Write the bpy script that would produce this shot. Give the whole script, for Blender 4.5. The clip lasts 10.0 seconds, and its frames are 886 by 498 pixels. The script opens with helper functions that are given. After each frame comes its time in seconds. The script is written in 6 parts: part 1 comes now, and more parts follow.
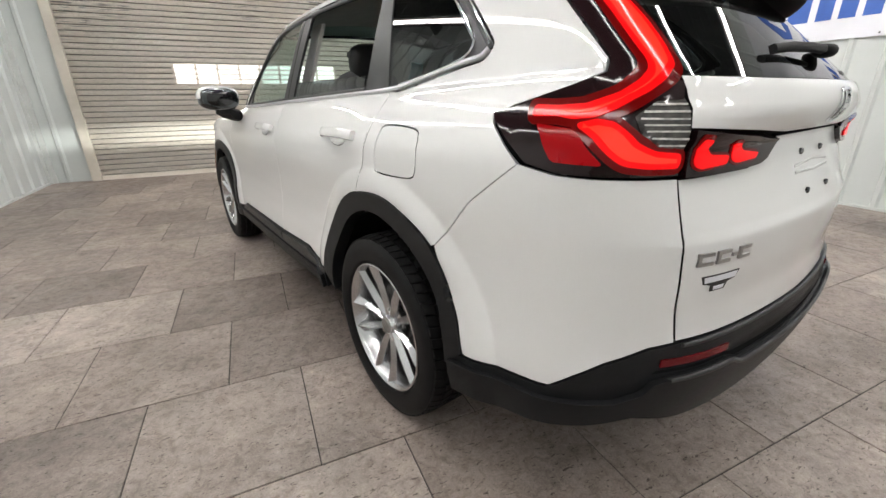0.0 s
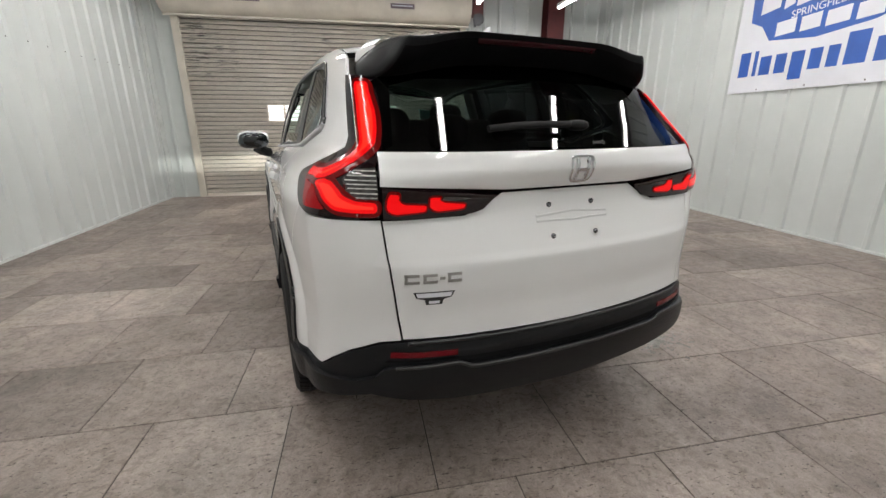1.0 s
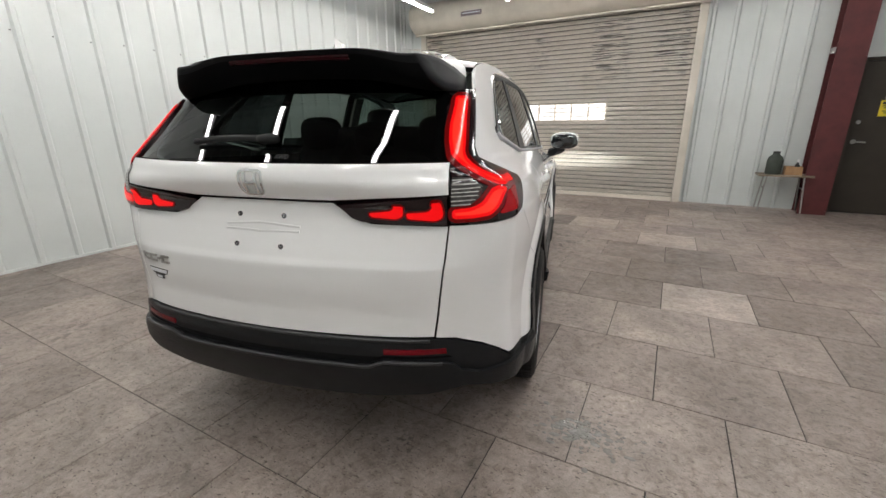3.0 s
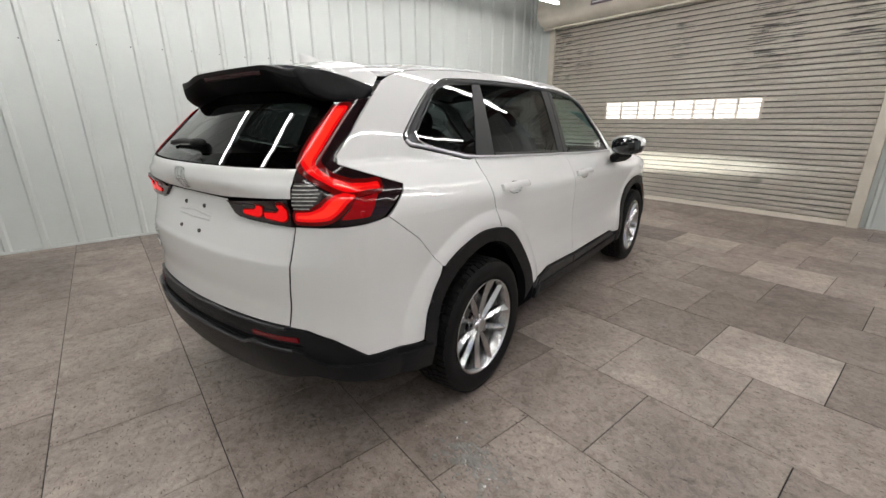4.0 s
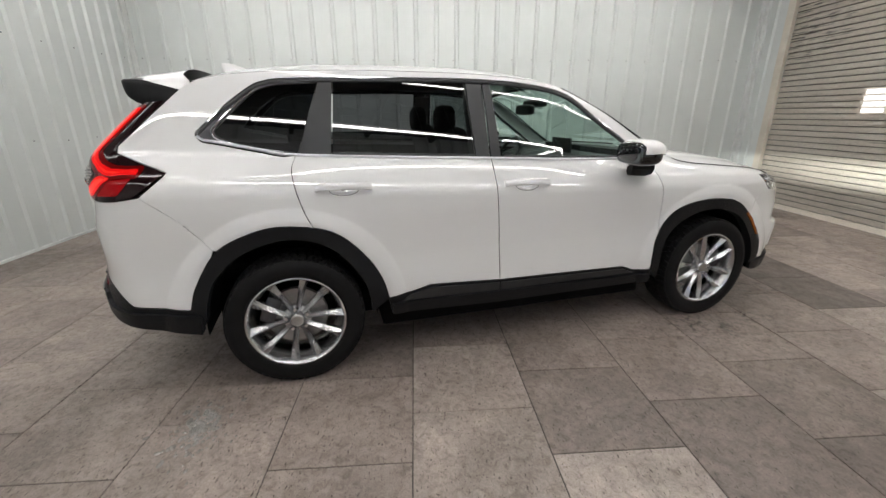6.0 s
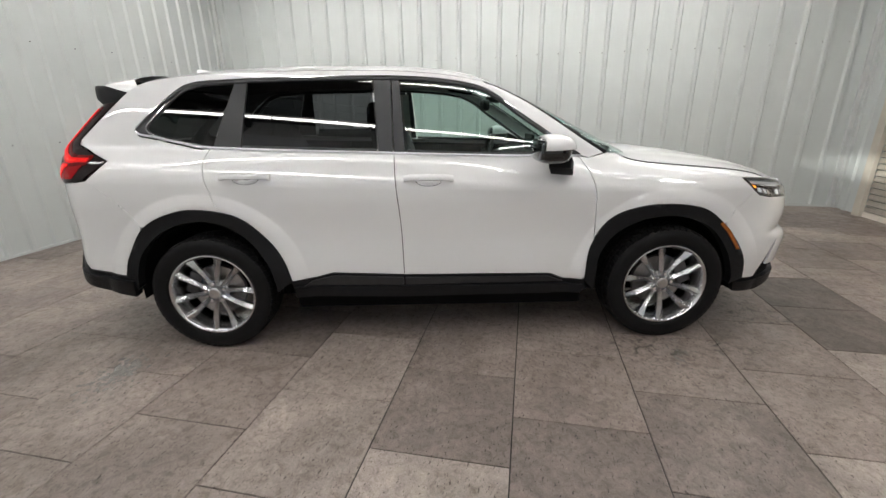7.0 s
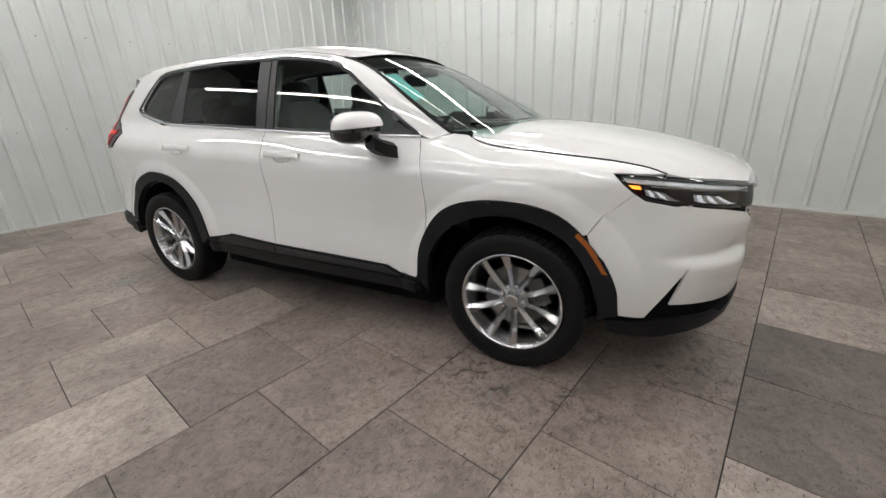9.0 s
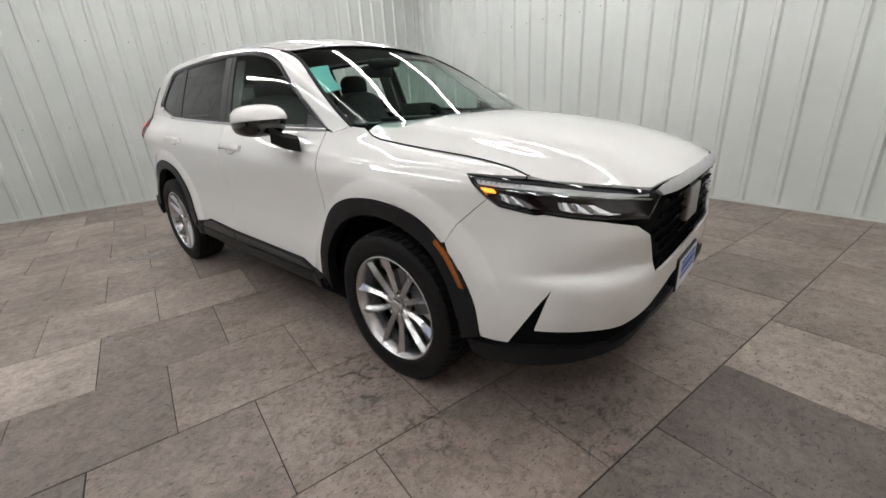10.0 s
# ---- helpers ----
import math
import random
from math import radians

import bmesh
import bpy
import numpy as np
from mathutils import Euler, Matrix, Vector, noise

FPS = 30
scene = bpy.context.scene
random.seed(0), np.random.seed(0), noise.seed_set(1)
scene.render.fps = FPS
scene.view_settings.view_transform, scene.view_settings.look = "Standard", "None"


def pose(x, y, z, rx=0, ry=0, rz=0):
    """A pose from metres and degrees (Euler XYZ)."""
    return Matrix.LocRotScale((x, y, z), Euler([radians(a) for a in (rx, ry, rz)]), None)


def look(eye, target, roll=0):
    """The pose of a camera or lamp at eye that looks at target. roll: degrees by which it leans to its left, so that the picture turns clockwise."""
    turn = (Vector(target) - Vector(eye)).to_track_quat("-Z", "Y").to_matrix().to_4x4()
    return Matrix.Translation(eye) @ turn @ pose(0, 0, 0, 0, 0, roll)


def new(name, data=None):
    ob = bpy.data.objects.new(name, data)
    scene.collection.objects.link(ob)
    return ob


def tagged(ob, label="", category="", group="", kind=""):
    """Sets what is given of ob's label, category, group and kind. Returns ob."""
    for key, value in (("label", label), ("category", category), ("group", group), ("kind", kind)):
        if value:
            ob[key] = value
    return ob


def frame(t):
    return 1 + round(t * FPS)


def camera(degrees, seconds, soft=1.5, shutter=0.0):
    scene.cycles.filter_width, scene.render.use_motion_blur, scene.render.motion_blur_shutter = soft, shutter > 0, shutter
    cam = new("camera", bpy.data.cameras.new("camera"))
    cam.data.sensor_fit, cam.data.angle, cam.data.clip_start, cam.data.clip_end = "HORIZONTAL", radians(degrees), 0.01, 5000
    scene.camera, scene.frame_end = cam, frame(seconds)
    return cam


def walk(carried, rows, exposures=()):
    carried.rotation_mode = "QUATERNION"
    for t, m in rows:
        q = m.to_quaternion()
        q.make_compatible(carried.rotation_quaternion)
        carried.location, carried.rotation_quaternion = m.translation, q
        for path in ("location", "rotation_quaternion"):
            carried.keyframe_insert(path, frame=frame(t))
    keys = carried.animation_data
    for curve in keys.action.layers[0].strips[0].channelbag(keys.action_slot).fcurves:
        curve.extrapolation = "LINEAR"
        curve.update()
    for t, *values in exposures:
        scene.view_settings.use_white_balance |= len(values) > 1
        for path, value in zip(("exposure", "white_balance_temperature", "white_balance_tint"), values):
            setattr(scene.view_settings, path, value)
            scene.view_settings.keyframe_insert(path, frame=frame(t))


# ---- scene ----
cam = camera(94.6, 10.0)
PATH = [
    (0, (-0.008, -0.008, 1.176), (0.769, 1.696, 0.472), -0.5),
    (0.5, (0.303, -0.397, 1.277), (0.895, 1.412, 0.662), -0.8),
    (1, (0.723, -0.644, 1.279), (1.098, 1.234, 0.703), -0.1),
    (1.5, (1.22, -0.749, 1.306), (1.285, 1.165, 0.728), -0.0),
    (2, (1.736, -0.698, 1.319), (1.481, 1.196, 0.731), -0.3),
    (2.5, (2.22, -0.553, 1.332), (1.621, 1.26, 0.737), -0.5),
    (2.7, (2.379, -0.451, 1.322), (1.655, 1.318, 0.734), -0.5),
    (3.8, (3.335, 0.198, 1.353), (1.942, 1.502, 0.755), -0.4),
    (4, (3.448, 0.358, 1.367), (1.969, 1.561, 0.765), -0.2),
    (4.5, (3.731, 0.782, 1.35), (2.067, 1.715, 0.751), -0.2),
    (5, (3.9, 1.275, 1.36), (2.113, 1.93, 0.747), -0.2),
    (5.5, (4.023, 1.799, 1.357), (2.163, 2.181, 0.729), -0.2),
    (5.7, (4.051, 2.009, 1.386), (2.175, 2.294, 0.755), -0.1),
    (6.8, (4.101, 3.302, 1.356), (2.22, 3.004, 0.745), -1.0),
    (7, (4.034, 3.515, 1.347), (2.172, 3.132, 0.726), -1.0),
    (7.5, (3.875, 4.037, 1.341), (2.081, 3.43, 0.696), -1.2),
    (8, (3.666, 4.487, 1.335), (1.972, 3.661, 0.666), -1.5),
    (8.5, (3.386, 4.893, 1.307), (1.817, 3.855, 0.627), -2.0),
    (9, (3.064, 5.274, 1.279), (1.639, 4.048, 0.596), -2.4),
    (9.5, (2.662, 5.587, 1.24), (1.413, 4.188, 0.546), -3.2),
    (10, (2.275, 5.843, 1.232), (1.194, 4.312, 0.535), -3.4),
]
walk(cam, [(t, look(eye, target, roll)) for t, eye, target, roll in PATH],
     [(0.0, 0.46), (0.3, 0.23), (0.6, 0.13), (1.5, 0.14), (2.5, 0.18), (4.0, 0.05), (5.0, -0.02), (7.0, -0.01), (10.0, 0.0)])

# ---- light of the place ----
world = bpy.data.worlds.new("world")
scene.world = world
world.use_nodes = True
world.node_tree.nodes["Background"].inputs[0].default_value = (0.8, 0.9, 1.0, 1)
world.node_tree.nodes["Background"].inputs[1].default_value = 0.02
LED_POWER = 32.5       # glow of the tubes
PANE_POWER = 1.3       # daylight in the roll-up door's panes
BEAM = 380.0            # watts of each headlamp
scene.view_settings.exposure = 0.0

# plan of the bay, metres
X_LEFT, X_RIGHT, Y_BACK, Y_FRONT, Z_CEIL = -2.78, 5.90, -1.75, 7.88, 4.3


# ---- materials ----
def nodes(name):
    m = bpy.data.materials.new(name)
    m.use_nodes = True
    t = m.node_tree
    return m, t, t.nodes["Principled BSDF"]


def add(t, kind, **values):
    n = t.nodes.new(kind)
    for k, v in values.items():
        if k in n.inputs:
            n.inputs[k].default_value = v
    return n


def noise_tex(t, scale, detail=4.0, rough=0.6, space="Object"):
    c = t.nodes.new("ShaderNodeTexCoord")
    n = add(t, "ShaderNodeTexNoise", Scale=scale, Detail=detail, Roughness=rough)
    t.links.new(c.outputs[space], n.inputs["Vector"])
    return n


def ramp_node(t, source, stops):
    r = t.nodes.new("ShaderNodeValToRGB")
    e = r.color_ramp.elements
    while len(e) < len(stops):
        e.new(0.5)
    for i, (p, c) in enumerate(stops):
        e[i].position = p
        e[i].color = (*c, 1) if len(c) == 3 else c
    t.links.new(source, r.inputs["Fac"])
    return r


def bump(t, b, height, strength=0.2, distance=0.01):
    n = add(t, "ShaderNodeBump", Strength=strength, Distance=distance)
    t.links.new(height, n.inputs["Height"])
    t.links.new(n.outputs["Normal"], b.inputs["Normal"])
    return n


def surface(name, colour, rough=0.5, metal=0.0, vary=0.12, scale=8.0, grain=0.0, grain_scale=300.0, coat=0.0, spec=0.5):
    """A material with two scales of unevenness in colour, and a fine grain in relief."""
    m, t, b = nodes(name)
    b.inputs["Roughness"].default_value, b.inputs["Metallic"].default_value = rough, metal
    b.inputs["Coat Weight"].default_value = coat
    b.inputs["Specular IOR Level"].default_value = spec
    n = noise_tex(t, scale)
    lo = tuple(c * (1 - vary) for c in colour)
    hi = tuple(min(1, c * (1 + vary)) for c in colour)
    r = ramp_node(t, n.outputs["Fac"], [(0.3, lo), (0.7, hi)])
    t.links.new(r.outputs["Color"], b.inputs["Base Color"])
    if grain:
        g = noise_tex(t, grain_scale, 2.0)
        bump(t, b, g.outputs["Fac"], grain, 0.002)
    return m


def glow(name, colour, power, base=(0.8, 0.8, 0.8), rough=0.3, spec=0.5):
    m, t, b = nodes(name)
    b.inputs["Specular IOR Level"].default_value = spec
    b.inputs["Base Color"].default_value = (*base, 1)
    b.inputs["Roughness"].default_value = rough
    b.inputs["Emission Color"].default_value = (*colour, 1)
    b.inputs["Emission Strength"].default_value = power
    return m


def pane(name, tint, ior=1.5, power=1.0):
    """Clear or tinted glass: what is behind shows through the tint, with a mirror gloss by Fresnel."""
    m, t, b = nodes(name)
    t.nodes.remove(b)
    clear = t.nodes.new("ShaderNodeBsdfTransparent")
    clear.inputs["Color"].default_value = (*tint, 1)
    gloss = add(t, "ShaderNodeBsdfGlossy", Roughness=0.0)
    f = add(t, "ShaderNodeLayerWeight", Blend=0.5)
    steep = t.nodes.new("ShaderNodeMath")
    steep.operation = "POWER"
    steep.inputs[1].default_value = 5.0
    t.links.new(f.outputs["Facing"], steep.inputs[0])
    r0 = ((ior - 1) / (ior + 1)) ** 2 * 1.8
    share = t.nodes.new("ShaderNodeMath")
    share.operation = "MULTIPLY_ADD"
    share.inputs[1].default_value = 1 - r0
    share.inputs[2].default_value = r0
    t.links.new(steep.outputs[0], share.inputs[0])
    mix = t.nodes.new("ShaderNodeMixShader")
    t.links.new(share.outputs[0], mix.inputs[0])
    t.links.new(clear.outputs[0], mix.inputs[1])
    t.links.new(gloss.outputs[0], mix.inputs[2])
    t.links.new(mix.outputs[0], t.nodes["Material Output"].inputs[0])
    return m


def car_paint():
    m, t, b = nodes("white_paint")
    n = noise_tex(t, 900.0, 1.0)
    r = ramp_node(t, n.outputs["Fac"], [(0.35, (0.765, 0.763, 0.763)), (0.7, (0.825, 0.823, 0.823))])
    t.links.new(r.outputs["Color"], b.inputs["Base Color"])
    b.inputs["Roughness"].default_value = 0.45
    b.inputs["Specular IOR Level"].default_value = 0.12
    b.inputs["Coat Weight"].default_value = 1.0
    b.inputs["Coat Roughness"].default_value = 0.012
    b.inputs["Coat IOR"].default_value = 1.75
    return m


def wall_panel():
    m, t, b = nodes("white_metal_panel")
    n = noise_tex(t, 1.2, 6.0)
    r = ramp_node(t, n.outputs["Fac"], [(0.25, (0.545, 0.574, 0.565)), (0.75, (0.628, 0.656, 0.646))])
    s = noise_tex(t, 40.0, 3.0)
    r2 = ramp_node(t, s.outputs["Fac"], [(0.28, (0.85, 0.85, 0.84)), (0.42, (1, 1, 1))])
    mix = add(t, "ShaderNodeMix")
    mix.data_type, mix.blend_type = "RGBA", "MULTIPLY"
    mix.inputs[0].default_value = 0.25
    t.links.new(r.outputs["Color"], mix.inputs[6])
    t.links.new(r2.outputs["Color"], mix.inputs[7])
    t.links.new(mix.outputs[2], b.inputs["Base Color"])
    b.inputs["Roughness"].default_value = 0.32
    w = noise_tex(t, 5.0, 2.0)
    bump(t, b, w.outputs["Fac"], 0.12, 0.02)
    return m


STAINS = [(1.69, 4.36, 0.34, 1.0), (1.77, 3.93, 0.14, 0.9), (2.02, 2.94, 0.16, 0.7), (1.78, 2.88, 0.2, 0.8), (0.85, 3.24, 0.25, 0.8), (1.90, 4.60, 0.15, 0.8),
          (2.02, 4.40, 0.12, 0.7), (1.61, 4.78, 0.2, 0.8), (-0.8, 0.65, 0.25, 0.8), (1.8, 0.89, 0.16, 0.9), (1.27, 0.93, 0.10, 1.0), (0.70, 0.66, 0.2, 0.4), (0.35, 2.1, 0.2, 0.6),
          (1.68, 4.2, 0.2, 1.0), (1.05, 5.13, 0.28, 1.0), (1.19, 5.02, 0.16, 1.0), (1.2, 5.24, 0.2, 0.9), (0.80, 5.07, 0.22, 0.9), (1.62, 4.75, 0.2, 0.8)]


def stone_tile():
    """Grey-brown porcelain with clouds, pits and scuffs, and a tone of its own for each tile."""
    m, t, b = nodes("porcelain_tile")
    info = t.nodes.new("ShaderNodeObjectInfo")
    geo = t.nodes.new("ShaderNodeNewGeometry")
    shift = t.nodes.new("ShaderNodeVectorMath")
    shift.operation = "MULTIPLY_ADD"
    shift.inputs[1].default_value = (31, 17, 5)
    t.links.new(info.outputs["Random"], shift.inputs[0])
    t.links.new(geo.outputs["Position"], shift.inputs[2])
    tone = ramp_node(t, info.outputs["Color"], [(0.0, (0.165, 0.138, 0.124)), (0.5, (0.314, 0.259, 0.232)), (1.0, (0.465, 0.400, 0.362))])

    def clouds(scale, detail, stops, vec, dist=0.0):
        n = add(t, "ShaderNodeTexNoise", Scale=scale, Detail=detail, Roughness=0.65, Distortion=dist)
        t.links.new(vec, n.inputs["Vector"])
        return ramp_node(t, n.outputs["Fac"], stops)
    c1 = clouds(3.2, 6.0, [(0.3, (0.72, 0.72, 0.72)), (0.7, (1.18, 1.18, 1.18))], shift.outputs[0], 0.6)
    c2 = clouds(26.0, 5.0, [(0.32, (0.64, 0.625, 0.61)), (0.5, (0.98, 0.98, 0.98)), (0.70, (1.18, 1.18, 1.18))], shift.outputs[0], 0.8)
    long = t.nodes.new("ShaderNodeVectorMath")
    long.operation = "MULTIPLY"
    long.inputs[1].default_value = (1.0, 2.6, 1.0)
    t.links.new(shift.outputs[0], long.inputs[0])
    c3 = clouds(42.0, 2.0, [(0.315, (0.28, 0.255, 0.24)), (0.375, (1, 1, 1)), (0.66, (1, 1, 1)), (0.74, (1.30, 1.30, 1.29))], long.outputs[0], 0.5)
    c4 = clouds(160.0, 3.0, [(0.32, (0.84, 0.83, 0.82)), (0.66, (1.13, 1.13, 1.13))], shift.outputs[0])
    blot = clouds(17.0, 7.0, [(0.36, (1, 1, 1)), (0.48, (0, 0, 0))], geo.outputs["Position"], 1.0)
    dirt = clouds(0.9, 5.0, [(0.33, (0.70, 0.685, 0.67)), (0.62, (1.10, 1.10, 1.10))], geo.outputs["Position"])
    last = tone.outputs["Color"]
    for c in (c1, c2, c3, c4, dirt):
        mix = t.nodes.new("ShaderNodeMix")
        mix.data_type, mix.blend_type = "RGBA", "MULTIPLY"
        mix.inputs[0].default_value = 1.0
        t.links.new(last, mix.inputs[6])
        t.links.new(c.outputs["Color"], mix.inputs[7])
        last = mix.outputs[2]
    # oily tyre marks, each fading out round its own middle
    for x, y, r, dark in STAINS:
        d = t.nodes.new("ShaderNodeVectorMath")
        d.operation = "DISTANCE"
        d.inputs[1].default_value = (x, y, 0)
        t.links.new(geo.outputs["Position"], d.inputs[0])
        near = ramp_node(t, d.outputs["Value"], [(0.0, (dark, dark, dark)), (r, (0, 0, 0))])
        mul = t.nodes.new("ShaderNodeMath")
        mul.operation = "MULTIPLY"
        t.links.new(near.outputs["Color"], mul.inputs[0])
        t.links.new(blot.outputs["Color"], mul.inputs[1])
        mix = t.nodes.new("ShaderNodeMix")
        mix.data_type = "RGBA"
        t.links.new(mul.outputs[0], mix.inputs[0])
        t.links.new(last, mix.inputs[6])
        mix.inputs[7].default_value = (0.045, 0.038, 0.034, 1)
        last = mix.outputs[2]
    t.links.new(last, b.inputs["Base Color"])
    n = add(t, "ShaderNodeTexNoise", Scale=12.0, Detail=5.0)
    t.links.new(shift.outputs[0], n.inputs["Vector"])
    rr = ramp_node(t, n.outputs["Fac"], [(0.3, (0.34, 0.34, 0.34)), (0.7, (0.55, 0.55, 0.55))])
    t.links.new(rr.outputs["Color"], b.inputs["Roughness"])
    bump(t, b, c2.outputs["Color"], 0.10, 0.003)
    return m


def slat_paint():
    """Cream enamel with long dark rub marks and grime along the slats."""
    m, t, b = nodes("cream_slat_paint")
    b.inputs["Roughness"].default_value = 0.38
    b.inputs["Specular IOR Level"].default_value = 0.9
    g = t.nodes.new("ShaderNodeNewGeometry")
    last = None
    for scale, detail, stops in (((0.9, 1, 1.6), 4.0, [(0.3, (0.83, 0.755, 0.665)), (0.7, (0.89, 0.83, 0.745))]),
                                 ((1.1, 1, 34.0), 5.0, [(0.25, (0.30, 0.28, 0.26)), (0.33, (0.96, 0.95, 0.94)), (0.6, (1, 1, 1))]),
                                 ((30, 30, 60), 3.0, [(0.30, (0.82, 0.81, 0.80)), (0.5, (1, 1, 1))])):
        v = t.nodes.new("ShaderNodeVectorMath")
        v.operation = "MULTIPLY"
        v.inputs[1].default_value = scale
        t.links.new(g.outputs["Position"], v.inputs[0])
        n = add(t, "ShaderNodeTexNoise", Scale=1.0, Detail=detail, Roughness=0.6)
        t.links.new(v.outputs[0], n.inputs["Vector"])
        r = ramp_node(t, n.outputs["Fac"], stops)
        if last is None:
            last = r.outputs["Color"]
            continue
        mix = t.nodes.new("ShaderNodeMix")
        mix.data_type, mix.blend_type = "RGBA", "MULTIPLY"
        mix.inputs[0].default_value = 1.0
        t.links.new(last, mix.inputs[6])
        t.links.new(r.outputs["Color"], mix.inputs[7])
        last = mix.outputs[2]
    # black rub marks in a few columns on the upper slats
    sep = t.nodes.new("ShaderNodeSeparateXYZ")
    t.links.new(g.outputs["Position"], sep.inputs[0])
    high = ramp_node(t, sep.outputs["Z"], [(0.0, (0, 0, 0)), (1.0, (1, 1, 1))])
    lift = t.nodes.new("ShaderNodeMapRange")
    lift.inputs["From Min"].default_value, lift.inputs["From Max"].default_value = 1.75, 2.35
    t.links.new(sep.outputs["Z"], lift.inputs["Value"])
    t.links.new(lift.outputs["Result"], high.inputs["Fac"])
    marks = high.outputs["Color"]
    for scale, detail, stops in (((1.35, 0, 0.25), 2.0, [(0.52, (0, 0, 0)), (0.60, (1, 1, 1))]), ((2.4, 0, 40.0), 5.0, [(0.52, (0, 0, 0)), (0.60, (1, 1, 1))])):
        v = t.nodes.new("ShaderNodeVectorMath")
        v.operation = "MULTIPLY"
        v.inputs[1].default_value = scale
        t.links.new(g.outputs["Position"], v.inputs[0])
        n = add(t, "ShaderNodeTexNoise", Scale=1.0, Detail=detail, Roughness=0.6)
        t.links.new(v.outputs[0], n.inputs["Vector"])
        r = ramp_node(t, n.outputs["Fac"], stops)
        both = t.nodes.new("ShaderNodeMath")
        both.operation = "MULTIPLY"
        t.links.new(marks, both.inputs[0])
        t.links.new(r.outputs["Color"], both.inputs[1])
        marks = both.outputs[0]
    soot = t.nodes.new("ShaderNodeMix")
    soot.data_type = "RGBA"
    t.links.new(marks, soot.inputs[0])
    t.links.new(last, soot.inputs[6])
    soot.inputs[7].default_value = (0.11, 0.10, 0.09, 1)
    t.links.new(soot.outputs[2], b.inputs["Base Color"])
    return m


def rubber():
    m = surface("tyre_rubber", (0.0065, 0.0065, 0.007), 0.6, vary=0.25, scale=14, grain=0.25, grain_scale=220, spec=0.22)
    return m


PAINT = car_paint()
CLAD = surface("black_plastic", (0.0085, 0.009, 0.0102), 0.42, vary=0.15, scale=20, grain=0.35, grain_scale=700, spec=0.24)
# dark grey of the sill ribs, and the painted highlight on the bumper's edges
CLADLIGHT = surface("lighter_black_plastic", (0.022, 0.0225, 0.024), 0.34, vary=0.15, scale=20, grain=0.2, grain_scale=700, spec=0.5)
GLOSSBLACK = surface("gloss_black", (0.006, 0.006, 0.007), 0.06, vary=0.1, coat=0.6)
SPOILER = surface("satin_black_spoiler", (0.007, 0.007, 0.008), 0.34, vary=0.2, scale=9, spec=0.12)
# darker copy of the spoiler's black, with the underside's shade in its colour
SPOILERSHADE = surface("spoiler_underside_shade", (0.0035, 0.0035, 0.004), 0.5, vary=0.2, scale=9, spec=0.05)
LETTER = surface("dim_grey_print", (0.05, 0.05, 0.052), 0.5, vary=0.1)
LED_ON = glow("lit_beam_lens", (0.95, 0.98, 1.0), 0.35, (0.7, 0.7, 0.7), 0.1)
SILVERLENS = surface("silvered_lamp_bowl", (0.55, 0.56, 0.57), 0.16, metal=1.0, vary=0.1, scale=60)
DARKCHROME = surface("dark_chrome", (0.16, 0.16, 0.17), 0.12, metal=1.0, vary=0.05)
SMOKE = surface("smoked_satin_metal", (0.075, 0.075, 0.08), 0.33, metal=0.9, vary=0.06)
PILLAR = surface("satin_black_trim", (0.015, 0.016, 0.018), 0.38, vary=0.1, scale=12)
CHROME = surface("chrome", (0.78, 0.79, 0.80), 0.08, metal=1.0, vary=0.03)
MIRROR = surface("mirror_silver", (0.11, 0.12, 0.125), 0.02, metal=1.0, vary=0.02)
ALLOY = surface("bright_alloy", (0.56, 0.56, 0.57), 0.25, metal=1.0, vary=0.06, scale=20)
DARKMETAL = surface("dark_metal", (0.10, 0.10, 0.105), 0.45, metal=0.9, vary=0.2, scale=30)
STEEL = surface("brushed_steel", (0.40, 0.39, 0.38), 0.35, metal=1.0, vary=0.1, scale=60)
SATIN = surface("satin_silver", (0.70, 0.70, 0.73), 0.32, metal=0.7, vary=0.05, scale=40)
RUBBER = rubber()
# near-black of underbody and hollows; also shade painted into the panel gaps
VOID = surface("unlit_black", (0.006, 0.006, 0.0065), 0.9, vary=0.2, spec=0.1)
REARTINT = pane("dark_rear_glass", (0.13, 0.165, 0.15), 1.52)
TINT = pane("dark_tinted_glass", (0.11, 0.12, 0.125), 1.52)
LIGHTGLASS = pane("green_tinted_glass", (0.70, 0.82, 0.78), 1.52)
LENS = pane("clear_lens", (0.92, 0.93, 0.94), 1.25)
RED_CORE = glow("bright_red_light_guide", (1.0, 0.030, 0.014), 1.05, (0.12, 0.002, 0.002), 0.12, 0.3)
RED_LIT = glow("lit_red_lens", (1.0, 0.004, 0.006), 0.72, (0.12, 0.002, 0.002), 0.12, 0.15)
RED_EDGE = glow("glowing_red_border", (0.9, 0.002, 0.003), 0.06, (0.06, 0.002, 0.002), 0.12, 0.25)
RED_SOFT = glow("dim_red_lens", (0.9, 0.0, 0.006), 0.17, (0.10, 0.002, 0.003), 0.12, 0.15)
RED_DARK = surface("unlit_red_lens", (0.022, 0.001, 0.003), 0.2, vary=0.2, scale=100, spec=0.2)
RED_OFF = surface("red_reflector", (0.13, 0.004, 0.008), 0.22, vary=0.2, scale=200, coat=0.1, spec=0.25)
LAMPDARK = surface("smoked_lamp_housing", (0.012, 0.005, 0.006), 0.10, vary=0.2, coat=0.1, spec=0.3)
REVERSE = surface("smoky_clear_lens", (0.050, 0.046, 0.044), 0.10, vary=0.5, scale=60, coat=0.4)
RIB = surface("lens_rib", (0.50, 0.48, 0.46), 0.15, vary=0.5, scale=40, coat=0.3)
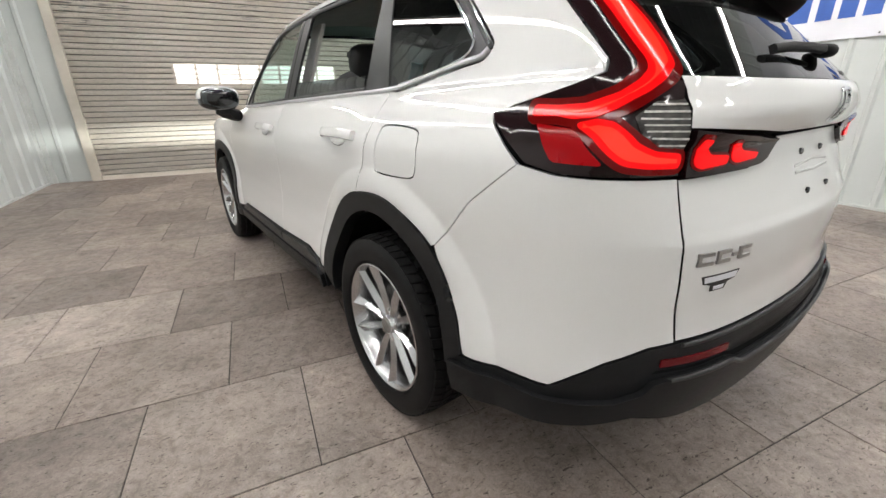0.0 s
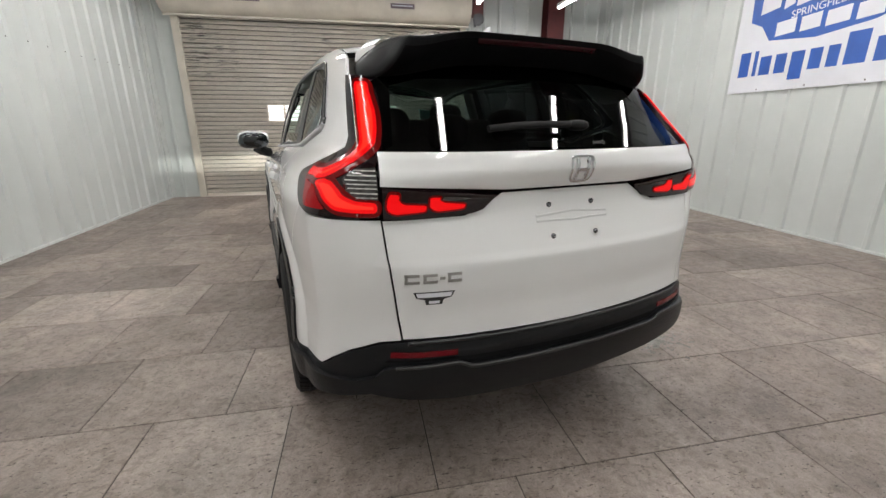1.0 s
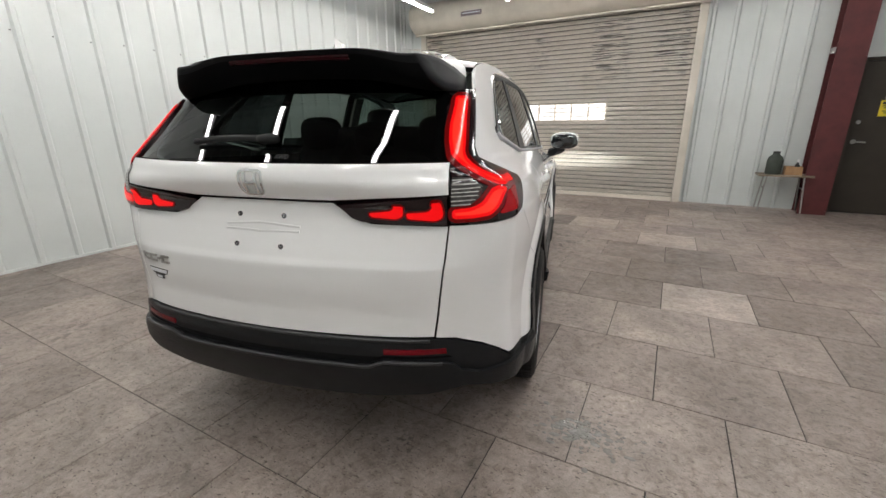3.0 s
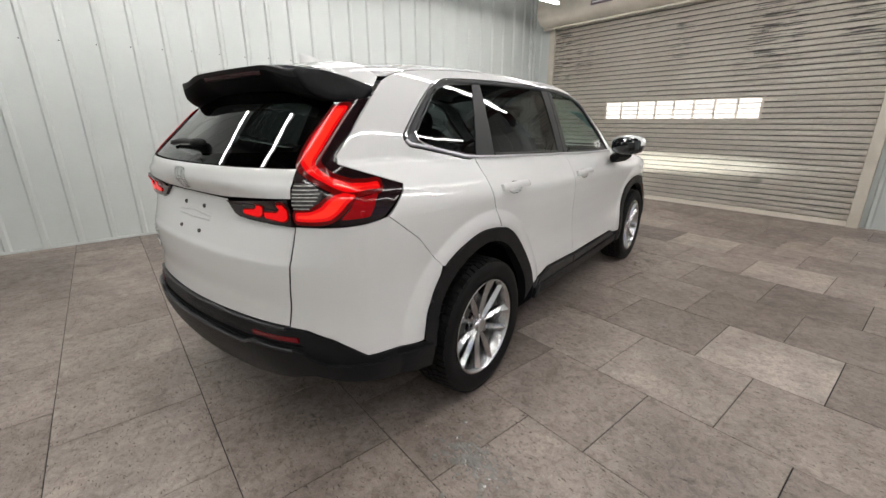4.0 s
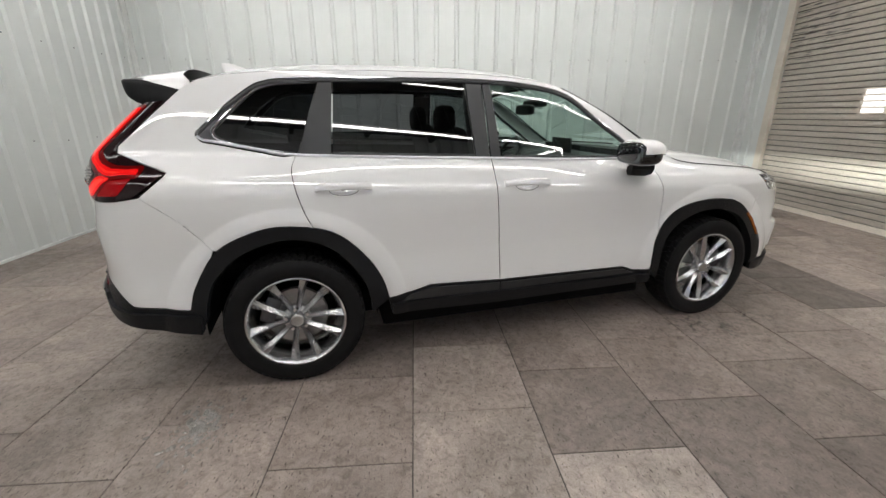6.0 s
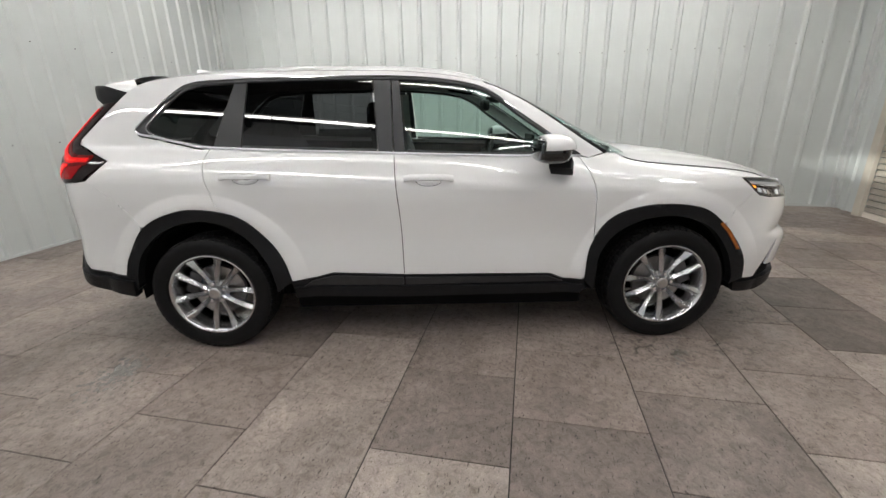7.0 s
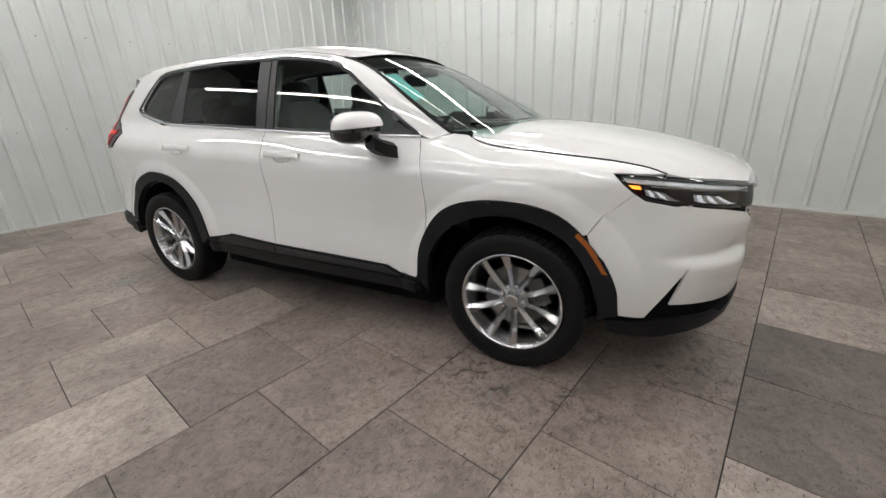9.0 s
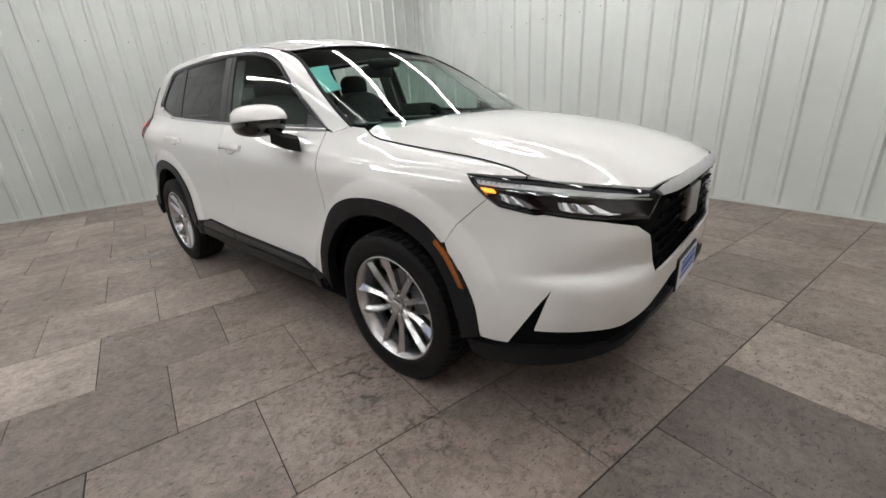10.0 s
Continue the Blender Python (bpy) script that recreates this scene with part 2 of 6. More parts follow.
AMBER = surface("amber_reflector", (0.30, 0.085, 0.012), 0.18, vary=0.2, scale=150, coat=0.5)
AMBER_LIT = glow("lit_amber_lens", (1.0, 0.33, 0.03), 2.2, (0.7, 0.2, 0.02))
DRL = glow("headlamp_light_guide", (0.95, 0.97, 1.0), 0.12, (0.6, 0.6, 0.6), 0.15)
FABRIC = surface("grey_seat_fabric", (0.13, 0.13, 0.132), 0.9, vary=0.2, scale=30, grain=0.3)
LEATHER = surface("black_leather", (0.018, 0.018, 0.019), 0.55, vary=0.2, scale=25, grain=0.3, grain_scale=400)
BEIGE = surface("beige_pillar_lining", (0.42, 0.41, 0.385), 0.8, vary=0.08, scale=10)
WALL = wall_panel()
TRIMWHITE = surface("galvanised_trim", (0.60, 0.62, 0.61), 0.35, vary=0.1, scale=4, grain=0.1)
DOORSLAT = slat_paint()
# grime in the slat joints, with the shade of the gap in the same colour
SLATGAP = surface("grimy_shaded_slat_joint", (0.19, 0.165, 0.135), 0.7, vary=0.3, scale=6)
DRUMPAINT = surface("cream_hood_paint", (0.60, 0.555, 0.48), 0.45, vary=0.12, scale=2.5)
REDIRON = surface("red_iron_primer", (0.085, 0.015, 0.016), 0.55, vary=0.25, scale=5, grain=0.15)
BROWNDOOR = surface("brown_door_paint", (0.046, 0.038, 0.031), 0.55, vary=0.12, scale=3, spec=0.25)
CEILDARK = surface("dark_ceiling_steel", (0.035, 0.035, 0.037), 0.6, vary=0.3, scale=2)
GROUT = surface("dark_grout", (0.020, 0.018, 0.017), 0.9, vary=0.3, scale=12, grain=0.3)
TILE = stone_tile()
TUBE = glow("led_tube", (1.0, 0.975, 0.942), LED_POWER)
DAYPANE = glow("daylit_pane", (1.0, 0.985, 0.96), PANE_POWER)
BANNERWHITE = surface("white_vinyl", (0.74, 0.75, 0.80), 0.4, vary=0.04, scale=3)
BANNERBLUE = surface("blue_print", (0.025, 0.10, 0.42), 0.4, vary=0.1, scale=4)
YELLOW = surface("yellow_sign", (0.72, 0.56, 0.02), 0.4, vary=0.06)
INK = surface("black_print", (0.02, 0.02, 0.02), 0.5, vary=0.1)
SIGNWHITE = glow("lit_white_face", (1.0, 0.90, 0.88), 0.16, (0.8, 0.78, 0.77))
SIGNRED = glow("lit_red_letters", (1.0, 0.05, 0.09), 0.42, (0.5, 0.02, 0.04))
GREYLABEL = surface("faded_label", (0.17, 0.13, 0.15), 0.5, vary=0.25, scale=25)
OLIVE = surface("olive_plastic", (0.035, 0.045, 0.035), 0.6, vary=0.2, scale=15)
CARDBOARD = surface("cardboard", (0.34, 0.20, 0.10), 0.8, vary=0.15, scale=18)
TABLETOP = surface("brown_laminate", (0.22, 0.17, 0.12), 0.5, vary=0.2, scale=12)
TEAL = surface("teal_paper", (0.20, 0.58, 0.56), 0.6, vary=0.08, scale=30)
WHITEPLASTIC = surface("white_plastic", (0.75, 0.75, 0.74), 0.35, vary=0.04)
WET = surface("wet_patch", (0.30, 0.285, 0.27), 0.03, vary=0.2, scale=20, coat=1.0)


# ---- shared mesh helpers ----
def thing(name, label, category, group="", kind="", at=None):
    """An empty at a thing's base, which carries its parts."""
    e = new(name)
    e.empty_display_size = 0.1
    if at is not None:
        e.matrix_world = at
    return tagged(e, label, category, group, kind)


def link_bm(name, bm, mat, parent=None, label="", smooth=None):
    me = bpy.data.meshes.new(name)
    bm.to_mesh(me)
    bm.free()
    for m in (mat if isinstance(mat, (list, tuple)) else [mat]):
        me.materials.append(m)
    if smooth is not None:
        me.shade_smooth()
        me.set_sharp_from_angle(angle=radians(smooth))
    ob = new(name, me)
    ob.parent = parent
    if label:
        ob["label"] = label
    return ob


def part(name, bm, mat, parent, label="", smooth=None):
    return link_bm(name, bm, mat, parent, label, smooth)


def add_box(bm, lo, hi, bevel=0.0, seg=2):
    c = [(a + b) / 2 for a, b in zip(lo, hi)]
    s = [abs(b - a) for a, b in zip(lo, hi)]
    made = bmesh.ops.create_cube(bm, size=1.0, matrix=Matrix.LocRotScale(c, None, s))["verts"]
    if bevel:
        edges = list({e for v in made for e in v.link_edges})
        bmesh.ops.bevel(bm, geom=edges, offset=bevel, segments=seg, profile=0.7, affect="EDGES", clamp_overlap=True)
    return bm


def box(lo, hi, bevel=0.0, seg=2):
    return add_box(bmesh.new(), lo, hi, bevel, seg)


def add_lathe(bm, profile, seg=48, m=Matrix()):
    """Turn (radius, along) pairs round the local y axis."""
    rings = []
    for r, a in profile:
        rings.append([bm.verts.new(m @ Vector((r * math.cos(2 * math.pi * k / seg), a, r * math.sin(2 * math.pi * k / seg)))) for k in range(seg)])
    for p, q in zip(rings, rings[1:]):
        for k in range(seg):
            bm.faces.new((p[k], p[(k + 1) % seg], q[(k + 1) % seg], q[k]))
    return rings


def add_prism(bm, outline, lo, hi, axis="y"):
    """A slab with that outline (two coordinates) between lo and hi along an axis."""
    def at(p, d):
        return {"x": (d, p[0], p[1]), "y": (p[0], d, p[1]), "z": (p[0], p[1], d)}[axis]
    a = [bm.verts.new(at(p, lo)) for p in outline]
    b = [bm.verts.new(at(p, hi)) for p in outline]
    bm.faces.new(a)
    bm.faces.new(b)
    n = len(outline)
    for i in range(n):
        bm.faces.new((a[i], a[(i + 1) % n], b[(i + 1) % n], b[i]))
    bmesh.ops.recalc_face_normals(bm, faces=bm.faces)
    return bm


def add_sweep(bm, path, half_a, half_b, ups, closed=False):
    """A bar of rectangular section with softened corners along a path; ups gives the outward direction at each point."""
    rings = []
    n = len(path)
    for i, p in enumerate(path):
        p = Vector(p)
        d = (Vector(path[(i + 1) % n if closed else min(i + 1, n - 1)]) - Vector(path[(i - 1) % n if closed else max(i - 1, 0)])).normalized()
        u = Vector(ups[i]).normalized()
        s = d.cross(u).normalized()
        ring = []
        for a, b in ((1, 0.5), (0.5, 1), (-0.5, 1), (-1, 0.5), (-1, -1), (1, -1)):
            ring.append(bm.verts.new(p + s * a * half_a + u * b * half_b))
        rings.append(ring)
    pairs = list(zip(rings, rings[1:])) + ([(rings[-1], rings[0])] if closed else [])
    for p, q in pairs:
        for k in range(6):
            bm.faces.new((p[k], p[(k + 1) % 6], q[(k + 1) % 6], q[k]))
    if not closed:
        bm.faces.new(rings[0])
        bm.faces.new(rings[-1])
    bmesh.ops.recalc_face_normals(bm, faces=bm.faces)
    return bm


def add_tube(bm, path, radius, seg=8):
    rings = []
    n = len(path)
    for i, p in enumerate(path):
        p = Vector(p)
        d = (Vector(path[min(i + 1, n - 1)]) - Vector(path[max(i - 1, 0)])).normalized()
        u = d.orthogonal().normalized() if abs(d.z) > 0.95 else d.cross(Vector((0, 0, 1))).normalized()
        w = d.cross(u).normalized()
        rings.append([bm.verts.new(p + radius * (u * math.cos(2 * math.pi * k / seg) + w * math.sin(2 * math.pi * k / seg))) for k in range(seg)])
    for p, q in zip(rings, rings[1:]):
        for k in range(seg):
            bm.faces.new((p[k], p[(k + 1) % seg], q[(k + 1) % seg], q[k]))
    bm.faces.new(rings[0])
    bm.faces.new(rings[-1])
    bmesh.ops.recalc_face_normals(bm, faces=bm.faces)
    return bm


def blob(centre, size, power=2.5, nu=24, nv=16, squash=None):
    """A rounded box-like body (superellipsoid)."""
    bm = bmesh.new()
    made = bmesh.ops.create_uvsphere(bm, u_segments=nu, v_segments=nv, radius=1.0)["verts"]
    for v in made:
        c = [math.copysign(abs(a) ** (2 / power), a) for a in v.co]
        if squash:
            c = squash(*c)
        v.co = [centre[i] + size[i] * c[i] for i in range(3)]
    return bm


def words(text, size, mat, m, parent=None, name="lettering", label="", depth=0.002):
    """Raised letters as a mesh, in the built-in font."""
    cu = bpy.data.curves.new(name, "FONT")
    cu.body, cu.size, cu.extrude, cu.align_x, cu.align_y = text, size, depth, "CENTER", "CENTER"
    tmp = new("tmp", cu)
    me = bpy.data.meshes.new_from_object(tmp.evaluated_get(bpy.context.evaluated_depsgraph_get()))
    bpy.data.objects.remove(tmp)
    me.materials.clear()
    me.materials.append(mat)
    ob = new(name, me)
    ob.parent = parent
    ob.matrix_local = m
    if label:
        ob["label"] = label
    return ob


# ---- the bay ----
def ribbed(name, start, length, height, z0, normal, along, parent=None, pitch=0.305, first=0.1, skip=(), label=""):
    """A sheet of ribbed metal cladding: trapezoid ribs standing proud of a flat pan. skip: stretches (from, to, below z) left open."""
    k = first
    prof = []
    while k < length - 0.06:
        prof += [(k - 0.036, 0), (k - 0.017, 0.027), (k + 0.017, 0.027), (k + 0.036, 0)]
        k += pitch
    prof = [(0.0, 0.0)] + [p for p in prof if 0 < p[0] < length] + [(length, 0.0)]
    bm = bmesh.new()
    s, a, n = Vector(start), Vector(along), Vector(normal)

    def strip(pts, lo, hi):
        low = [bm.verts.new(s + a * p + n * d + Vector((0, 0, lo))) for p, d in pts]
        top = [bm.verts.new(s + a * p + n * d + Vector((0, 0, hi))) for p, d in pts]
        for i in range(len(pts) - 1):
            f = bm.faces.new((low[i], low[i + 1], top[i + 1], top[i]))
    if not skip:
        strip(prof, z0, height)
    else:
        edges = sorted({0.0, length, *[v for q in skip for v in q[:2]]})
        for lo, hi in zip(edges, edges[1:]):
            inner = [p for p in prof if lo < p[0] < hi]
            pts = [(lo, 0.0)] + inner + [(hi, 0.0)]
            base = z0
            for q in skip:
                if q[0] <= lo and hi <= q[1]:
                    base = q[2]
            strip(pts, base, height)
    return link_bm(name, bm, WALL, parent, label)


def screws(parent, start, along, normal, length, z, pitch=0.305, first=0.155):
    bm = bmesh.new()
    k = first
    while k < length:
        c = Vector(start) + Vector(along) * k + Vector(normal) * 0.003 + Vector((0, 0, z + random.uniform(-0.012, 0.012)))
        bmesh.ops.create_icosphere(bm, subdivisions=1, radius=0.0075, matrix=Matrix.Translation(c))
        k += pitch
    ob = link_bm("screw", bm, DARKMETAL, parent)
    ob["kind"] = "stuff"
    return ob


def backed_wall(name, lo, hi):
    return tagged(link_bm(name, box(lo, hi), WALL), "white ribbed metal panel wall", "wall", kind="structure")


T = 0.12
LEN_Y, LEN_X = Y_FRONT - Y_BACK, X_RIGHT - X_LEFT
wall_left = backed_wall("wall_left", (X_LEFT - T, Y_BACK - T, 0), (X_LEFT - 0.004, Y_FRONT + T, Z_CEIL))
ribbed("cladding", (X_LEFT, Y_BACK, 0), LEN_Y, Z_CEIL, 0.0, (1, 0, 0), (0, 1, 0), wall_left, first=0.205)
wall_right = backed_wall("wall_right", (X_RIGHT + 0.004, Y_BACK - T, 0), (X_RIGHT + T, Y_FRONT + T, Z_CEIL))
ribbed("cladding", (X_RIGHT, Y_BACK, 0), LEN_Y, Z_CEIL, 0.0, (-1, 0, 0), (0, 1, 0), wall_right, first=0.322)
wall_back = backed_wall("wall_back", (X_LEFT, Y_BACK - T, 0), (X_RIGHT, Y_BACK - 0.004, Z_CEIL))
ribbed("cladding", (X_LEFT, Y_BACK, 0), LEN_X, Z_CEIL, 0.0, (0, 1, 0), (1, 0, 0), wall_back, first=0.037, pitch=0.2315)
for w, st, al, no, ln, pitch, rows in ((wall_left, (X_LEFT, Y_BACK, 0), (0, 1, 0), (1, 0, 0), LEN_Y, 0.305, (2.17,)), (wall_back, (X_LEFT, Y_BACK, 0), (1, 0, 0), (0, 1, 0), LEN_X, 0.463, (1.12, 2.17))):
    for z in rows:
        screws(w, st, al, no, ln, z, pitch)

# the wall with the two doors: opening for the roll-up door and for the exit door
RX0, RX1, RZ = -2.20, 2.80, 3.12
DX0, DX1, DZ = 4.80, 5.76, 2.15
front = bmesh.new()
for lo, hi in (((X_LEFT, 0), (RX0, Z_CEIL)), ((RX0, RZ), (RX1, Z_CEIL)), ((RX1, 0), (DX0, Z_CEIL)), ((DX0, DZ), (DX1, Z_CEIL)), ((DX1, 0), (X_RIGHT, Z_CEIL))):
    add_box(front, (lo[0], Y_FRONT + 0.004, lo[1]), (hi[0], Y_FRONT + T, hi[1]))
wall_front = tagged(link_bm("wall_front", front, WALL), "white ribbed metal wall round the roll-up door", "wall", kind="structure")
ribbed("cladding", (X_LEFT, Y_FRONT, 0), LEN_X, Z_CEIL, 0.0, (0, -1, 0), (1, 0, 0), wall_front, first=0.23,
       skip=((RX0 - X_LEFT, RX1 - X_LEFT, RZ), (DX0 - X_LEFT, DX1 - X_LEFT, DZ)))

# light trims: base angle, corner flashings
base = bmesh.new()
add_box(base, (X_LEFT, Y_BACK, 0), (X_LEFT + 0.036, Y_FRONT, 0.025), 0.003)
add_box(base, (X_LEFT + 0.04, Y_BACK, 0), (X_RIGHT, Y_BACK + 0.036, 0.025), 0.003)
add_box(base, (X_RIGHT - 0.036, Y_BACK + 0.04, 0), (X_RIGHT, Y_FRONT, 0.025), 0.003)
tagged(link_bm("baseboard", base, TRIMWHITE), "thin pale metal angle along the wall foot", "trim", kind="structure")
corner = bmesh.new()
for x in (X_LEFT, X_RIGHT):
    for y in (Y_BACK, Y_FRONT):
        sx, sy = (1 if x == X_LEFT else -1), (1 if y == Y_BACK else -1)
        add_box(corner, (x, y, 0), (x + sx * 0.09, y + sy * 0.034, Z_CEIL), 0.003)
        add_box(corner, (x, y + sy * 0.036, 0), (x + sx * 0.034, y + sy * 0.09, Z_CEIL), 0.003)
tagged(link_bm("trim", corner, TRIMWHITE), "pale metal corner flashing", "trim", kind="structure")

# ceiling: dark deck on purlins and two rafters
ceil = bmesh.new()
add_box(ceil, (X_LEFT - T, Y_BACK - T, Z_CEIL), (X_RIGHT + T, Y_FRONT + T, Z_CEIL + 0.1))
k = X_LEFT + 0.3
while k < X_RIGHT:
    add_box(ceil, (k, Y_BACK, Z_CEIL - 0.035), (k + 0.06, Y_FRONT, Z_CEIL - 0.001))
    k += 0.305
for y in (-0.9, 0.5, 1.9, 3.3, 4.7, 6.1):
    add_box(ceil, (X_LEFT, y, Z_CEIL - 0.22), (X_RIGHT, y + 0.07, Z_CEIL - 0.04))
tagged(link_bm("ceiling", ceil, CEILDARK), "dark steel roof deck with purlins", "ceiling", kind="structure")


# ---- roll-up door with its hood, guides, panes and operator ----
rollup = thing("door_1", "closed cream roll-up service door with a row of daylit panes", "roll-up door", kind="structure", at=pose(0, 0, 0))
PITCH = 0.0762
YD = Y_FRONT - 0.02
NSLAT = 40
PX0, PX1, PZ0, PZ1 = -0.90, 1.52, 1.372, 1.66


def slat_mesh(x0, x1):
    """One curved interlocking slat, seen from inside: a shallow bow with a rolled joint below."""
    prof = [(0.0, -0.005), (0.005, -0.005), (0.0065, 0.006), (0.009, 0.0125), (0.014, 0.0145), (0.026, 0.0143), (0.040, 0.0122), (0.054, 0.0085), (0.066, 0.0030), (0.0738, -0.0025), (0.0762, -0.005)]
    bm = bmesh.new()
    a = [bm.verts.new((x0, -d, z)) for z, d in prof]
    b = [bm.verts.new((x1, -d, z)) for z, d in prof]
    for i in range(len(prof) - 1):
        bm.faces.new((a[i], b[i], b[i + 1], a[i + 1]))
    bmesh.ops.solidify(bm, geom=bm.faces[:], thickness=0.002)
    me = bpy.data.meshes.new("slat")
    bm.to_mesh(me)
    bm.free()
    me.materials.append(DOORSLAT)
    me.materials.append(SLATGAP)
    # joint faces take the darker colour of grime and gap shade
    for p in me.polygons:
        p.material_index = 1 if p.center.z < 0.0062 or p.center.z > 0.0735 else 0
    me.shade_smooth()
    me.set_sharp_from_angle(angle=radians(50))
    return me


FULL, LEFTM, RIGHTM = slat_mesh(RX0 + 0.05, RX1 - 0.05), slat_mesh(RX0 + 0.05, PX0), slat_mesh(PX1, RX1 - 0.05)
for i in range(NSLAT):
    z = 0.07 + i * PITCH
    cut = z + PITCH > PZ0 + 0.02 and z < PZ1 - 0.02
    for me in ((LEFTM, RIGHTM) if cut else (FULL,)):
        s = new("slat", me)
        s.parent = rollup
        s.location = (0, YD, z)
bar = part("bottom_bar", box((RX0 + 0.05, YD - 0.03, 0.0), (RX1 - 0.05, YD + 0.01, 0.07), 0.004), DOORSLAT, rollup)
PANES = 8
pw = (PX1 - PX0) / PANES
for i in range(PANES):
    for j in range(4):
        z0 = PZ0 + j * (PZ1 - PZ0) / 4
        b = box((PX0 + i * pw + 0.018, YD - 0.004, z0 + 0.006), (PX0 + (i + 1) * pw - 0.018, YD + 0.002, z0 + (PZ1 - PZ0) / 4 - 0.006), 0.004)
        part("window_pane", b, DAYPANE, rollup, "glowing daylit pane")
fr = bmesh.new()
for i in range(PANES + 1):
    add_box(fr, (PX0 + i * pw - 0.022, YD - 0.010, PZ0 - 0.01), (PX0 + i * pw + 0.018, YD + 0.004, PZ1 + 0.01), 0.002)
for j in range(5):
    z = PZ0 + j * (PZ1 - PZ0) / 4
    add_box(fr, (PX0, YD - 0.012, z - 0.010), (PX1, YD + 0.0, z + 0.010), 0.002)
part("pane_frame", fr, DOORSLAT, rollup)
for x0, x1 in ((RX0 - 0.06, RX0 + 0.06), (RX1 - 0.06, RX1 + 0.06)):
    g = box((x0, YD - 0.075, 0), (x1, YD - 0.020, RZ + 0.02), 0.006)
    part("guide_rail", g, DRUMPAINT, rollup, "cream steel guide rail")
hood = bmesh.new()
prof = [(0.0, 0.0), (-0.16, 0.0), (-0.30, 0.05), (-0.40, 0.15), (-0.44, 0.27), (-0.42, 0.40), (-0.34, 0.50), (-0.20, 0.55), (0.0, 0.55)]
add_prism(hood, [(y + YD, z + RZ - 0.04) for y, z in prof], RX0 - 0.12, RX1 + 0.08, "x")
part("door_hood", hood, DRUMPAINT, rollup, "rounded cream sheet-metal hood", smooth=40)
part("hood_lip", box((RX0 - 0.12, YD - 0.20, RZ - 0.075), (RX1 + 0.08, YD - 0.165, RZ - 0.042), 0.004), DRUMPAINT, rollup)
for x in (-0.95, 1.62):
    lab = part("warning_label", box((x - 0.21, -0.0015, -0.085), (x + 0.21, 0.0015, 0.085)), GREYLABEL, rollup, "faded grey warning label")
    lab.matrix_local = pose(0, YD - 0.432, RZ + 0.215, -4, 0, 0)
    for k, wd in enumerate((0.34, 0.30, 0.36)):
        bar = part("print_bar", box((x - wd / 2, -0.004, 0.042 - 0.045 * k), (x + wd / 2, -0.002, 0.06 - 0.045 * k)), BANNERWHITE, rollup)
        bar.matrix_local = pose(0, YD - 0.432, RZ + 0.215, -4, 0, 0)
op = bmesh.new()
add_box(op, (RX1 + 0.09, YD - 0.42, RZ + 0.10), (RX1 + 0.30, YD - 0.16, RZ + 0.42), 0.02)
part("operator_motor", op, REDIRON, rollup, "dark red door operator housing")
ch = bmesh.new()
add_lathe(ch, [(0.001, 0), (0.10, 0), (0.10, 0.03), (0.001, 0.03)], 20, Matrix.Translation((RX1 + 0.20, YD - 0.46, RZ + 0.02)))
add_box(ch, (RX1 + 0.12, YD - 0.44, RZ - 0.10), (RX1 + 0.16, YD - 0.40, RZ + 0.1), 0.004)
part("chain_wheel", ch, DARKMETAL, rollup)

# ---- brown exit door, red steel column, sign ----
door2 = thing("door_2", "closed dark brown metal exit door in a matching frame", "door", kind="structure")
part("door_leaf", box((DX0 + 0.05, Y_FRONT + 0.004, 0.012), (DX1 - 0.05, Y_FRONT + 0.05, DZ - 0.05), 0.003), BROWNDOOR, door2)
for lo, hi in (((DX0 + 0.002, 0.0), (DX0 + 0.048, DZ - 0.002)), ((DX1 - 0.048, 0.0), (DX1 - 0.002, DZ - 0.002)), ((DX0 + 0.048, DZ - 0.048), (DX1 - 0.048, DZ - 0.002))):
    part("door_frame", box((lo[0], Y_FRONT - 0.034, lo[1]), (hi[0], Y_FRONT + 0.11, hi[1]), 0.004), BROWNDOOR, door2)
part("head_flashing", box((DX0 - 0.30, Y_FRONT - 0.046, DZ + 0.002), (DX1 + 0.10, Y_FRONT - 0.031, DZ + 0.05), 0.003), TRIMWHITE, door2, "pale metal drip flashing")
lever = bmesh.new()
add_lathe(lever, [(0.001, -0.012), (0.03, -0.012), (0.032, 0.0), (0.001, 0.0)], 20, Matrix.Translation((DX0 + 0.12, Y_FRONT + 0.002, 1.03)))
add_tube(lever, [(DX0 + 0.12, Y_FRONT - 0.002, 1.03), (DX0 + 0.12, Y_FRONT - 0.05, 1.03), (DX0 + 0.14, Y_FRONT - 0.055, 1.03), (DX0 + 0.24, Y_FRONT - 0.055, 1.025)], 0.010)
part("door_handle", lever, STEEL, door2, "satin lever handle", smooth=40)
dead = bmesh.new()
add_lathe(dead, [(0.001, -0.018), (0.022, -0.018), (0.027, 0.0), (0.001, 0.0)], 20, Matrix.Translation((DX0 + 0.12, Y_FRONT + 0.002, 1.30)))
part("deadbolt", dead, STEEL, door2, smooth=40)
clo = bmesh.new()
add_box(clo, (DX0 + 0.42, Y_FRONT - 0.055, DZ - 0.15), (DX0 + 0.70, Y_FRONT + 0.003, DZ - 0.10), 0.006)
add_box(clo, (DX0 + 0.30, Y_FRONT - 0.05, DZ - 0.085), (DX0 + 0.66, Y_FRONT - 0.036, DZ - 0.07), 0.003)
part("door_closer", clo, STEEL, door2)
sign = thing("warning_sign", "yellow warning sign with black print on the brown door", "sign")
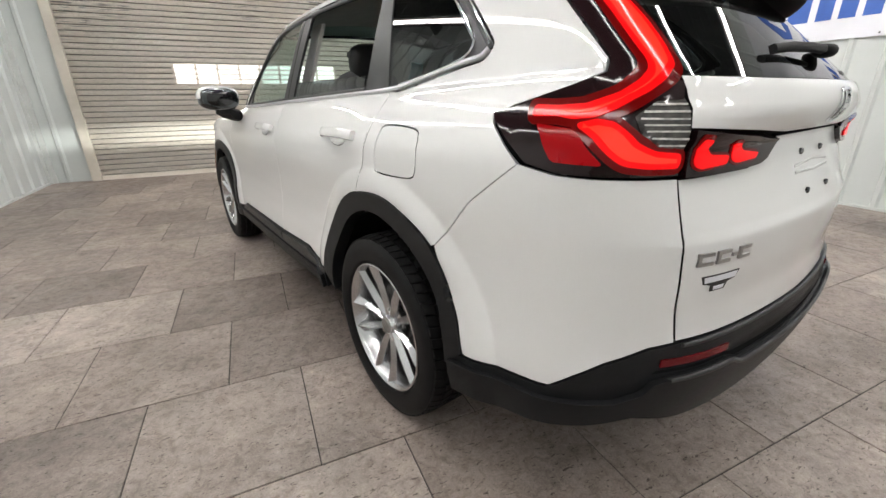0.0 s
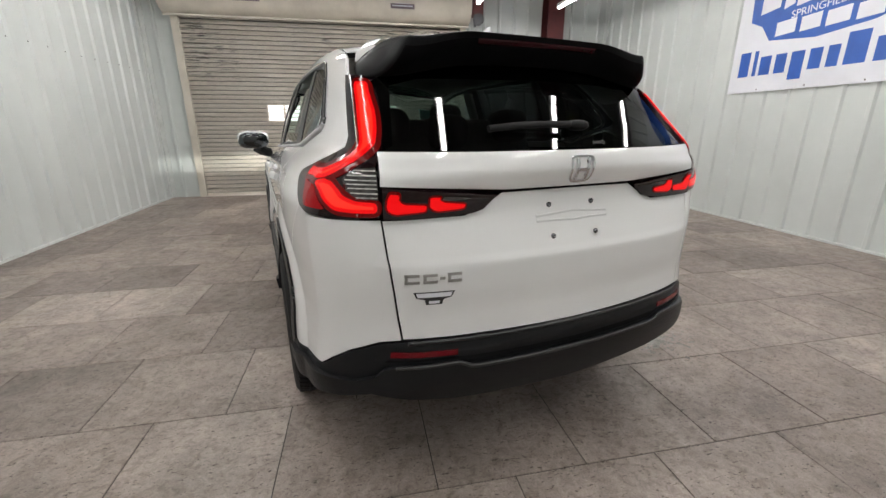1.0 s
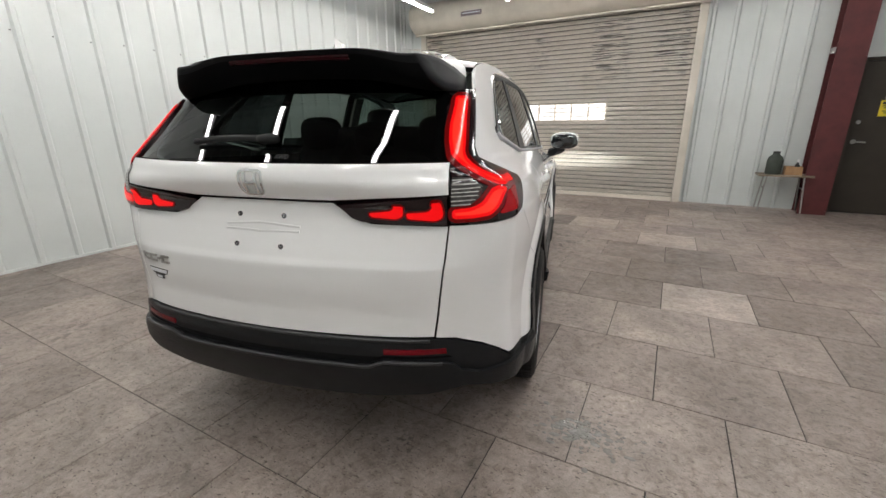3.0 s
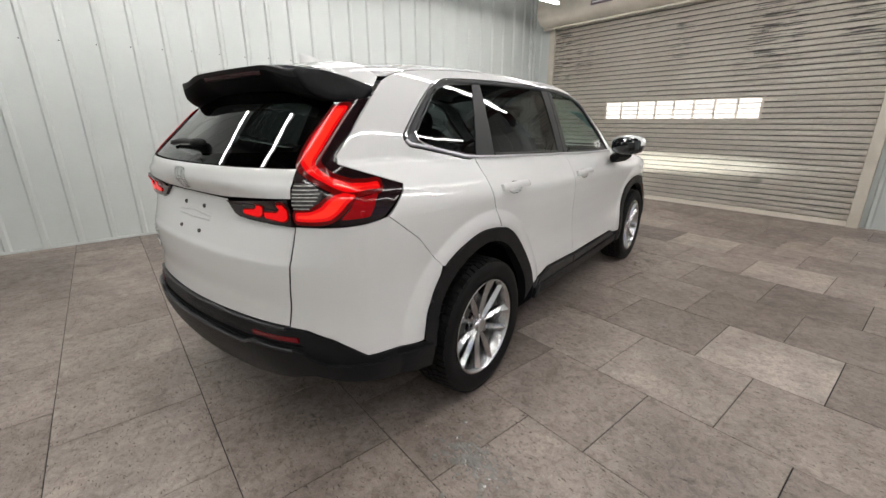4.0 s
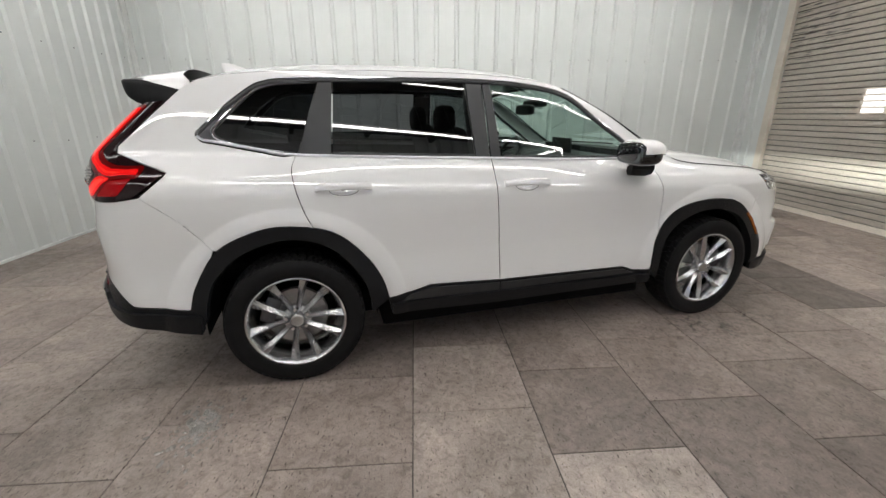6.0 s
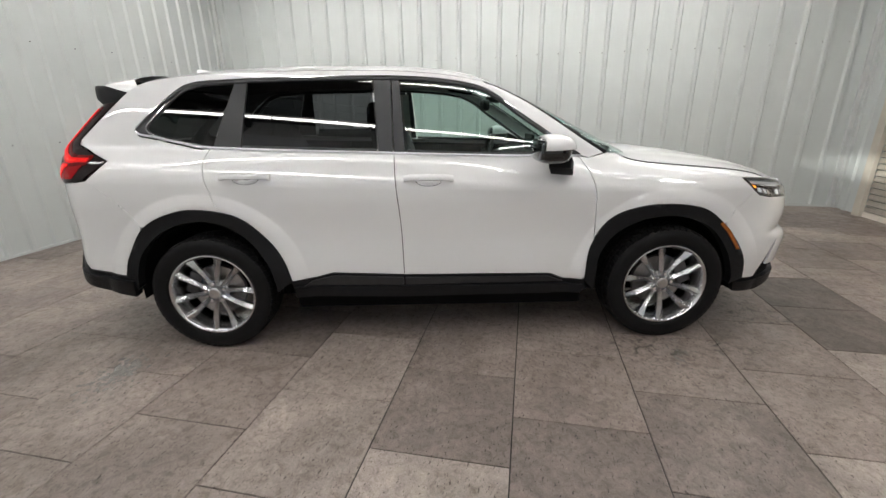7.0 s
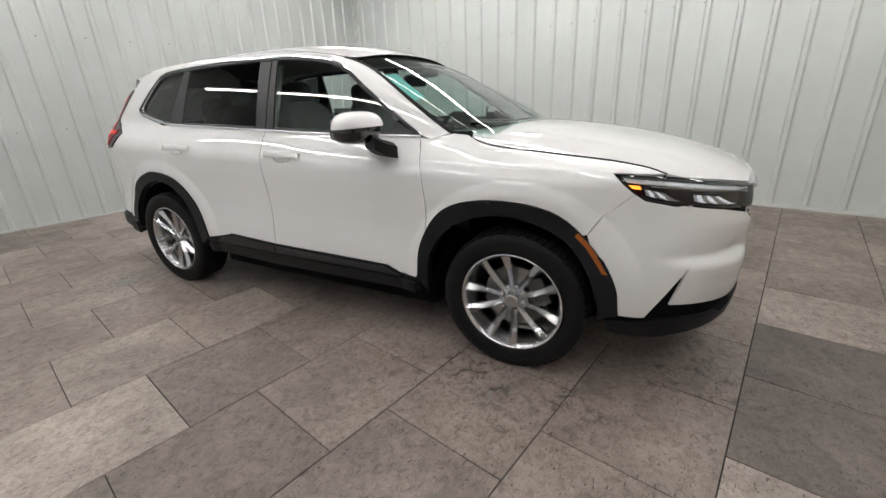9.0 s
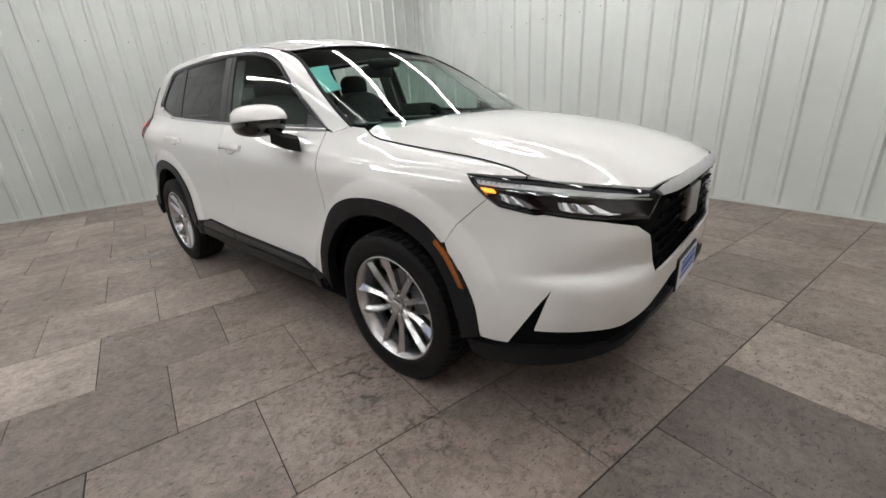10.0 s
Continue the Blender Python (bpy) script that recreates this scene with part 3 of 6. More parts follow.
part("board", box((DX0 + 0.30, Y_FRONT - 0.0035, 1.375), (DX0 + 0.60, Y_FRONT + 0.0035, 1.585), 0.001), YELLOW, sign)
for k, (w, h, z) in enumerate(((0.26, 0.035, 1.55), (0.25, 0.014, 1.513), (0.22, 0.012, 1.487), (0.24, 0.012, 1.445), (0.20, 0.012, 1.42))):
    part("print_bar", box((DX0 + 0.45 - w / 2, Y_FRONT - 0.0055, z - h / 2), (DX0 + 0.45 + w / 2, Y_FRONT - 0.0035, z + h / 2)), INK, sign)
strip = thing("door_sticker", "small pale sticker above the yellow sign", "sticker")
part("sheet", box((DX0 + 0.33, Y_FRONT - 0.003, 1.59), (DX0 + 0.58, Y_FRONT + 0.0035, 1.64)), GREYLABEL, strip)

exit_sign = thing("exit_sign", "lit white exit sign with red letters and two small lamps", "exit sign")
EXX, EXZ = 5.29, 2.44
part("housing", box((EXX - 0.16, Y_FRONT - 0.10, EXZ - 0.10), (EXX + 0.16, Y_FRONT - 0.03, EXZ + 0.10), 0.01), SIGNWHITE, exit_sign)
words("EXIT", 0.145, SIGNRED, Matrix.Translation((EXX, Y_FRONT - 0.102, EXZ)) @ pose(0, 0, 0, 90, 0, 0), exit_sign, "letters", "red letters")
for sx in (-1, 1):
    b = bmesh.new()
    add_lathe(b, [(0.001, -0.03), (0.03, -0.028), (0.04, 0.0), (0.03, 0.02), (0.001, 0.022)], 16, Matrix.Translation((EXX + sx * 0.20, Y_FRONT - 0.07, EXZ + 0.03)))
    part("lamp_head", b, STEEL, exit_sign, smooth=40)

col = thing("steel_column", "dark red primed steel H-column by the exit door", "column", kind="structure")
CX0, CX1, CY0, CY1 = 4.40, 4.73, 7.50, 7.80
b = bmesh.new()
add_box(b, (CX0, CY0, 0.0), (CX1, CY0 + 0.014, Z_CEIL), 0.002)
add_box(b, (CX0, CY1 - 0.014, 0.0), (CX1, CY1, Z_CEIL), 0.002)
add_box(b, ((CX0 + CX1) / 2 - 0.006, CY0 + 0.015, 0.0), ((CX0 + CX1) / 2 + 0.006, CY1 - 0.015, Z_CEIL))
part("shaft", b, REDIRON, col)
part("clip_angle", box((CX0 - 0.03, CY0 + 0.05, 2.20), (CX0 + 0.02, CY0 + 0.14, 2.27), 0.004), STEEL, col)

girt = thing("steel_beam", "dark red steel beam over the roll-up door", "beam", kind="structure")
part("beam", box((X_LEFT + 0.05, Y_FRONT - 0.30, 3.78), (CX0 - 0.01, Y_FRONT - 0.04, 3.98), 0.006), REDIRON, girt)

sensor = thing("wall_sensor", "small white sensor on the wall", "sensor")
part("case", box((X_RIGHT - 0.06, 7.05, 2.28), (X_RIGHT - 0.028, 7.13, 2.42), 0.01), WHITEPLASTIC, sensor)

# ---- small table with its things ----
tab = thing("side_table", "small folding side table with thin metal legs", "table", at=pose(4.17, 7.60, 0))
part("tabletop", box((-0.33, -0.17, 0.535), (0.33, 0.17, 0.56), 0.006), TABLETOP, tab, "worn brown top")
for sx in (-1, 1):
    for sy in (-1, 1):
        b = bmesh.new()
        add_tube(b, [(sx * 0.22, sy * 0.13, 0.535), (sx * 0.26, sy * 0.15, 0.012)], 0.011)
        part("leg", b, STEEL, tab, smooth=40)
for sx in (-1, 1):
    b = bmesh.new()
    add_tube(b, [(sx * 0.235, -0.137, 0.36), (sx * 0.235, 0.137, 0.36)], 0.008)
    part("crossbar", b, STEEL, tab)
can = thing("canister", "dark green rounded canister standing on the side table", "canister", at=pose(4.03, 7.60, 0.56))
b = bmesh.new()
add_lathe(b, [(0.001, 0), (0.095, 0), (0.10, 0.02), (0.10, 0.20), (0.085, 0.25), (0.045, 0.285), (0.040, 0.30), (0.001, 0.30)], 28, pose(0, 0, 0, 90, 0, 0))
part("body", b, OLIVE, can, smooth=35)
b = bmesh.new()
add_lathe(b, [(0.001, 0.30), (0.045, 0.30), (0.045, 0.33), (0.001, 0.335)], 20, pose(0, 0, 0, 90, 0, 0))
part("cap", b, INK, can, smooth=35)
bx = thing("cardboard_box", "small open brown cardboard box on the side table", "box", at=pose(4.26, 7.59, 0.56))
b = bmesh.new()
for lo, hi in (((-0.10, -0.08, 0), (0.10, 0.08, 0.006)), ((-0.10, -0.08, 0.006), (-0.094, 0.08, 0.12)), ((0.094, -0.08, 0.006), (0.10, 0.08, 0.12)), ((-0.094, -0.08, 0.006), (0.094, -0.074, 0.12)), ((-0.094, 0.074, 0.006), (0.094, 0.08, 0.12))):
    add_box(b, lo, hi)
part("carton", b, CARDBOARD, bx)
bot = thing("spray_bottle", "small dark bottle with a white cap in the box", "bottle", at=pose(4.30, 7.59, 0.567))
b = bmesh.new()
add_lathe(b, [(0.001, 0), (0.028, 0), (0.03, 0.01), (0.03, 0.13), (0.012, 0.16), (0.012, 0.175), (0.001, 0.175)], 18, pose(0, 0, 0, 90, 0, 0))
part("bottle_body", b, INK, bot, smooth=35)
b = bmesh.new()
add_lathe(b, [(0.001, 0.175), (0.016, 0.175), (0.016, 0.215), (0.001, 0.215)], 16, pose(0, 0, 0, 90, 0, 0))
part("cap", b, WHITEPLASTIC, bot, smooth=35)

# ---- banner: white vinyl with blue shapes ----
BY0, BY1, BZ0, BZ1 = 0.35, 4.60, 1.70, 3.75
ban = thing("banner", "white vinyl wall banner with blue printed shapes", "banner")
XB = X_RIGHT - 0.034
part("sheet", box((XB - 0.004, BY0, BZ0), (XB, BY1, BZ1), 0.001), BANNERWHITE, ban)


def ban_bar(y0, z0, w, h, slant=0.0, name="print_bar"):
    """A blue bar; y runs towards the exit door, so the print reads from high y to low y."""
    b = bmesh.new()
    add_prism(b, [(y0, z0), (y0 - w, z0 + slant * w), (y0 - w, z0 + h + slant * w), (y0, z0 + h)], XB - 0.0065, XB - 0.004, "x")
    return part(name, b, BANNERBLUE, ban)


def ban_shape(points, name, mat, proud):
    b = bmesh.new()
    add_prism(b, points, XB - 0.0045 - proud, XB - 0.004, "x")
    return part(name, b, mat, ban)


random.seed(5)
yy = BY1 - 0.12
for w, tall, low in ((0.17, .30, 0), (0.06, .30, 0), (0.17, .22, 0), (0.16, .22, 0), (0.18, .22, -.09), (0.16, .22, 0), (0.14, .22, 0), (0.24, .32, 0), (0.17, .23, 0), (0.17, .22, 0), (0.17, .32, 0), (0.15, .22, 0), (0.06, .06, 0), (0.16, .22, 0), (0.17, .22, 0), (0.26, .22, 0)):
    ban_bar(yy, 1.90 + low, w * 0.86, tall - low)
    yy -= w + 0.035
emblem = [(4.42, 2.56), (4.25, 2.48), (4.12, 2.30), (3.55, 2.24), (3.0, 2.30), (2.6, 2.42), (2.2, 2.60), (2.05, 2.85), (2.2, 3.2), (2.8, 3.55), (3.5, 3.62), (4.1, 3.40), (4.45, 3.0)]
ban_shape(emblem, "blue_patch", BANNERBLUE, 0.002)
yy = 4.30
for w in (0.30, 0.15, 0.34, 0.28, 0.32, 0.34, 0.32):
    ban_shape([(yy, 2.62), (yy - w * .82, 2.66), (yy - w * .82, 3.0), (yy, 2.96)], "print_bar", BANNERWHITE, 0.004)
    yy -= w
words("SPRINGFIELD, MISSOURI", 0.115, BANNERWHITE, Matrix.Translation((XB - 0.0085, 3.28, 2.575)) @ Matrix(((0, 0, -1, 0), (-1, 0, 0, 0), (0, 1, 0, 0), (0, 0, 0, 1))) @ pose(0, 0, 0, 0, 0, 4), ban, "lettering", "white printed letters", 0.001)
yy = 4.05
for w in (0.30, 0.28, 0.30, 0.30, 0.26):
    ban_shape([(yy, 2.33), (yy - w * .8, 2.345), (yy - w * .8, 2.50), (yy, 2.485)], "print_bar", BANNERWHITE, 0.004)
    yy -= w
grom = bmesh.new()
k = BY0 + 0.15
while k < BY1:
    bmesh.ops.create_icosphere(grom, subdivisions=1, radius=0.010, matrix=Matrix.Translation((XB - 0.005, k, BZ0 + 0.03)))
    k += 0.61
g = part("grommet", grom, DARKMETAL, ban)
g["kind"] = "stuff"

# ---- ceiling tubes ----
LZ = 3.30


def tube_light(x, y0, y1):
    e = thing("ceiling_light", "long slim white LED tube light under the dark roof", "ceiling light", group="rows of tube lights", at=pose(x, (y0 + y1) / 2, LZ))
    h = (y1 - y0) / 2
    part("tube", box((-0.025, -h, -0.030), (0.025, h, 0.011), 0.012), TUBE, e, "glowing white diffuser")
    ch = bmesh.new()
    add_prism(ch, [(-0.036, -0.004), (-0.032, -0.004), (-0.032, 0.012), (0.032, 0.012), (0.032, -0.004), (0.036, -0.004), (0.036, 0.045), (-0.036, 0.045)], -h, h, "y")
    part("channel", ch, WHITEPLASTIC, e)
    for s in (-0.8, 0.8):
        b = bmesh.new()
        add_tube(b, [(0, s * h, 0.05), (0, s * h, Z_CEIL - LZ)], 0.004, 6)
        part("hanger", b, STEEL, e)


ROWS_X = (-1.52, -0.06, 1.40, 2.86, 4.35)
for x in ROWS_X:
    for y0, y1 in ((-1.35, 1.35), (1.37, 4.07), (4.09, 6.98)):
        tube_light(x, y0, y1)


# ---- floor ----
floor = tagged(link_bm("floor", box((X_LEFT - T, Y_BACK - T, -0.12), (X_RIGHT + T, Y_FRONT + T, -0.004)), GROUT), "grey-brown porcelain tile floor with dark joints", "floor", kind="structure")


def droplets(cx, cy, spread, count, seed, big=.012, tall=1.0):
    """Small flat drops of water scattered round a spot on the tiles."""
    rnd = random.Random(seed)
    bm = bmesh.new()
    for _ in range(count):
        a, d = rnd.uniform(0, 2 * math.pi), abs(rnd.gauss(0, spread))
        r = rnd.uniform(.003, big)
        x, y, sx, sy = cx + d * math.cos(a) * 1.3, cy + d * math.sin(a) * .7, r * rnd.uniform(.7, 1.8), r * rnd.uniform(.6, 1.2)
        rim = [bm.verts.new((x + sx * math.cos(t), y + sy * math.sin(t), .0008)) for t in np.linspace(0, 2 * math.pi, 11)[:-1]]
        mid = [bm.verts.new((x + .70 * sx * math.cos(t), y + .70 * sy * math.sin(t), .0035 * tall)) for t in np.linspace(0, 2 * math.pi, 11)[:-1]]
        top = [bm.verts.new((x + .2 * sx * math.cos(t), y + .2 * sy * math.sin(t), .0050 * tall)) for t in np.linspace(0, 2 * math.pi, 11)[:-1]]
        for lo, hi in ((rim, mid), (mid, top)):
            for i in range(10):
                bm.faces.new((lo[i], lo[(i + 1) % 10], hi[(i + 1) % 10], hi[i]))
        bm.faces.new(top)
    bmesh.ops.recalc_face_normals(bm, faces=bm.faces)
    return tagged(link_bm("water_drops", bm, WET, smooth=60), "scattered glinting drops of water on the tiles", "water", kind="stuff")


droplets(2.45, 1.32, .105, 260, 3, .013)
droplets(1.74, 4.43, .07, 22, 4, .012, .4)


# ---- the car's skin ----
def curve(pts):
    """Smooth monotone curve through (a, b) pairs."""
    a, b = np.array(pts, float).T
    h, d = np.diff(a), np.diff(b) / np.diff(a)
    m = np.concatenate([[d[0]], np.where(d[1:] * d[:-1] > 0, 2 * d[1:] * d[:-1] / np.where(d[1:] + d[:-1] == 0, 1, d[1:] + d[:-1]), 0), [d[-1]]])

    def f(v):
        v = np.clip(v, a[0], a[-1])
        i = np.clip(np.searchsorted(a, v) - 1, 0, len(h) - 1)
        t = (v - a[i]) / h[i]
        return (b[i] * (1 + 2 * t) * (1 - t) ** 2 + m[i] * h[i] * t * (1 - t) ** 2
                + b[i + 1] * t * t * (3 - 2 * t) + m[i + 1] * h[i] * t * t * (t - 1))
    return f


def ramp(v, lo, hi):
    t = np.clip((v - lo) / (hi - lo), 0, 1)
    return t * t * (3 - 2 * t)


HUB_F, HUB_Z = 2.70, 0.355
HALF = curve([(0.15, 0.862), (0.3, 0.892), (0.44, 0.911), (0.52, 0.907), (0.60, 0.897), (0.68, 0.891), (0.76, 0.891), (0.84, 0.895), (0.9, 0.898), (0.95, 0.8978), (0.975, 0.8945), (0.995, 0.8885), (1.017, 0.8785), (1.04, 0.867), (1.06, 0.8565),
              (1.08, 0.8455), (1.095, 0.8365), (1.108, 0.8275), (1.118, 0.8195), (1.128, 0.8115), (1.14, 0.8055), (1.16, 0.7985), (1.25, 0.769), (1.4, 0.714), (1.54, 0.655), (1.6, 0.616), (1.7, 0.512)])
REAR = curve([(0.15, -0.80), (0.30, -0.90), (0.40, -0.955), (0.50, -0.98), (0.58, -0.985), (0.61, -0.975), (0.67, -0.97), (0.70, -0.968), (0.78, -0.973), (0.852, -0.972), (0.862, -0.9705), (0.869, -0.967), (0.877, -0.9625),
              (0.90, -0.953), (0.94, -0.9365), (0.98, -0.921), (1.02, -0.909), (1.06, -0.904), (1.09, -0.925), (1.14, -0.947), (1.18, -0.936), (1.20, -0.918), (1.30, -0.814), (1.40, -0.708), (1.52, -0.57), (1.60, -0.47), (1.70, -0.35)])
FRONT = curve([(0.15, 3.45), (0.22, 3.60), (0.30, 3.634), (0.42, 3.643), (0.52, 3.648), (0.60, 3.648), (0.655, 3.645), (0.70, 3.646), (0.76, 3.648), (0.85, 3.650), (0.90, 3.648), (0.95, 3.61), (0.982, 3.548), (1.008, 3.47), (1.03, 3.336), (1.052, 3.10),
               (1.072, 2.86), (1.093, 2.71), (1.125, 2.602), (1.16, 2.53), (1.25, 2.35), (1.40, 2.05), (1.52, 1.78), (1.60, 1.56), (1.66, 1.35), (1.70, 1.15)])


# how much flatter the middle of the nose is than its corners would make it, by height
SNUB = curve([(0.15, 0), (0.22, 0), (0.30, 0.012), (0.42, 0.017), (0.52, 0.030), (0.60, 0.036), (0.655, 0.029), (0.70, 0.032), (0.76, 0.035), (0.85, 0.015), (0.90, 0), (1.7, 0)])
# the fold in the front bumper's corners: how far it draws in, by height
FOLD = curve([(0.15, 0), (0.52, 0), (0.58, -0.006), (0.612, -0.004), (0.628, 0.004), (0.640, 0.022), (0.649, 0.038), (0.656, 0.042), (0.668, 0.037), (0.70, 0.022), (0.74, 0.008), (0.79, 0), (1.7, 0)])
# how deep the tail's corners are rounded, by height
TAIL_ROUND = curve([(0.15, 0.15), (0.5, 0.15), (0.58, 0.172), (0.68, 0.180), (0.78, 0.172), (0.90, 0.165), (1.0, 0.140), (1.07, 0.118), (1.12, 0.17), (1.16, 0.235), (1.7, 0.235)])


def half_width(x, z):
    """Half the body's width at x forward of the rear axle and z above the ground, with no corners."""
    # the shoulder line falls towards the nose
    fall = np.clip(0.032 * (1.37 - x), -0.04, 0.06) * ramp(z, 0.86, 1.0)
    w = HALF(z - fall)
    # the cabin stands in from a narrow shelf along the belt line
    up = sum(np.clip((z - fall + d - 1.045) / 0.10, 0, 1) for d in (-.010, -.005, 0, .005, .010)) / 5
    low = 1 - ramp(z, 0.62, 0.85)
    w = w - (1 - up) * (0.115 * (np.maximum(0, -0.1 - x) / 0.9) ** 2 + (0.12 - 0.07 * low) * (np.maximum(0, x - 2.7) / 0.95) ** 2)
    w = w - (1 - up) * 0.052 * (np.maximum(0, -0.68 - x) / 0.12) ** 2
    w = w - up * (0.031 * np.maximum(0, 1.0 - x) ** 2 + 0.05 * np.maximum(0, x - 1.2) ** 2)
    for hub in (0.0, HUB_F):
        d = np.hypot(x - hub, z - HUB_Z)
        t = np.clip((0.592 - d) / 0.065, 0, 1)
        w = w + 0.017 * t * (1.5 - 0.5 * t)
    return w


def body_half(x, z):
    """The body's outer half width with its rounded rear and front corners."""
    s = half_width(x, z)
    kr = TAIL_ROUND(z)
    kf = 0.46 - 0.16 * ramp(z, 1.0, 1.15)
    r = np.sqrt(np.maximum(x - REAR(z), 0) / kr)
    ahead = np.maximum(FRONT(z) - x, 0)
    ahead = ahead + SNUB(z) * (1 - np.exp(-ahead / 0.010))
    ahead = np.maximum(ahead - FOLD(z) * ramp(ahead, 0.02, 0.11) * (1 - ramp(ahead, 0.26, 0.42)), 0)
    blunt = 1 - ramp(z, 0.90, 1.0)
    f = np.sqrt(ahead / kf) * (1 - blunt) + (ahead / (0.60 + 0.15 * ramp(z, 0.62, 0.80))) ** 0.25 * (1 + 0.35 * ahead ** 2) * blunt
    p = 11.0
    with np.errstate(divide="ignore"):
        return (np.maximum(s, 0.3) ** -p + np.maximum(r, 1e-4) ** -p + np.maximum(f, 1e-4) ** -p) ** (-1 / p)


NZ, NF = 311, 900
ZROW = np.linspace(0.15, 1.70, NZ)
_t = (1 - np.cos(np.pi * np.linspace(0, 1, 1400))) / 2
XT, YT, LEN, MID = np.zeros((NZ, NF)), np.zeros((NZ, NF)), np.zeros(NZ), np.zeros(NZ)
for i, z in enumerate(ZROW):
    zz = np.full(_t.shape, z)
    x = REAR(z) + (FRONT(z) - REAR(z)) * _t
    y = body_half(x, zz)
    y[0] = y[-1] = 0
    a = np.concatenate([[0], np.cumsum(np.hypot(np.diff(x), np.diff(y)))])
    f = np.linspace(0, a[-1], NF)
    XT[i], YT[i], LEN[i] = np.interp(f, a, x), np.interp(f, a, y), a[-1]
    MID[i] = np.interp(1.2, x, a)


def on_body(a, z):
    """Points of the body's skin (right half as positive y) at arc a from the middle of the rear and height z."""
    zi = np.clip((np.asarray(z, float) - ZROW[0]) / (ZROW[1] - ZROW[0]), 0, NZ - 1.001)
    i = zi.astype(int)
    w = zi - i
    out = []
    for tab in (XT, YT):
        v = 0
        for r, ww in ((i, 1 - w), (i + 1, w)):
            fi = np.clip(np.asarray(a, float) / LEN[r] * (NF - 1), 0, NF - 1.001)
            k = fi.astype(int)
            q = fi - k
            v = v + ww * (tab[r, k] * (1 - q) + tab[r, k + 1] * q)
        out.append(v)
    return np.stack([out[0], out[1], np.asarray(z, float) + 0 * out[0]], -1)


def arc_of(kind, v, z):
    """The arc from the rear's middle at which the skin has that x ('x'), or that half width on the rear ('y') or the front ('f')."""
    zi = min(max((z - ZROW[0]) / (ZROW[1] - ZROW[0]), 0), NZ - 1.001)
    total = 0
    for r, w in ((int(zi), 1 - zi % 1), (int(zi) + 1, zi % 1)):
        fr = np.linspace(0, LEN[r], NF)
        if kind == "x":
            s = np.interp(v, XT[r], fr)
        elif kind == "y":
            m = int(np.argmax(XT[r] > 0.3))
            s = np.interp(v, np.maximum.accumulate(YT[r][:m]), fr[:m])
        else:
            m = int(np.argmax(XT[r] > min(1.2, FRONT(ZROW[r]) - 0.9)))
            s = np.interp(v, np.maximum.accumulate(YT[r][m:][::-1]), fr[m:][::-1])
        total += w * s
    return total


def mid_of(z):
    return np.interp(z, ZROW, MID)


def len_of(z):
    return np.interp(z, ZROW, LEN)


def smooth_line(points, per=6):
    """Catmull-Rom through the points, for curved edges."""
    p = [np.array(q, float) for q in points]
    p = [2 * p[0] - p[1]] + p + [2 * p[-1] - p[-2]]
    out = []
    for i in range(1, len(p) - 2):
        for k in range(per):
            t = k / per
            out.append(tuple(0.5 * (2 * p[i] + (p[i + 1] - p[i - 1]) * t + (2 * p[i - 1] - 5 * p[i] + 4 * p[i + 1] - p[i + 2]) * t * t
                                    + (3 * p[i] - p[i - 1] - 3 * p[i + 1] + p[i + 2]) * t ** 3)))
    return out + [tuple(p[-2])]


def domain(points, origin, open_line=False, closed=True):
    """Outline entries (x, z) or (kind, v, z) as flat coordinates: along the skin, and height."""
    full = [p if len(p) == 3 else ("x", *p) for p in points]
    fine = []
    for n, (p, q) in enumerate(zip(full, full[1:] + full[:1])):
        fine.append(p)
        if p[0] == q[0] and len(full) > 1 and (closed or n < len(full) - 1):
            k = int(max(abs(q[1] - p[1]), abs(q[2] - p[2])) / 0.05)
            fine += [(p[0], p[1] + (q[1] - p[1]) * (j + 1) / (k + 1), p[2] + (q[2] - p[2]) * (j + 1) / (k + 1)) for j in range(k)]
    if open_line:
        fine = full
    out = []
    for kind, v, z in fine:
        a = arc_of(kind, abs(v), z) if kind != "x" else arc_of("x", v, z)
        if origin == "side":
            out.append((a - mid_of(z), z))
        elif origin == "rear":
            out.append((a, z))
        else:
            out.append((len_of(z) - a, z))
    return out


def skin(origin, sign, off=0.0):
    """A map from flat coordinates to the skin in the car's frame: x ahead, y left, z up."""
    def raw(u, z):
        if origin == "side":
            p = on_body(u + mid_of(z), z)
            p[..., 1] *= sign
        elif origin == "rear":
            p = on_body(np.abs(u), z)
            p[..., 1] *= np.where(u < 0, -1, 1) * sign
        else:
            p = on_body(len_of(z) - np.abs(u), z)
            p[..., 1] *= np.where(u < 0, -1, 1) * sign
        return p
    return lambda u, z: raw(u, z), off


def inside(poly, pts):
    x, y = pts[:, 0], pts[:, 1]
    r = np.zeros(len(pts), bool)
    n = len(poly)
    for i in range(n):
        (x0, y0), (x1, y1) = poly[i], poly[(i + 1) % n]
        c = (y0 > y) != (y1 > y)
        with np.errstate(divide="ignore", invalid="ignore"):
            r ^= c & (x < (x1 - x0) * (y - y0) / (y1 - y0 if y1 != y0 else 1e-12) + x0)
    return r


def dense(poly, step):
    out = []
    n = len(poly)
    for i in range(n):
        a, b = np.array(poly[i]), np.array(poly[(i + 1) % n])
        d = np.linalg.norm(b - a)
        if d < 1e-6:
            continue
        k = max(1, int(math.ceil(d / step)))
        out += [tuple(a + (b - a) * j / k) for j in range(k)]
    return out


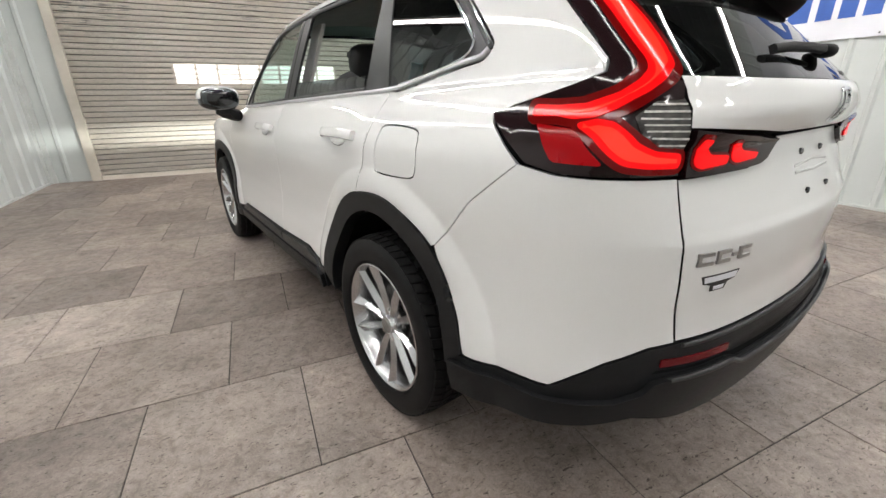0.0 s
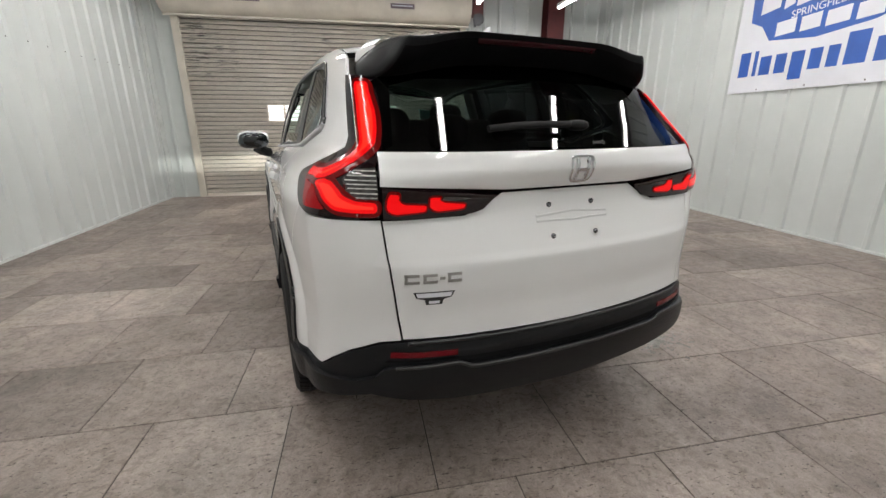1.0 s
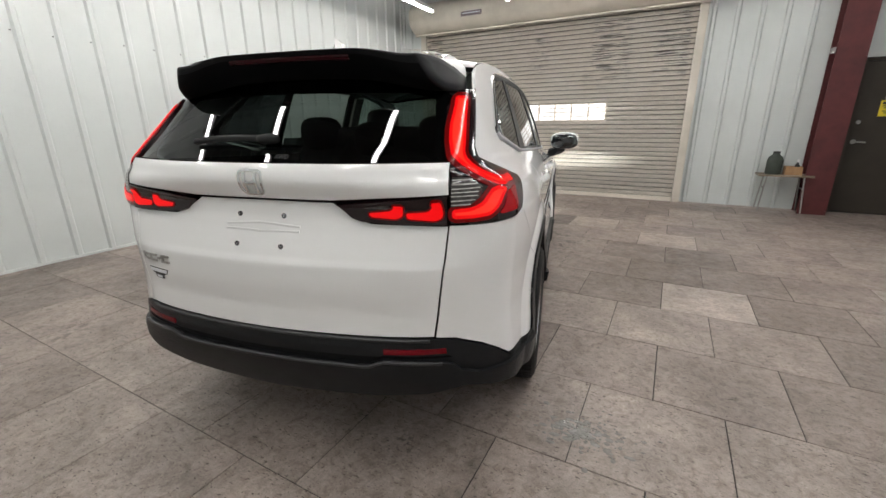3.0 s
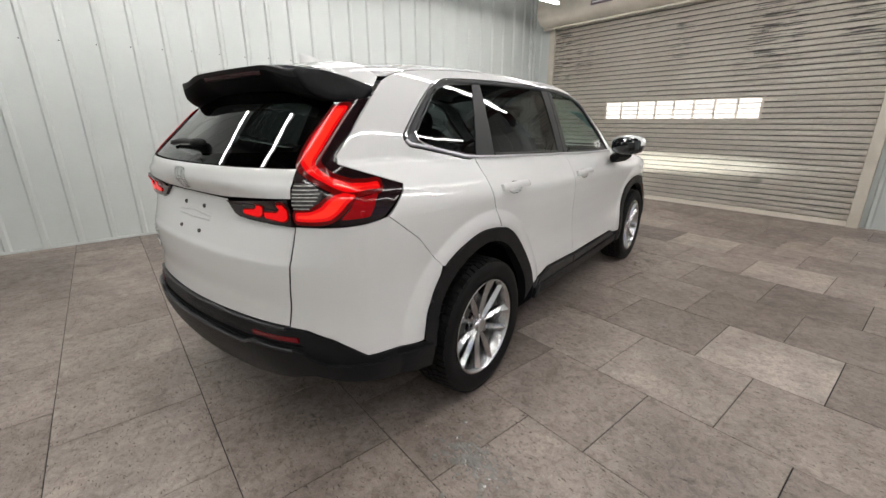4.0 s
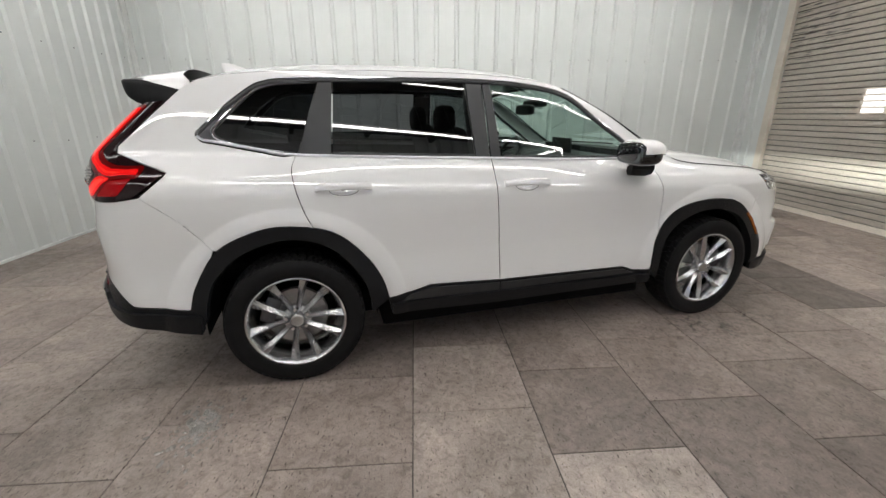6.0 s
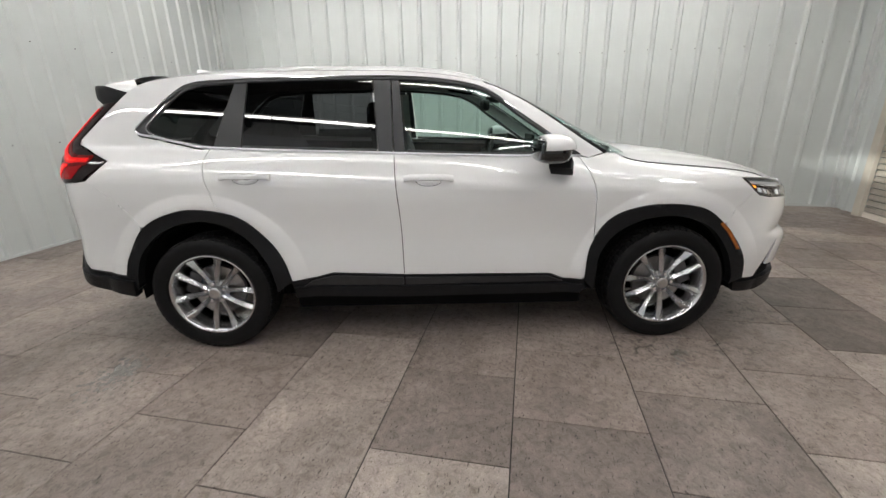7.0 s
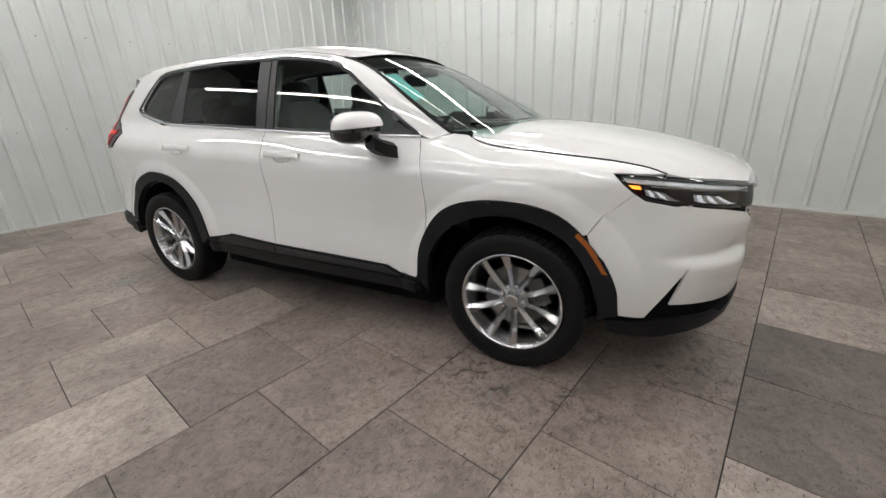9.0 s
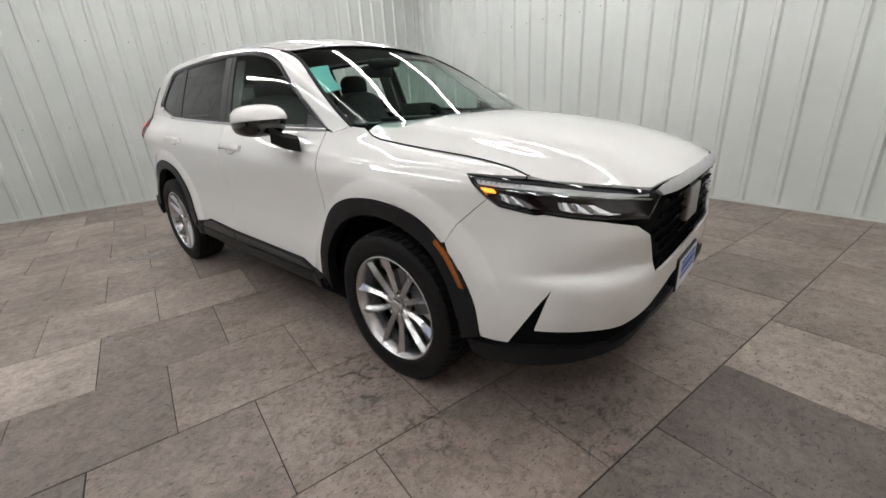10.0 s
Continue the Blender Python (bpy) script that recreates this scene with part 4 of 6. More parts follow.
def inset(poly, d):
    p = np.array(poly)
    area = 0.5 * np.sum(p[:, 0] * np.roll(p[:, 1], -1) - np.roll(p[:, 0], -1) * p[:, 1])
    e0, e1 = p - np.roll(p, 1, 0), np.roll(p, -1, 0) - p
    n = e0 / np.maximum(np.linalg.norm(e0, axis=1, keepdims=True), 1e-9) + e1 / np.maximum(np.linalg.norm(e1, axis=1, keepdims=True), 1e-9)
    n = np.stack([-n[:, 1], n[:, 0]], 1)
    n /= np.maximum(np.linalg.norm(n, axis=1, keepdims=True), 1e-9)
    return [tuple(q) for q in p + n * d * (1 if area > 0 else -1)]


from mathutils.geometry import delaunay_2d_cdt


def sheet(name, mat, parent, outer, fmap, off=0.0, holes=(), step=0.035, depth=0.012, gap=0.0023, label="", flip=False, dark=True):
    """A curved panel: the outline filled with a fine net, laid on the map fmap, with turned-in edges."""
    outer = dense(inset(outer, gap) if gap else outer, step)
    holes = [dense(inset(h, -gap) if gap else h, step) for h in holes]
    loops = [outer, *holes]
    co, ed = [], []
    for lp in loops:
        s = len(co)
        co += lp
        ed += [(s + i, s + (i + 1) % len(lp)) for i in range(len(lp))]
    edge = np.array(co)
    lo, hi = edge.min(0), edge.max(0)
    gx, gy = np.meshgrid(np.arange(lo[0] + step / 2, hi[0], step), np.arange(lo[1] + step / 2, hi[1], step))
    gx = gx + (np.arange(gx.shape[0]) % 2)[:, None] * step / 2
    g = np.stack([gx.ravel(), gy.ravel()], 1)
    ok = inside(outer, g)
    for h in holes:
        ok &= ~inside(h, g)
    g = g[ok]
    if len(g):
        far = np.ones(len(g), bool)
        for c in range(0, len(g), 500):
            far[c:c + 500] = np.min(np.hypot(g[c:c + 500, None, 0] - edge[None, :, 0], g[c:c + 500, None, 1] - edge[None, :, 1]), 1) > step * 0.45
        g = g[far]
    allp = [Vector(p) for p in co] + [Vector(p) for p in g]
    vs, _, fs, _, _, _ = delaunay_2d_cdt(allp, ed, [], 0, 1e-5)
    vs = np.array([tuple(v) for v in vs])
    fs = np.array([f for f in fs if len(f) == 3])
    mid = vs[fs].mean(1)
    keep = inside(outer, mid)
    for h in holes:
        keep &= ~inside(h, mid)
    fs = fs[keep]
    raw = fmap
    d = 0.006
    P = raw(vs[:, 0], vs[:, 1])
    n = np.cross(raw(vs[:, 0] + d, vs[:, 1]) - raw(vs[:, 0] - d, vs[:, 1]), raw(vs[:, 0], vs[:, 1] + d) - raw(vs[:, 0], vs[:, 1] - d))
    n /= np.maximum(np.linalg.norm(n, axis=1, keepdims=True), 1e-12)
    out = P - np.array([1.3, 0, 0.75])
    if np.sum(n * out) < 0:
        n = -n
    if flip:
        n = -n
    P = P + n * off
    fn = np.cross(P[fs[:, 1]] - P[fs[:, 0]], P[fs[:, 2]] - P[fs[:, 0]])
    wrong = np.sum(fn * n[fs[:, 0]], 1) < 0
    fs[wrong] = fs[wrong][:, ::-1]
    # turned-in rim
    count = {}
    for f in fs:
        for i in range(3):
            k = (int(f[i]), int(f[(i + 1) % 3]))
            count[k] = 1
    rim = [k for k in count if (k[1], k[0]) not in count]
    verts = [tuple(p) for p in P]
    faces = [tuple(int(i) for i in f) for f in fs]
    normals = [n[i] for f in fs for i in f]
    deep = []
    if depth:
        idx = {}
        for a, b in rim:
            for v in (a, b):
                if v not in idx:
                    idx[v] = len(verts)
                    verts.append(tuple(P[v] - n[v] * 0.0015))
                    verts.append(tuple(P[v] - n[v] * depth))
        for a, b in rim:
            e = P[b] - P[a]
            side = np.cross(e, n[a])
            side = side / max(np.linalg.norm(side), 1e-9)
            faces.append((b, a, idx[a], idx[b]))
            normals += [n[b] * .7 + side * .7, n[a] * .7 + side * .7, side, side]
            deep.append(len(faces))
            faces.append((idx[b], idx[a], idx[a] + 1, idx[b] + 1))
            normals += [side] * 4
    me = bpy.data.meshes.new(name)
    me.from_pydata(verts, [], faces)
    me.materials.append(mat)
    # white panels get near-black edges: shade of the gaps put into the colour
    if mat == PAINT and deep and dark:
        me.materials.append(VOID)
        for k in deep:
            me.polygons[k].material_index = 1
    me.shade_smooth()
    me.normals_split_custom_set([tuple(v / max(np.linalg.norm(v), 1e-9)) for v in normals])
    me.validate()
    ob = new(name, me)
    ob.parent = parent
    if label:
        ob["label"] = label
    return ob


def body_sheet(name, mat, parent, points, origin="side", sign=-1, off=0.0, holes=(), both=False, **kw):
    """A panel on the car's skin. both: the outline is one half, from the middle at the top to the middle at the bottom."""
    fmap, _ = skin(origin, sign if not both else 1)
    poly = domain(points, origin, closed=not both)
    if both:
        poly = poly + [(-u, z) for u, z in poly[::-1]]
        clean = []
        for q in poly:
            if not clean or np.hypot(q[0] - clean[-1][0], q[1] - clean[-1][1]) > 1e-4:
                clean.append(q)
        poly = clean[:-1] if np.hypot(clean[0][0] - clean[-1][0], clean[0][1] - clean[-1][1]) < 1e-4 else clean
    return sheet(name, mat, parent, poly, fmap, off, [domain(h, origin) for h in holes], **kw)


def on_skin(points, sign=-1, off=0.0):
    """Points (x, z) of the skin as places and outward directions, for trims that follow it."""
    u = np.array([q[0] for q in domain(points, "side", True)])
    z = np.array([p[-1] for p in points])
    fmap, _ = skin("side", sign)
    P = fmap(u, z)
    d = 0.006
    n = np.cross(fmap(u + d, z) - fmap(u - d, z), fmap(u, z + d) - fmap(u, z - d))
    n /= np.linalg.norm(n, axis=1, keepdims=True)
    if np.sum(n[:, 1] * sign) < 0:
        n = -n
    return P + n * off, n


# ---- the car ----
CAR_AT = pose(1.2296, 1.5174, 0, 0, 0, 90 + 12.51) @ pose(1.2, 0, 0, 0, 0.35, 0) @ pose(-1.2, 0, 0) @ Matrix.Diagonal((1.0045, 1, 1, 1))
car = thing("car", "clean white compact SUV with black lower cladding and lit lamps", "car", at=CAR_AT)

ARCH_R = smooth_line([(-.47, .48), (-.43, .60), (-.32, .76), (-.14, .845), (.02, .86), (.22, .815), (.37, .68), (.45, .55), (.485, .43)], 5)
ARCH_RI = smooth_line([(-.405, .42), (-.395, .49), (-.35, .61), (-.23, .725), (-.06, .79), (.10, .78), (.24, .70), (.35, .55), (.385, .43), (.39, .36)], 5)
ARCH_F = smooth_line([(2.20, .41), (2.22, .60), (2.32, .765), (2.48, .84), (2.70, .855), (2.90, .81), (3.06, .67), (3.15, .53), (3.175, .39)], 5)
ARCH_FI = smooth_line([(2.265, .34), (2.265, .41), (2.285, .57), (2.385, .70), (2.55, .775), (2.74, .78), (2.92, .71), (3.03, .58), (3.09, .42), (3.09, .36)], 5)
DLO_TOP = smooth_line([(-.356, 1.278), (-.344, 1.299), (-.229, 1.405), (-.108, 1.496), (-.047, 1.520), (.057, 1.534), (.48, 1.548), (1.06, 1.552), (1.41, 1.528), (1.63, 1.475), (1.81, 1.352), (2.02, 1.212), (2.165, 1.115)], 6)
DLO_LOW = smooth_line([(2.165, 1.115), (1.6, 1.128), (1.09, 1.148), (.6, 1.165), (.07, 1.187), (-.085, 1.212), (-.262, 1.249), (-.331, 1.261), (-.356, 1.278)], 6)
BELT = lambda x: float(np.interp(x, [p[0] for p in DLO_LOW[::-1]], [p[1] for p in DLO_LOW[::-1]]))
TOPZ = lambda x: float(np.interp(x, [p[0] for p in DLO_TOP], [p[1] for p in DLO_TOP]))
EDGE = curve([(-0.60, 1.40), (-0.44, 1.47), (-0.37, 1.525), (-0.2, 1.565), (0.1, 1.588), (0.6, 1.600), (1.0, 1.598), (1.3, 1.582), (1.52, 1.553), (1.66, 1.520), (2.33, 1.135)])
DOOR_BACK = smooth_line([(.07, 1.185), (.05, 1.11), (.08, .96), (.125, .845)], 6)
DOOR_MID = smooth_line([(1.10, 1.146), (1.11, .97), (1.13, .75), (1.14, .455)], 5)
DOOR_FRONT = smooth_line([(2.165, 1.112), (2.21, 1.02), (2.24, .89), (2.245, .67), (2.20, .43)], 5)
BUMP_R = [(-.60, 1.022), (-.46, .912), (-.335, .765)]
TAIL = [("x", -.475, 1.440), ("x", -.575, 1.428), ("y", .592, 1.365), ("y", .600, 1.315), ("y", .618, 1.230), ("y", .640, 1.196), ("y", .657, 1.150), ("y", .657, 1.09), ("y", .656, 1.004), ("x", -.77, 1.006), ("x", -.69, 1.010), ("x", -.620, 1.024), ("x", -.500, 1.108), ("x", -.482, 1.126), ("x", -.60, 1.170), ("x", -.695, 1.208), ("x", -.690, 1.238)]
HOODLINE = smooth_line([(2.40, 1.125), (2.47, 1.093), (2.59, 1.072), (2.81, 1.052), (3.05, 1.03), (3.20, 1.006), (3.285, .979)], 5)
HEAD = [("x", 3.09, .988), ("x", 3.30, .972), ("f", .68, .952), ("f", .57, .932), ("f", .474, .912), ("f", .446, .890), ("f", .526, .826), ("x", 3.510, .842), ("x", 3.358, .868), ("x", 3.337, .864), ("x", 3.221, .887), ("x", 3.18, .914)]


def between(line, lo, hi):
    return [p for p in line if lo <= p[0] <= hi]


def car_side(sign):
    side = "right" if sign < 0 else "left"
    fuel = [smooth_line([(-.245, 1.05), (-.215, 1.078), (-.05, 1.082), (-.02, 1.05), (-.005, .955), (-.035, .935), (-.20, .938), (-.24, .965), (-.245, 1.05)], 4)[:-1]] if sign > 0 else []
    # body side: quarter, roof rail and windscreen pillar in one piece
    roofline = [(x, float(EDGE(x))) for x in np.linspace(2.33, -.44, 60)]
    outline = (DOOR_BACK[::-1] + [(p[0], p[1] - .010) for p in DLO_LOW if p[0] < .05] + [(p[0] - .008, p[1] + .010) for p in DLO_TOP]
               + [(2.22, 1.105)] + roofline + [(-.47, 1.442), (-.690, 1.238), (-.695, 1.208), (-.60, 1.170), (-.482, 1.126), (-.500, 1.106)] + BUMP_R
               + [p for p in ARCH_R if -.335 < p[0] < .125 and p[1] > .7])
    body_sheet("body_side", PAINT, car, outline, sign=sign, holes=fuel, step=0.013, dark=False)
    if fuel:
        body_sheet("fuel_door", PAINT, car, fuel[0], sign=sign, step=0.03)
    cups = [[(x0 + .1375 + .070 * math.cos(a), z0 - .010 + .029 * math.sin(a)) for a in np.linspace(0, 2 * math.pi, 25)[:-1]] for x0, z0 in ((.15, 1.036), (1.155, 1.014))]
    lowdoor = [(.50, .432), (.62, .447), (.72, .474), (1.14, .456)]
    rd = body_sheet("rear_door", PAINT, car, DOOR_BACK + [p for p in ARCH_R if p[0] > .14] + lowdoor + DOOR_MID[::-1]
                    + [(x, BELT(x)) for x in np.linspace(1.0, .15, 10)], sign=sign, step=0.010, holes=[cups[0]])
    fd = body_sheet("front_door", PAINT, car, DOOR_MID + [(1.6, .452), (2.0, .448), (2.08, .415), (2.19, .412)] + DOOR_FRONT[::-1]
                    + [(x, BELT(x)) for x in np.linspace(2.1, 1.2, 10)], sign=sign, step=0.010, holes=[cups[1]])
    body_sheet("fender", PAINT, car, DOOR_FRONT + [p for p in ARCH_F if p[0] < 3.02] + [(3.02, .735), (3.065, .808), (3.18, .910), (3.09, .990), (3.28, .978)] + HOODLINE[::-1]
               + [(2.335, 1.133), (2.225, 1.107)], sign=sign, step=0.013, dark=False)
    # black cladding
    for name, o, i in (("rear_arch_cladding", ARCH_R, ARCH_RI), ("front_arch_cladding", ARCH_F, ARCH_FI)):
        body_sheet(name, CLAD, car, o + i[::-1], sign=sign, off=0.008, step=0.03, depth=0.05, gap=0.001, label="grained black wheel arch cladding")
    sill = [(.48, .43), (.62, .445), (.72, .472), (1.14, .454), (1.6, .450), (2.0, .446), (2.08, .413), (2.20, .41), (2.22, .345), (2.0, .315), (1.14, .312), (.5, .33)]
    body_sheet("sill_cladding", CLAD, car, sill, sign=sign, off=0.006, step=0.04, depth=0.04, gap=0.001)
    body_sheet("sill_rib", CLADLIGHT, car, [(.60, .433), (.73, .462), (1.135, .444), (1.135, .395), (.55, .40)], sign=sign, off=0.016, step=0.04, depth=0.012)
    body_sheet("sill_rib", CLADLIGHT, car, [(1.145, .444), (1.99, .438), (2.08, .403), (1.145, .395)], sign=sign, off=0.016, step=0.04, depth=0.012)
    body_sheet("sill_ledge", CLAD, car, [(.50, .400), (1.14, .394), (2.19, .388), (2.19, .335), (1.14, .322), (.50, .338)], sign=sign, off=0.026, step=0.04, depth=0.022, gap=0)
    # glass and pillar covers
    def pillar_x(z, lo, hi):
        return lo + (hi - lo) * (z - 1.15) / 0.38
    q = [(.085, 1.197), (-.084, 1.226), (-.203, 1.251)] + smooth_line([(-.203, 1.251), (-.268, 1.274), (-.283, 1.298), (-.269, 1.319), (-.165, 1.421), (-.089, 1.484), (-.017, 1.512), (.06, 1.523)], 5)[1:] + [(.206, 1.531)]
    ring = [p for p in DLO_LOW if p[0] < .09] + [p for p in DLO_TOP if p[0] < .21]
    body_sheet("quarter_surround", SMOKE, car, ring, sign=sign, off=0.002, step=0.03, depth=0.008, gap=0.0, holes=[q], label="dark chrome surround of the quarter window")
    body_sheet("quarter_window", TINT, car, q, sign=sign, off=-0.004, step=0.04, depth=0.004, label="dark tinted fixed glass")
    cp = [(.085, BELT(.085)), (.240, BELT(.240)), (.275, TOPZ(.275)), (.212, TOPZ(.212))]
    body_sheet("pillar_cover", PILLAR, car, cp, sign=sign, off=-0.001, step=0.05, gap=-0.001)
    rw = [(x, BELT(x) + .006) for x in np.linspace(.245, 1.01, 12)] + [(x, TOPZ(x)) for x in np.linspace(.98, .28, 12)]
    if sign > 0:
        rw = [(x, BELT(x) + .006) for x in np.linspace(.26, 1.01, 12)] + [(.99, 1.245), (.27, 1.245)]
    body_sheet("rear_door_window", TINT, car, inset_line(rw, .0015), sign=sign, off=-0.005, step=0.04, depth=0.004, label="dark tinted glass")
    body_sheet("pillar_cover", PILLAR, car, [(1.012, BELT(1.01)), (1.095, BELT(1.095)), (1.085, TOPZ(1.085)), (.985, TOPZ(.985))], sign=sign, off=-0.001, step=0.05)
    body_sheet("pillar_cover", PILLAR, car, [(1.10, BELT(1.10)), (1.165, BELT(1.165)), (1.135, TOPZ(1.135)), (1.09, TOPZ(1.09))], sign=sign, off=-0.001, step=0.05)
    fw = [(x, BELT(x) + .006) for x in np.linspace(1.17, 2.0, 12)] + [(2.0, 1.19)] + [(x, TOPZ(x)) for x in np.linspace(1.99, 1.14, 18)]
    body_sheet("front_door_window", LIGHTGLASS, car, inset_line(fw, .004), sign=sign, off=-0.005, step=0.04, depth=0.004, label="clear green-tinted glass")
    body_sheet("mirror_sail", PILLAR, car, [(2.000, BELT(2.0)), (2.15, BELT(2.15)), (2.000, 1.20)], sign=sign, off=-0.001, step=0.05, gap=0)
    # window seals and bright trims
    P, n = on_skin(DLO_TOP, sign)
    part("upper_seal", add_sweep(bmesh.new(), P, 0.009, 0.006, n), PILLAR, car)
    P, n = on_skin([(x + .003, z + .011) for x, z in DLO_TOP], sign)
    part("upper_trim", add_sweep(bmesh.new(), P, 0.0035, 0.008, n), CHROME, car, "thin chrome window trim")
    for lo, hi in ((.25, 1.005), (1.175, 1.99)):
        P, n = on_skin([(x, float(BELT(x)) + .013) for x in np.linspace(lo, hi, 24)], sign, -0.003)
        part("lower_seal", add_sweep(bmesh.new(), P, 0.010, 0.004, n), PILLAR, car)
    P, n = on_skin([(p[0], p[1] + .001) for p in DLO_LOW], sign, 0.003)
    part("belt_trim", add_sweep(bmesh.new(), P, 0.006, 0.009, n), SATIN, car, "satin chrome belt trim")
    back = smooth_line([(.02, 1.202), (-.084, 1.219), (-.203, 1.244), (-.275, 1.268), (-.292, 1.298), (-.277, 1.325), (-.170, 1.430), (-.095, 1.490)], 5)
    P, n = on_skin(back, sign, 0.004)
    part("quarter_trim", add_sweep(bmesh.new(), P, 0.004, 0.004, n), CHROME, car, "thin chrome bead round the quarter window")
    # door handles
    for door, x0, z0 in ((rd, .15, 1.036), (fd, 1.155, 1.014)):
        bar = []
        for k in range(13):
            t = k / 12
            e = min(1, math.sin(math.pi * min(max(t, .03), .97)) * 2.2)
            bar.append((x0 + .275 * t, z0 - .004 * t, e))
        P, n = on_skin([(b[0], b[1]) for b in bar], sign)
        path = [P[k] + n[k] * (0.004 + 0.026 * bar[k][2]) for k in range(13)]
        bm = add_sweep(bmesh.new(), path, 0.017, 0.009, n)
        part("door_handle", bm, PAINT, door, "body-coloured grab handle", smooth=60)
    for door, cup in ((rd, cups[0]), (fd, cups[1])):
        flat = domain(cup, "side")
        cu, cz = np.mean(flat, 0)
        base = skin("side", sign)[0]

        def bowl(u, z, cu=cu, cz=cz, base=base):
            p = base(u, z)
            deep = np.maximum(0, 1 - ((u - cu) / .070) ** 2 - ((z - cz) / .029) ** 2)
            p[..., 1] -= sign * .026 * deep ** .7
            return p
        sheet("handle_cup", PAINT, door, flat, bowl, step=0.008, depth=0.0, gap=0)
    # lamps: tail lamp
    tl = body_sheet("tail_lamp", LAMPDARK, car, TAIL, "rear", sign, off=0.004, step=0.03, depth=0.03, gap=0.003, label="lit red tail lamp in a smoked housing")
    up = [("y", .644, 1.402), ("y", .613, 1.400), ("y", .617, 1.368), ("y", .619, 1.304), ("y", .629, 1.258), ("y", .646, 1.213), ("x", -.802, 1.190), ("x", -.787, 1.163), ("x", -.761, 1.137), ("x", -.731, 1.118), ("x", -.694, 1.114), ("x", -.657, 1.119),
          ("x", -.598, 1.118), ("x", -.590, 1.139), ("x", -.644, 1.137), ("x", -.704, 1.141), ("x", -.747, 1.161), ("x", -.769, 1.186), ("x", -.772, 1.204), ("x", -.762, 1.222), ("x", -.734, 1.249), ("x", -.698, 1.285), ("y", .658, 1.333), ("y", .650, 1.380)]
    hook = [("x", -.706, 1.104), ("x", -.742, 1.081), ("x", -.775, 1.047), ("x", -.792, 1.032), ("x", -.82, 1.026), ("y", .664, 1.024), ("y", .664, 1.050), ("x", -.824, 1.056), ("x", -.803, 1.072), ("x", -.785, 1.092), ("x", -.765, 1.108), ("x", -.738, 1.113)]
    dim = [("x", -.706, 1.096), ("x", -.618, 1.104), ("x", -.680, 1.034), ("x", -.768, 1.030)]
    for shape, inn in ((up, -.001), (hook, -.002)):
        body_sheet("lens_border", RED_EDGE, tl, inset_rear(shape, -.015), "rear", sign, off=0.006, step=0.02, depth=0.004, gap=0)
        body_sheet("light_blade", RED_LIT, tl, inset_rear(shape, inn), "rear", sign, off=0.0085, step=0.02, depth=0.002, gap=0)
        body_sheet("light_core", RED_CORE, tl, inset_rear(shape, .0095), "rear", sign, off=0.0093, step=0.02, depth=0.001, gap=0)
    body_sheet("stop_lens", RED_SOFT, tl, inset_rear(dim, 0), "rear", sign, off=0.0072, step=0.02, depth=0.005, gap=0, label="dim red stop lens")
    body_sheet("reverse_lens", REVERSE, tl, [("y", .659, 1.060), ("x", -.826, 1.066), ("x", -.805, 1.088), ("x", -.788, 1.120), ("x", -.805, 1.146), ("y", .659, 1.150)], "rear", sign, off=0.0065, step=0.02, depth=0.004, gap=0, label="smoky clear reversing lens with thin ribs")
    for k, far in enumerate((-.826, -.818, -.809, -.803, -.796, -.797, -.803)):
        z = 1.068 + .0118 * k
        body_sheet("lens_rib", RIB, tl, [("y", .661, z), ("y", .661, z + .0030), ("x", far, z + .0030), ("x", far, z)], "rear", sign, off=0.0085, step=0.02, depth=0.003, gap=0)
    inner = [("y", .648, 1.096), ("y", .648, 1.000), ("y", .579, .997), ("y", .448, 1.001), ("y", .376, 1.005), ("y", .340, 1.016), ("y", .284, 1.064), ("y", .42, 1.081)]
    il = body_sheet("tailgate_lamp", LAMPDARK, car, inner, "rear", sign, off=0.013, step=0.02, depth=0.027, gap=0.001, label="lit red lamp on the tailgate")
    for shape in ([("y", .632, 1.084), ("y", .600, 1.083), ("y", .602, 1.060), ("y", .588, 1.046), ("y", .519, 1.040), ("y", .524, 1.020), ("y", .615, 1.015), ("y", .638, 1.030)],
                  [("y", .510, 1.073), ("y", .477, 1.072), ("y", .480, 1.056), ("y", .467, 1.046), ("y", .397, 1.037), ("y", .405, 1.023), ("y", .490, 1.018), ("y", .512, 1.030)]):
        body_sheet("lens_border", RED_EDGE, il, inset_rear(shape, -.005), "rear", sign, off=0.015, step=0.02, depth=0.004, gap=0)
        body_sheet("light_hook", RED_LIT, il, inset_rear(shape, .001), "rear", sign, off=0.0175, step=0.02, depth=0.002, gap=0)
    body_sheet("smoked_lens", REVERSE, il, [("y", .376, 1.052), ("y", .415, 1.066), ("y", .467, 1.071), ("y", .472, 1.056), ("y", .456, 1.050)], "rear", sign, off=0.0155, step=0.02, depth=0.003, gap=0, label="smoky clear lens")
    # white rear bumper corner
    corner = [("y", .655, .999), ("y", .648, .88), ("y", .618, .618), ("y", .68, .612), ("x", -.81, .578), ("x", -.722, .503), ("x", -.48, .478)] + [p for p in ARCH_R if p[0] < -.33] + BUMP_R[::-1] + [("x", -.69, 1.008), ("x", -.77, 1.003)]
    body_sheet("rear_bumper_corner", PAINT, car, corner, "rear", sign, step=0.011, gap=0.0008, dark=False)
    body_sheet("rear_reflector", RED_OFF, car, [("y", .447, .582), ("y", .652, .582), ("y", .655, .560), ("y", .447, .560)], "rear", sign, off=0.006, step=0.05, depth=0.008, label="red reflector")
